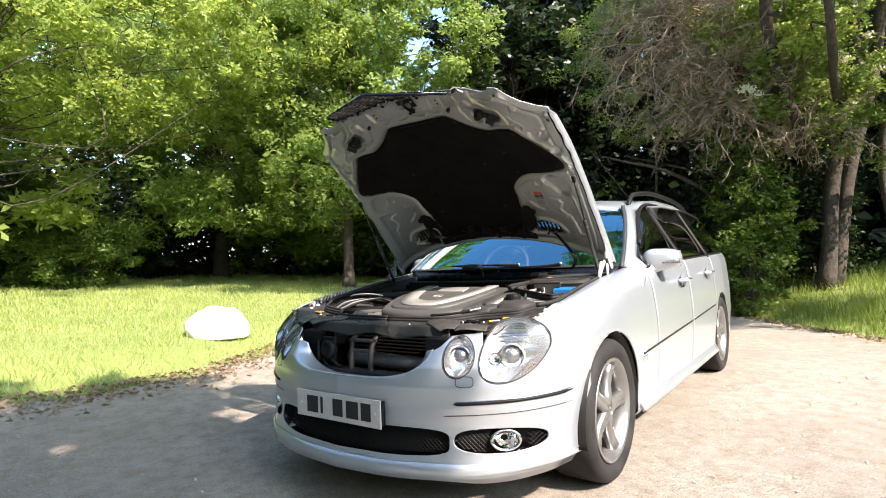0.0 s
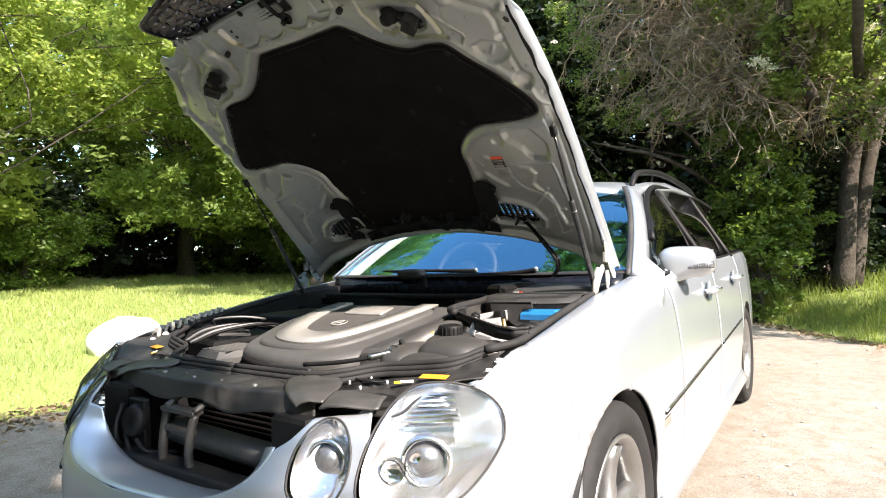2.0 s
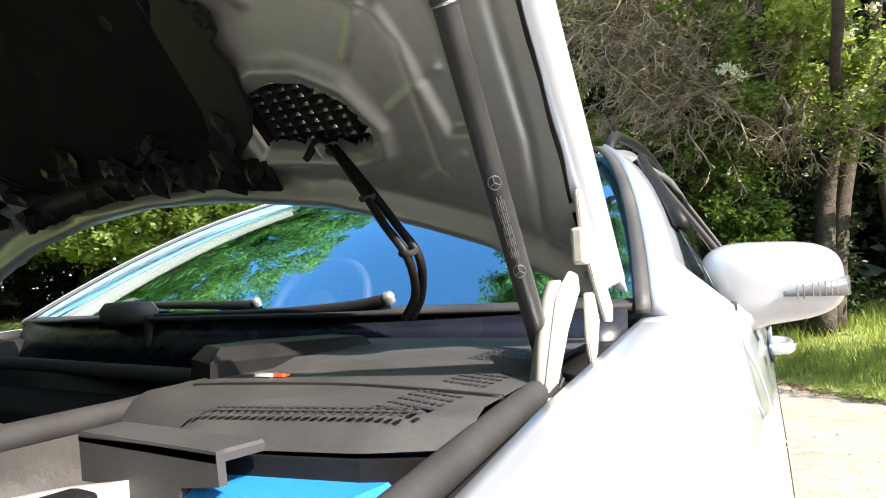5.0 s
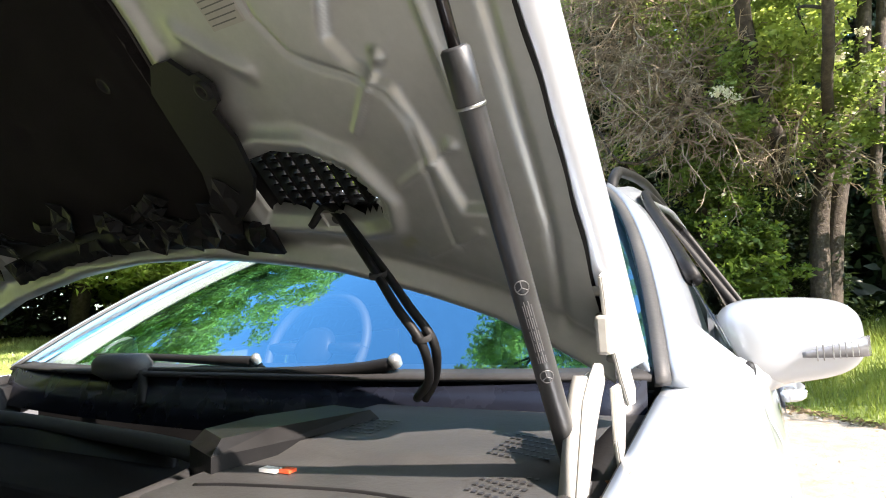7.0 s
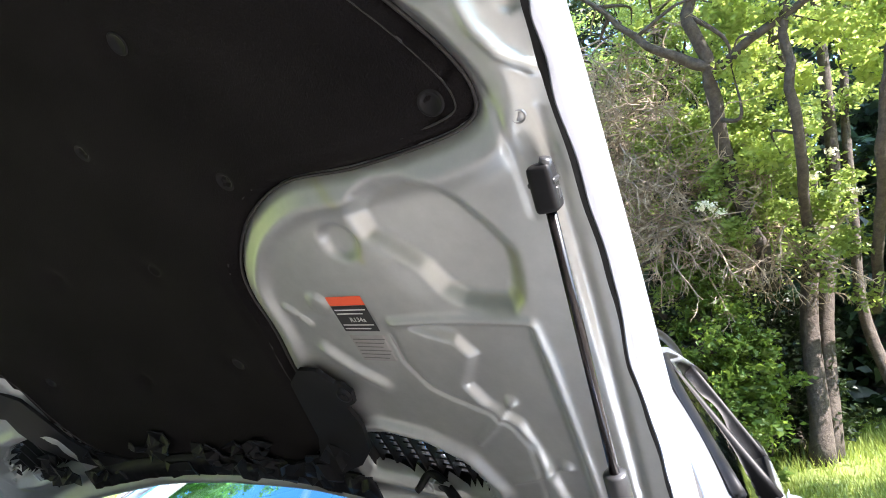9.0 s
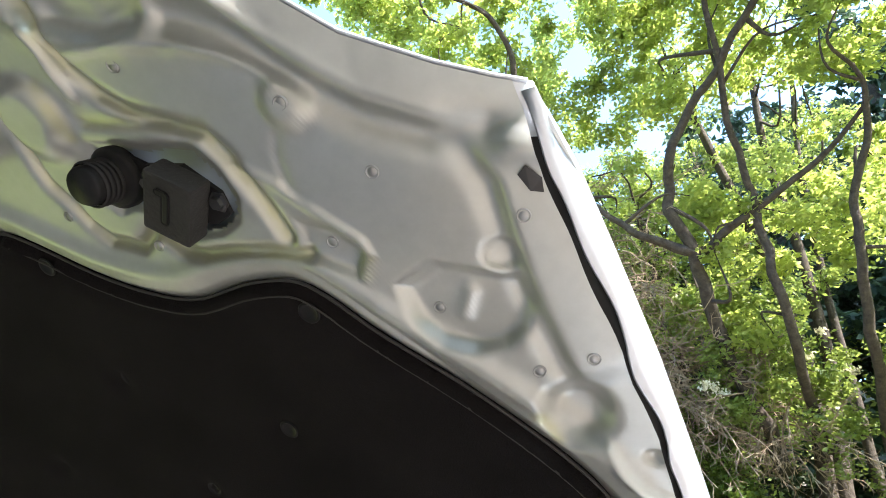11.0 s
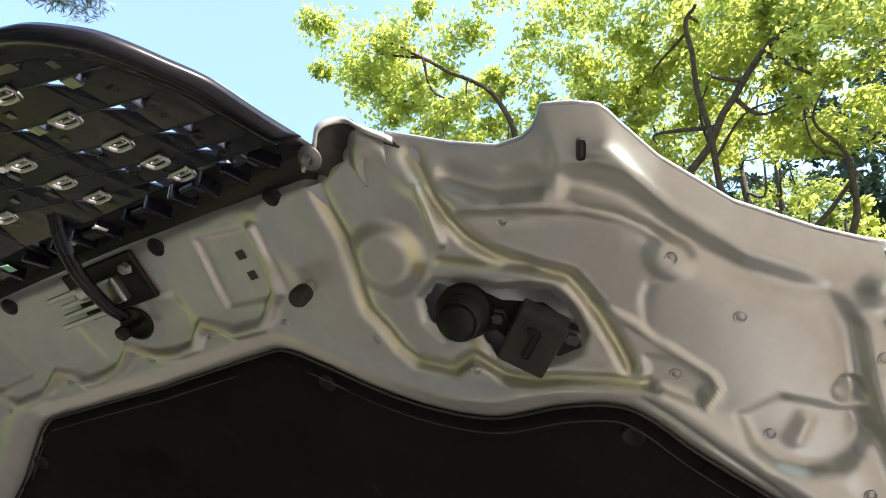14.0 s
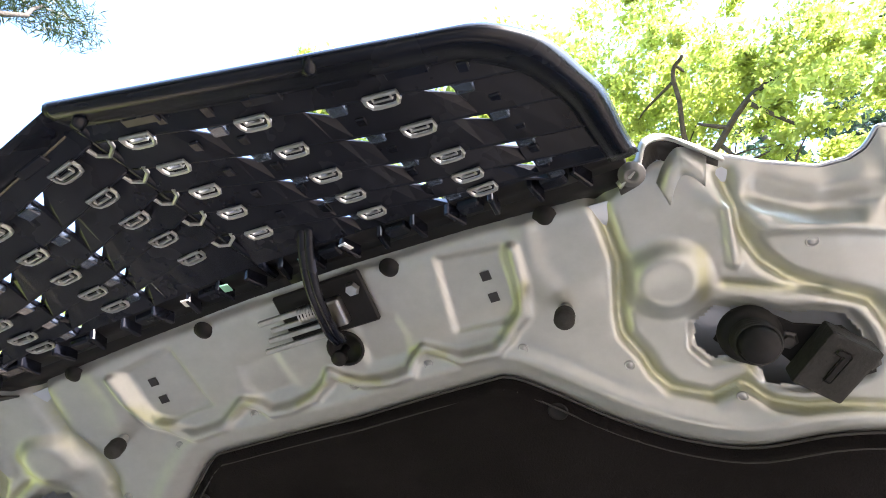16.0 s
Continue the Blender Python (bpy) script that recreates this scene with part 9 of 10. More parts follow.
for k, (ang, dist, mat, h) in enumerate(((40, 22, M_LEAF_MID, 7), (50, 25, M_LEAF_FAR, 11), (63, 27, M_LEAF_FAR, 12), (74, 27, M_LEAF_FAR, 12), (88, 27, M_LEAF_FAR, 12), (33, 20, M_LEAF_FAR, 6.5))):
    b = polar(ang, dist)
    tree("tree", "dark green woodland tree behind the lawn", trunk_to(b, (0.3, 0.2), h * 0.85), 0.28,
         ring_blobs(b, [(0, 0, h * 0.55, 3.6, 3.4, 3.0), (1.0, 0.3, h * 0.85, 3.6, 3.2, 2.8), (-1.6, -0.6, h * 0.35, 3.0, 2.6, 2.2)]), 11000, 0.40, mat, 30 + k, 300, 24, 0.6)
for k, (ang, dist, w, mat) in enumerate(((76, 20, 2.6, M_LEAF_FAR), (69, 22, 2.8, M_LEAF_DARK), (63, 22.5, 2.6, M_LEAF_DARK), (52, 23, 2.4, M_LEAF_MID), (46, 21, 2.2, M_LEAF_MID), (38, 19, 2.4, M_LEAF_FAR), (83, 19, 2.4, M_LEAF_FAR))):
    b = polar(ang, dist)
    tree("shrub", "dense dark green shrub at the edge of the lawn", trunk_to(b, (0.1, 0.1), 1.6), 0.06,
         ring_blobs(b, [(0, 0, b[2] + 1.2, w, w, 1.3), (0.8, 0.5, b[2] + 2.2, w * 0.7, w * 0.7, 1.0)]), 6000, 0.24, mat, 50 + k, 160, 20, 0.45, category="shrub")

# -- trees behind the car, most with shade put into near-black leaves --
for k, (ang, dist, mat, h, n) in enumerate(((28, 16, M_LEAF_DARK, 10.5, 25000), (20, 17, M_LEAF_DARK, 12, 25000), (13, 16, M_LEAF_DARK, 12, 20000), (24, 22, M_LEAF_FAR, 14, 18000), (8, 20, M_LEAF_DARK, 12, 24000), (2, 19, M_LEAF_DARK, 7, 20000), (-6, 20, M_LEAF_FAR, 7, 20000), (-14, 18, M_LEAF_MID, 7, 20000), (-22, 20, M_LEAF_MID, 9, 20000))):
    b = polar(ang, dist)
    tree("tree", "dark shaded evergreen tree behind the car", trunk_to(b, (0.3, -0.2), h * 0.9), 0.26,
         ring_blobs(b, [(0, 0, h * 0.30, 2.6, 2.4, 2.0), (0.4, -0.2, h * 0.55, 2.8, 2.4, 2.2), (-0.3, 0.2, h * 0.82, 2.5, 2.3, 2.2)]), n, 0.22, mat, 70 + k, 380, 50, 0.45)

# -- old tree with dead hanging twigs --
def twigs(name, label, centre, size, n, seed, parent, reach=1.5):
    """Bare strands that droop from above, fork and fork again."""
    g = np.random.default_rng(seed)
    V, F = [], []
    count = 0

    def strand(p, d, L, r, seg, sides, sag, bend):
        nonlocal count
        pts = [p]
        for _ in range(seg):
            d = d + g.normal(0, bend, 3) + np.array([0, 0, -sag])
            d = d / np.linalg.norm(d)
            pts.append(pts[-1] + d * L / seg)
        v, f = tube_arrays(pts, np.linspace(r, r * 0.4, seg + 1), sides, False)
        V.append(v)
        F.extend(tuple(i + count for i in q) for q in f)
        count += len(v)
        return pts

    for _ in range(n):
        p = np.array(centre) + g.uniform(-1, 1, 3) * size + np.array([0, 0, 0.35 * size[2]])
        d = np.array([g.normal(-0.15, 0.7), g.normal(-0.4, 0.5), g.uniform(-0.5, 0.3)])
        main = strand(p, d / np.linalg.norm(d), reach * g.uniform(0.6, 1.25), 0.0105 * g.uniform(0.7, 1.5), 9, 5, 0.10, 0.16)
        for _ in range(7):
            k = g.integers(2, 9)
            e = main[k] - main[k - 1]
            e = e / np.linalg.norm(e) + g.normal(0, 0.6, 3)
            kid = strand(main[k], e / np.linalg.norm(e), 0.5 * reach * g.uniform(0.3, 0.7), 0.0064, 5, 4, 0.06, 0.26)
            for _ in range(3):
                h = g.integers(1, 5)
                e2 = kid[h] - kid[h - 1]
                e2 = e2 / np.linalg.norm(e2) + g.normal(0, 0.7, 3)
                strand(kid[h], e2 / np.linalg.norm(e2), 0.16 * reach * g.uniform(0.4, 1.1), 0.0042, 3, 3, 0.03, 0.3)
    return mesh_object(name, np.vstack(V), F, M_TWIG, parent, label)


dead = thing("tree", "old tree with a mass of bare grey-brown hanging twigs", "tree", place=base(0.35, 9.9))
dinv = Matrix.Translation(-Vector(base(0.35, 9.9)))
g = np.random.default_rng(91)
tgt = [(g.uniform(-2.2, 1.4), g.uniform(7.4, 9.4), g.uniform(2.6, 7.5)) for _ in range(26)]
tv, tf = limb_set([base(0.35, 9.9), (0.30, 9.9, 2.5), (0.42, 10.0, 5.6), (0.5, 10.0, 9.0)], 0.17, tgt, g, 0.03, 0.5)
ob = mesh_object("trunk", tv, tf, M_BARK, dead, "rough brown bark", True)
ob.matrix_parent_inverse = dinv
for k, (c, s, n, reach) in enumerate((((-0.35, 8.3, 4.3), (0.6, 0.5, 0.7), 46, 1.5), ((-1.1, 8.5, 5.2), (0.6, 0.5, 0.6), 24, 1.3), ((0.3, 8.3, 3.4), (0.4, 0.4, 0.5), 22, 1.2), ((1.15, 8.8, 3.2), (0.3, 0.3, 0.6), 20, 1.0), ((0.0, 8.5, 5.9), (0.8, 0.6, 0.8), 30, 1.5), ((0.10, 8.4, 4.6), (0.35, 0.4, 0.5), 34, 1.3), ((0.35, 8.4, 3.2), (0.3, 0.35, 0.45), 26, 1.0), ((1.35, 8.5, 3.5), (0.35, 0.3, 0.5), 24, 1.0), ((-0.6, 8.4, 4.2), (0.4, 0.4, 0.5), 26, 1.3), ((0.05, 8.2, 3.7), (0.25, 0.3, 0.5), 26, 1.0), ((0.1, 8.6, 5.4), (0.3, 0.3, 0.5), 20, 1.1), ((1.5, 8.5, 2.9), (0.25, 0.3, 0.35), 18, 0.8))):
    ob = twigs("twig_mass", "mass of bare grey-brown twigs", c, s, n, 95 + k, dead, reach)
    ob.matrix_parent_inverse = dinv
cc = crown_centres([(-1.2, 9.6, 5.0, 1.8, 1.2, 1.8), (0.7, 9.3, 4.2, 1.3, 0.9, 1.5), (-0.4, 9.8, 7.2, 1.8, 1.2, 1.6), (1.6, 9.6, 4.4, 1.2, 0.6, 1.6), (1.4, 9.9, 6.4, 0.9, 0.6, 0.9), (2.2, 10.2, 5.6, 0.7, 0.6, 0.8), (0.6, 8.9, 2.6, 1.2, 0.4, 0.8)], 300, g)
ob = island_mesh("crown", leaf_verts(cluster_points(cc, g.uniform(0.15, 0.4, len(cc)), 110, g), 0.08, g, 0.6, 0.2, 0.45), 4, M_LEAF_MID, dead, "sparse green leaves")
ob.matrix_parent_inverse = dinv

# -- climbing shrub below it --
b = base(0.55, 8.35)
tree("shrub", "light green leafy shrub growing up the trunks", trunk_to(b, (0.05, 0.2), 2.4), 0.05,
     ring_blobs(b, [(0, 0, 0.9, 0.62, 0.5, 0.8), (-0.05, 0.1, 1.9, 0.45, 0.4, 0.7), (0.35, 0, 1.5, 0.45, 0.4, 0.5), (-0.1, 0.1, 2.7, 0.4, 0.4, 0.5), (-0.7, 0.2, 0.7, 0.6, 0.5, 0.5), (0.15, 0.1, 3.3, 0.3, 0.3, 0.5)]), 16000, 0.085, M_LEAF_CLIMB, 101, 260, 30, 0.17, category="shrub")
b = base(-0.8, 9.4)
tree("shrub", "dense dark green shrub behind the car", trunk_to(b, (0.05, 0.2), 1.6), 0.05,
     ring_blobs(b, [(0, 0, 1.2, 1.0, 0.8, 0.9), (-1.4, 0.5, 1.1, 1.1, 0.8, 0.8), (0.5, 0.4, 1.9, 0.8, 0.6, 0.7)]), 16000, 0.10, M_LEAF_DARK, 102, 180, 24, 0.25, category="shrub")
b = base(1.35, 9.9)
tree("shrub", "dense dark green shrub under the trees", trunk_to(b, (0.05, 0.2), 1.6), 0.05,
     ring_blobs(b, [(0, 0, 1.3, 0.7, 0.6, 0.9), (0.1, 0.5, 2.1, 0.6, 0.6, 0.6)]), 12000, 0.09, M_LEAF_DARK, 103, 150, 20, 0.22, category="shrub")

# -- black locusts beside the drive, with blossom and an overhanging crown --
def from_eye(bearing, dist, z):
    return (0.7 - dist * math.sin(radians(bearing)), 0.2 + dist * math.cos(radians(bearing)), z)


loc_ = thing("tree", "tall black locust with furrowed trunks and white blossom", "tree", place=base(1.50, 9.35))
linv = Matrix.Translation(-Vector(base(1.50, 9.35)))
g = np.random.default_rng(111)
HANGING = [(0.9, 7.2, 5.6, 0.6, 0.6, 0.5), (1.4, 7.4, 5.0, 0.6, 0.6, 0.5), (1.9, 7.2, 5.4, 0.6, 0.6, 0.5), (2.4, 7.4, 4.8, 0.6, 0.6, 0.5), (1.6, 7.7, 4.3, 0.6, 0.6, 0.4), (2.9, 7.2, 5.2, 0.7, 0.6, 0.6), (0.5, 7.0, 6.0, 0.5, 0.5, 0.4)]
crown = [(*from_eye(e_, d_, z_), *r_) for e_, d_, z_, r_ in ((9, 6.4, 8.2, (1.4, 1.2, 1.0)), (27, 5.2, 8.4, (0.7, 0.8, 0.6)), (18, 5.6, 8.0, (1.0, 0.9, 0.8)), (8, 4.6, 8.6, (1.1, 0.9, 0.6)), (-8, 4.6, 8.6, (1.1, 0.9, 0.7)),
         (2, 7.0, 8.6, (1.5, 1.3, 1.2)), (-6, 6.8, 7.6, (1.2, 1.2, 0.9)), (-14, 6.6, 8.4, (1.4, 1.3, 1.2)), (-22, 6.2, 7.2, (1.3, 1.2, 1.1)), (-31, 6.0, 6.8, (1.4, 1.2, 1.2)), (-10, 5.4, 8.8, (1.3, 1.1, 0.9)),
         (-25, 5.2, 8.2, (1.4, 1.1, 1.0)), (-40, 6.0, 7.0, (1.5, 1.4, 1.4)), (-28, 7.4, 4.6, (1.2, 1.0, 0.9)), (-36, 7.0, 5.4, (1.2, 1.0, 1.0)), (-34, 7.6, 3.4, (1.1, 1.0, 0.8)), (-18, 7.8, 5.6, (0.9, 0.9, 0.7)), (32, 4.5, 8.1, (0.6, 0.6, 0.5)), (28, 4.2, 7.9, (0.7, 0.7, 0.5)), (22, 4.9, 7.6, (0.6, 0.7, 0.5)))] + HANGING + [(-2.0, 3.75, 7.6, 0.5, 0.5, 0.4), (-2.2, 3.7, 8.5, 0.5, 0.5, 0.4)]
cc = crown_centres(crown, 520, g)
stems = [([base(1.50, 9.35), (1.72, 9.3, 2.2), (2.08, 9.2, 4.8), (1.8, 8.4, 7.4), (1.3, 7.6, 9.4)], 0.112), ([base(1.62, 9.5), (2.0, 9.5, 2.6), (2.45, 9.2, 4.9), (2.6, 8.6, 7.6), (2.9, 7.9, 9.6)], 0.10), ([base(2.75, 9.9), (2.5, 9.7, 1.2), (2.4, 9.6, 3.0), (2.9, 9.0, 6.5), (3.4, 8.2, 9.0)], 0.085)]
for k, (pts, r_) in enumerate(stems):
    sel = cc[g.choice(len(cc), 5, replace=False)]
    sel = np.array([cc[np.argmin(np.linalg.norm(cc - q * 0.3 - np.array(pts[-1]) * 0.7, axis=1))] for q in sel])
    tv, tf = limb_set(pts, r_, sel, g, 0.02, 0.8)
    ob = mesh_object("trunk", tv, tf, M_BARK, loc_, "furrowed grey-brown bark", True)
    ob.matrix_parent_inverse = linv
ob = island_mesh("crown", leaf_verts(cluster_points(cc, g.uniform(0.12, 0.40, len(cc)), 170, g), 0.088, g, 0.6, 0.15, 0.5), 4, M_LEAF_LIGHT, loc_, "bright yellow-green leaflets")
ob.matrix_parent_inverse = linv
limbs_ = (([(-0.17, 6.35, 5.89), (-0.35, 5.95, 6.37), (-0.52, 5.56, 6.75), (-0.37, 5.1, 7.21), (-0.43, 4.65, 7.56), (-0.85, 4.2, 7.77), (-1.51, 3.46, 7.99)], 0.060),
          ([(-0.52, 5.56, 6.75), (-0.92, 5.28, 6.91), (-1.5, 5.07, 6.9)], 0.030),
          ([(1.35, 9.0, 2.6), (1.1, 7.8, 3.9), (1.03, 7.0, 4.9), (0.92, 6.66, 5.51), (1.2, 6.28, 6.05), (1.8, 5.81, 6.52), (2.54, 5.2, 6.93), (3.09, 4.86, 7.02)], 0.095),
          ([(1.03, 7.0, 4.9), (0.5, 6.75, 5.2), (-0.17, 6.35, 5.89)], 0.075),
          ([(1.13, 7.01, 4.88), (1.69, 6.84, 5.09), (2.53, 6.5, 5.37), (3.14, 6.07, 5.68)], 0.060),
          ([(1.9, 9.2, 2.8), (1.75, 7.33, 3.96), (1.81, 6.84, 5.05), (1.84, 6.01, 6.28), (1.95, 4.87, 7.37), (2.12, 4.59, 7.54)], 0.065),
          ([(2.45, 9.4, 2.2), (2.52, 7.17, 3.97), (2.76, 6.65, 4.98), (3.08, 6.11, 5.66), (3.04, 5.88, 5.99)], 0.065))
for pts, r_ in limbs_:
    lp_ = spline(pts, 40)
    kink = np.array([[noise.noise((q[0] * 3.1, q[2] * 3.1, 1.0)), noise.noise((q[0] * 3.1, q[2] * 3.1, 5.0)), 0.5 * noise.noise((q[0] * 3.1, q[2] * 3.1, 9.0))] for q in lp_])
    lp_ = lp_ + kink * r_ * 0.9
    tv, tf = tube_arrays(lp_, np.linspace(r_, r_ * 0.3, 40), 9)
    V_, F_ = [tv], list(tf)
    for _ in range(9):
        q = lp_[g.integers(8, 39)]
        near = cc[np.argmin(np.linalg.norm(cc - q - g.normal(0, 0.8, 3), axis=1))]
        m_ = q + (near - q) * 0.5 + g.normal(0, 0.15, 3)
        if np.linalg.norm(near - q) > 1.1:
            continue
        bv, bf = tube_arrays(spline([q, m_, near], 10), np.linspace(r_ * 0.35, 0.006, 10), 6)
        o_ = sum(len(x) for x in V_)
        V_.append(bv)
        F_ += [tuple(i + o_ for i in x) for x in bf]
    ob = mesh_object("limb", np.vstack(V_), F_, M_BARK, loc_, "dark crooked limb", True)
    ob.matrix_parent_inverse = linv
low_crown = [(0.95, 8.0, 3.55, 0.55, 0.5, 0.5), (1.75, 8.3, 3.7, 0.7, 0.5, 0.5), (2.5, 8.6, 3.3, 0.6, 0.5, 0.6), (1.3, 8.4, 4.4, 0.9, 0.6, 0.7), (2.6, 8.8, 2.5, 0.4, 0.4, 0.4), (3.3, 8.2, 3.6, 0.8, 0.7, 0.9), (0.3, 8.2, 4.6, 0.6, 0.5, 0.5), (1.7, 8.6, 4.6, 0.6, 0.4, 0.6), (1.9, 8.5, 2.9, 0.35, 0.3, 0.4),
             (0.6, 8.9, 6.6, 0.9, 0.7, 0.8), (1.4, 9.2, 5.8, 0.7, 0.6, 0.6), (2.2, 8.9, 6.8, 0.8, 0.7, 0.7), (2.9, 8.8, 5.6, 0.7, 0.6, 0.8), (0.4, 9.2, 7.9, 0.8, 0.7, 0.7), (1.5, 9.6, 7.6, 0.8, 0.7, 0.8), (3.1, 9.2, 7.4, 0.9, 0.7, 0.8)]
c2 = crown_centres(low_crown, 300, g)
ob = island_mesh("crown", leaf_verts(cluster_points(c2, g.uniform(0.12, 0.34, len(c2)), 120, g), 0.075, g, 0.5, 0.25, 0.5), 4, M_LEAF_LOCUST, loc_, "bright yellow-green leaflets")
ob.matrix_parent_inverse = linv
bl = [(0.80, 7.45, 3.37), (0.88, 7.5, 3.30), (0.72, 7.40, 3.40), (1.80, 7.92, 3.78), (1.72, 7.95, 3.86), (1.9, 7.95, 3.70), (2.30, 8.60, 3.65), (2.42, 8.6, 3.6), (2.2, 8.4, 4.1)] + [tuple(c) for c in cc[g.choice(len(cc), 26, replace=False)]]
ob = island_mesh("blossom", leaf_verts(cluster_points(bl, [0.085] * len(bl), 70, g, 0.2), 0.035, g, 0.6, 0.6, 0.8), 4, M_FLOWER, loc_, "hanging white blossom")
ob.matrix_parent_inverse = linv

# -- dark conifers behind the locust --
for k, (ang, dist, h) in enumerate(((-30, 13, 13), (-39, 14, 15), (-22, 13, 14), (-48, 13, 14), (-15, 15, 12), (-10, 13.5, 12), (-5, 14.5, 13), (3, 15, 11))):
    b = from_eye(ang, dist, 0)
    b = base(b[0], b[1])
    tree("tree", "tall dark blue-green conifer behind the locust", trunk_to(b, (0.2, 0.2), h), 0.2,
         ring_blobs(b, [(0, 0, h * 0.25, 1.7, 1.7, 1.6), (0.1, 0, h * 0.48, 1.6, 1.6, 1.7), (0.2, 0.1, h * 0.70, 1.3, 1.3, 1.7), (0.2, 0.2, h * 0.92, 0.8, 0.8, 1.4)]), 11000, 0.24, M_LEAF_CONIFER, 140 + k, 300, 60, 0.35, 0.6, 0.35)

# -- undergrowth that closes the edge of the wood, its shade put into near-black leaves --
g = np.random.default_rng(151)
wood = thing("undergrowth", "dark woodland undergrowth along the edge of the trees", "undergrowth", kind="stuff")
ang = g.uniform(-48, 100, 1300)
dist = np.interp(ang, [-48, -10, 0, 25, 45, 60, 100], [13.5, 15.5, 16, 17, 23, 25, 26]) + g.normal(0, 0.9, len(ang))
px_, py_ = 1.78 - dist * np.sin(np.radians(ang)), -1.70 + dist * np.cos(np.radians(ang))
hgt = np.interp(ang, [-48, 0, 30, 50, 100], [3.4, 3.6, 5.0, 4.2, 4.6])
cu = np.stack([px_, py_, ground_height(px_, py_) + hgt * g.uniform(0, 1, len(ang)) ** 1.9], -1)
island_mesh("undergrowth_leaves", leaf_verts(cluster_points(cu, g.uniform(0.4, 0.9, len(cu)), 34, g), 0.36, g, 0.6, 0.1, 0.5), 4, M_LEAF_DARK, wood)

# -- unseen trees added to close the near side and darken fill light and reflections --
for k, (x_, y_, h_) in enumerate(((-14, -4, 9), (-12.5, -8, 9.5), (-9.5, -10.5, 10), (-6, -12, 10), (-2.5, -12.5, 10.5), (1.5, -13, 10), (5.5, -13, 9.5), (10, -12.5, 8.5), (14.5, -11, 6), (17, -5.5, 3.5), (17.5, 0.5, 3.2), (15, 6, 3.5))):
    b = base(x_, y_)
    tree("tree", "unseen dark tree added on the near side to block sky light", trunk_to(b, (0.3, 0.2), h_ * 0.85), 0.24,
         ring_blobs(b, [(0, 0, h_ * 0.22, 2.9, 2.6, 1.9), (0.6, 0.3, h_ * 0.5, 3.0, 2.8, 2.2), (-0.4, -0.2, h_ * 0.78, 2.6, 2.4, 1.9)]), 5600, 0.58, M_LEAF_FAR, 160 + k, 220, 8, 0.6)

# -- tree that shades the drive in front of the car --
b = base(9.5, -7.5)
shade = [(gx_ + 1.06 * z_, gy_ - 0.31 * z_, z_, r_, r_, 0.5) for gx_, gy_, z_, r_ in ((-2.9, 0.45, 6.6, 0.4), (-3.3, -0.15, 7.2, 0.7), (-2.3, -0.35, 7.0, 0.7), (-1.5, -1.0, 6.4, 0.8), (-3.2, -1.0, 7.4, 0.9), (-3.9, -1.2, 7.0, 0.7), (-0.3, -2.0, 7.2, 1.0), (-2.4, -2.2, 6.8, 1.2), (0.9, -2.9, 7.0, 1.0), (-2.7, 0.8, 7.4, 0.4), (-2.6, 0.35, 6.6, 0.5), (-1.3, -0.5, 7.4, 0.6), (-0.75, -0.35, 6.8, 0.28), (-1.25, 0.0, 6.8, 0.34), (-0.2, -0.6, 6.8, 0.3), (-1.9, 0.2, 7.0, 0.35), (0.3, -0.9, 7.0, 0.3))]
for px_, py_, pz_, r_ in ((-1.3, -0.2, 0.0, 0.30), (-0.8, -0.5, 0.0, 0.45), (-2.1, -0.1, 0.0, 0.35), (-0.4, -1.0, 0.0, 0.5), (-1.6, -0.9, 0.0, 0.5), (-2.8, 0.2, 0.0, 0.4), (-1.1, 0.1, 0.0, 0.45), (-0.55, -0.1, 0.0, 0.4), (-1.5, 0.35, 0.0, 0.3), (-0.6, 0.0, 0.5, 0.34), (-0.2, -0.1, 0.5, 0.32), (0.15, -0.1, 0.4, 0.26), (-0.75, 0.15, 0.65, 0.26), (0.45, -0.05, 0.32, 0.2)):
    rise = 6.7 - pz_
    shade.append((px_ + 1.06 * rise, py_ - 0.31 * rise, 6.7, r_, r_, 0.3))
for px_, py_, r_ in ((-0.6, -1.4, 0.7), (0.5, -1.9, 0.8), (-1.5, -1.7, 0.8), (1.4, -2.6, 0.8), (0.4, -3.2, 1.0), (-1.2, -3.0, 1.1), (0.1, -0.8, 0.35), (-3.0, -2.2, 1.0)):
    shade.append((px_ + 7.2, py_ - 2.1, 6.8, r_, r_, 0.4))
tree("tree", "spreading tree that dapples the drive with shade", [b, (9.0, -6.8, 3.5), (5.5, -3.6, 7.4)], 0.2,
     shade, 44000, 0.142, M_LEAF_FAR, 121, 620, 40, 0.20)

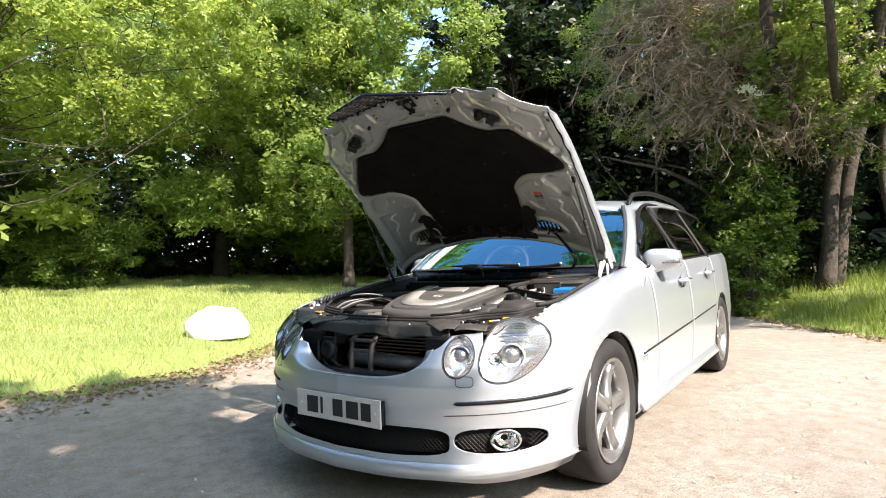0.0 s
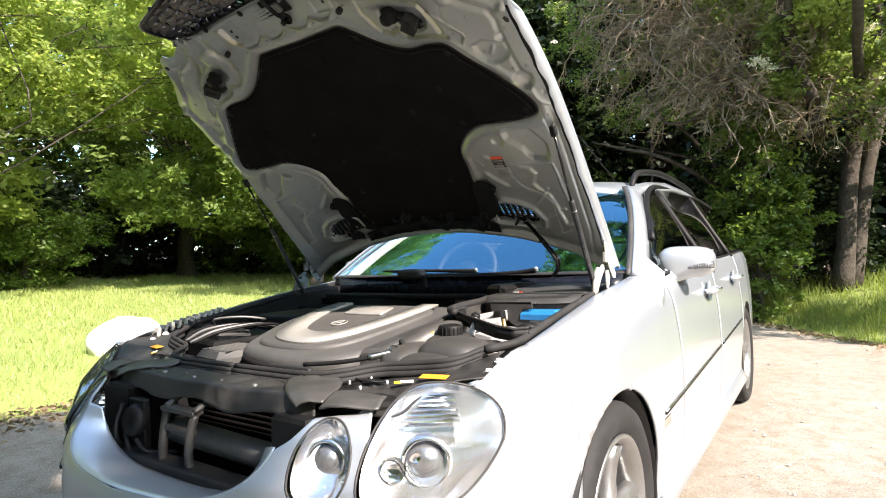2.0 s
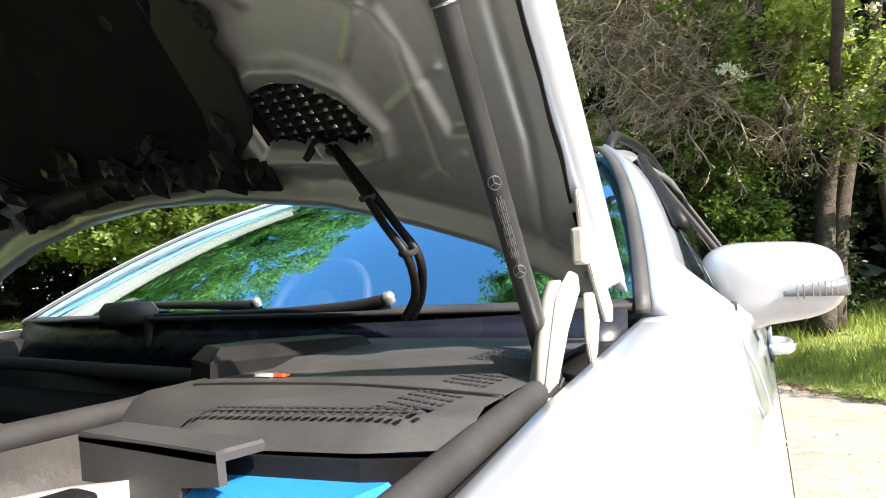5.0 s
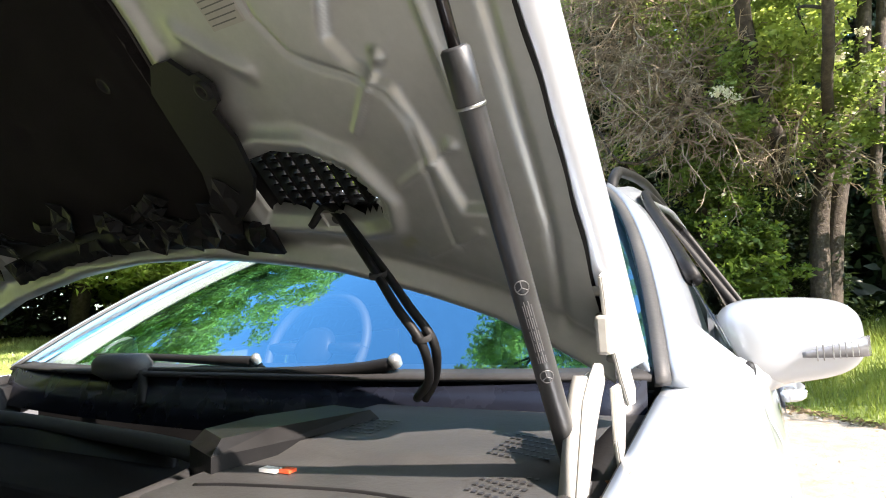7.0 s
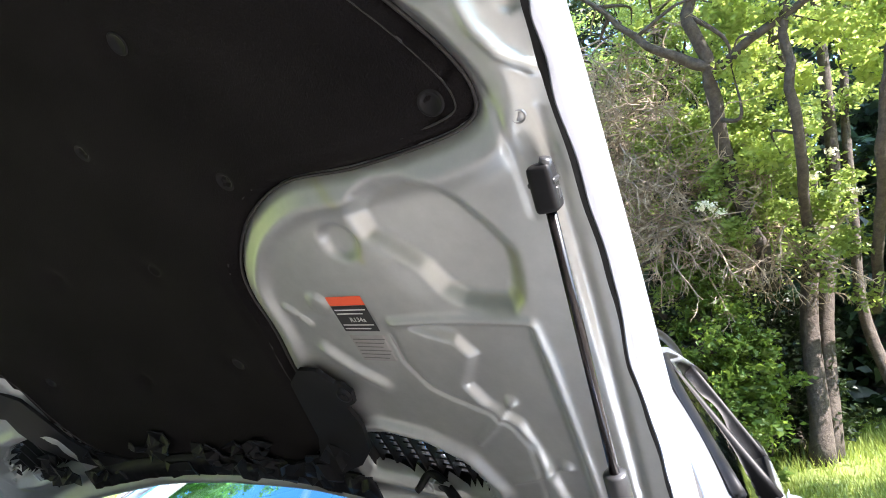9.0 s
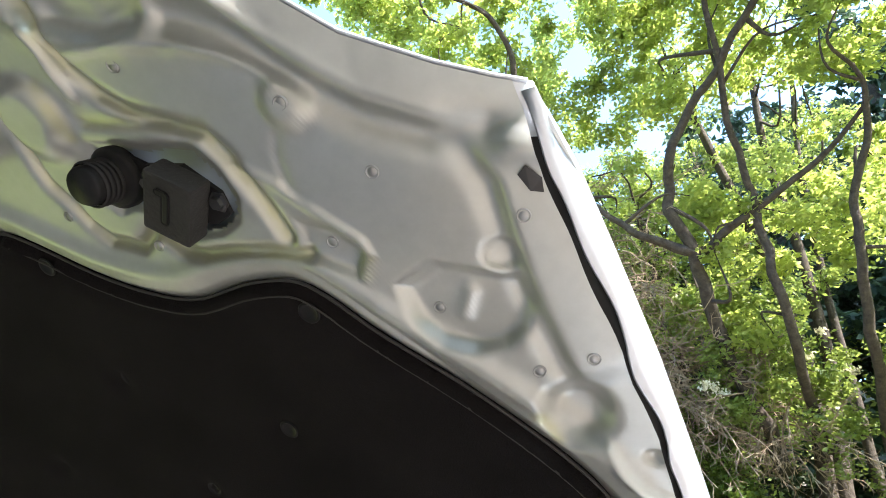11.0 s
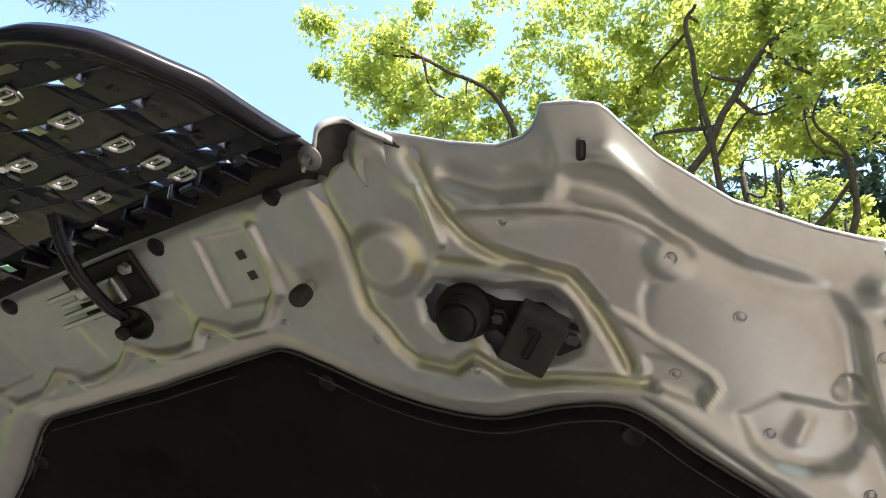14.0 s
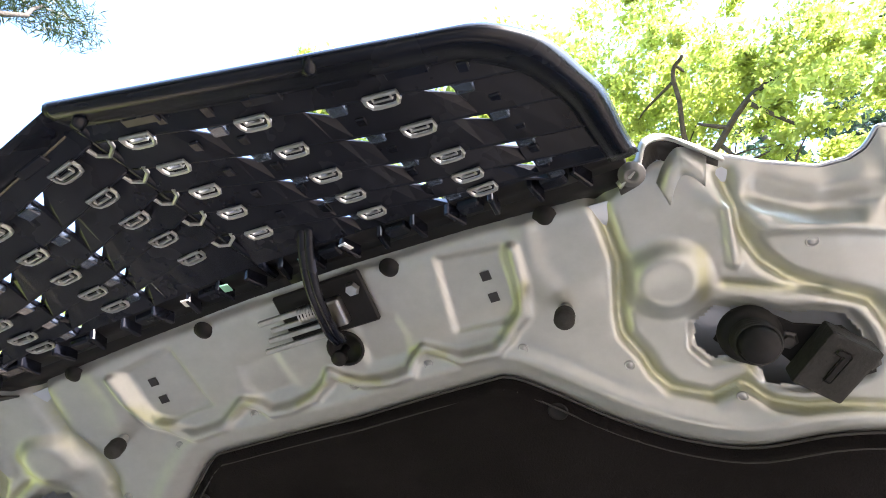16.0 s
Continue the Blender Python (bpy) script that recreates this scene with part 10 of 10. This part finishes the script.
# -- unseen broad tree added behind the start of the walk to block sky over the drive --
b = base(-2.5, -9.5)
tree("tree", "unseen broad tree added to block sky light over the drive", trunk_to(b, (0.6, 2.5), 7.0), 0.24,
     ring_blobs(b, [(-3.0, 3.6, 7.4, 2.0, 1.5, 0.9), (-0.5, 4.2, 7.8, 2.0, 1.5, 0.9), (2.2, 4.0, 7.5, 2.0, 1.5, 0.9), (4.8, 3.6, 7.2, 2.0, 1.6, 0.9), (0.8, 1.5, 8.4, 2.6, 2.0, 1.2), (-4.8, 2.4, 6.6, 2.0, 1.6, 1.0), (7.0, 2.6, 6.8, 2.0, 1.6, 1.0), (3.6, 0.5, 8.0, 2.4, 1.8, 1.2)]), 12000, 0.34, M_LEAF_FAR, 124, 420, 30, 0.5)

# -- pine whose branch tip hangs into view --
b = base(-9.0, -3.2)
pine = thing("tree", "tall dark pine with a bare trunk and drooping needle tips", "tree", place=b)
pinv = Matrix.Translation(-Vector(b))
g = np.random.default_rng(131)
tips = [(-4.25, 1.10, 7.75), (-4.6, 0.95, 8.0), (-4.5, 1.5, 8.3), (-7.0, -1.6, 11.5), (-9.0, -1.4, 11.0), (-8.4, -3.8, 12.0), (-8.4, -4.0, 12.5)]
tv, tf = limb_set([b, (-9.0, -3.2, 6.0), (-8.9, -3.2, 13.5)], 0.17, tips, g, 0.03)
ob = mesh_object("trunk", tv, tf, M_BARK, pine, "rough brown bark", True)
ob.matrix_parent_inverse = pinv
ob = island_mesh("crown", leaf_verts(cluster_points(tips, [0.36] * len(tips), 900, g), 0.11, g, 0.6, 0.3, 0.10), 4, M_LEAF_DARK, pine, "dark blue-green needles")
ob.matrix_parent_inverse = pinv

# ---- pale boulder on the lawn ----
rk = base(-4.25, 2.12)
bm = bmesh.new()
bmesh.ops.create_icosphere(bm, subdivisions=4, radius=1.0)
for v_ in bm.verts:
    q = v_.co.copy()
    k = 1 + 0.16 * noise.noise(q * 1.4) + 0.06 * noise.noise(q * 4.0) + 0.02 * noise.noise(q * 11.0)
    v_.co = Vector((q.x * 0.38 * k, q.y * 0.30 * k, max(-0.02, q.z * 0.30 * k + 0.04)))
bmesh.ops.transform(bm, matrix=Matrix.Translation((rk[0], rk[1], rk[2] + 0.02)) @ Matrix.Rotation(radians(35), 4, "Z"), verts=bm.verts[:])
rock = part("boulder", bm, M_STONE, None, "", True)
tagged(rock, "smooth white-grey boulder lying on the lawn", "boulder")
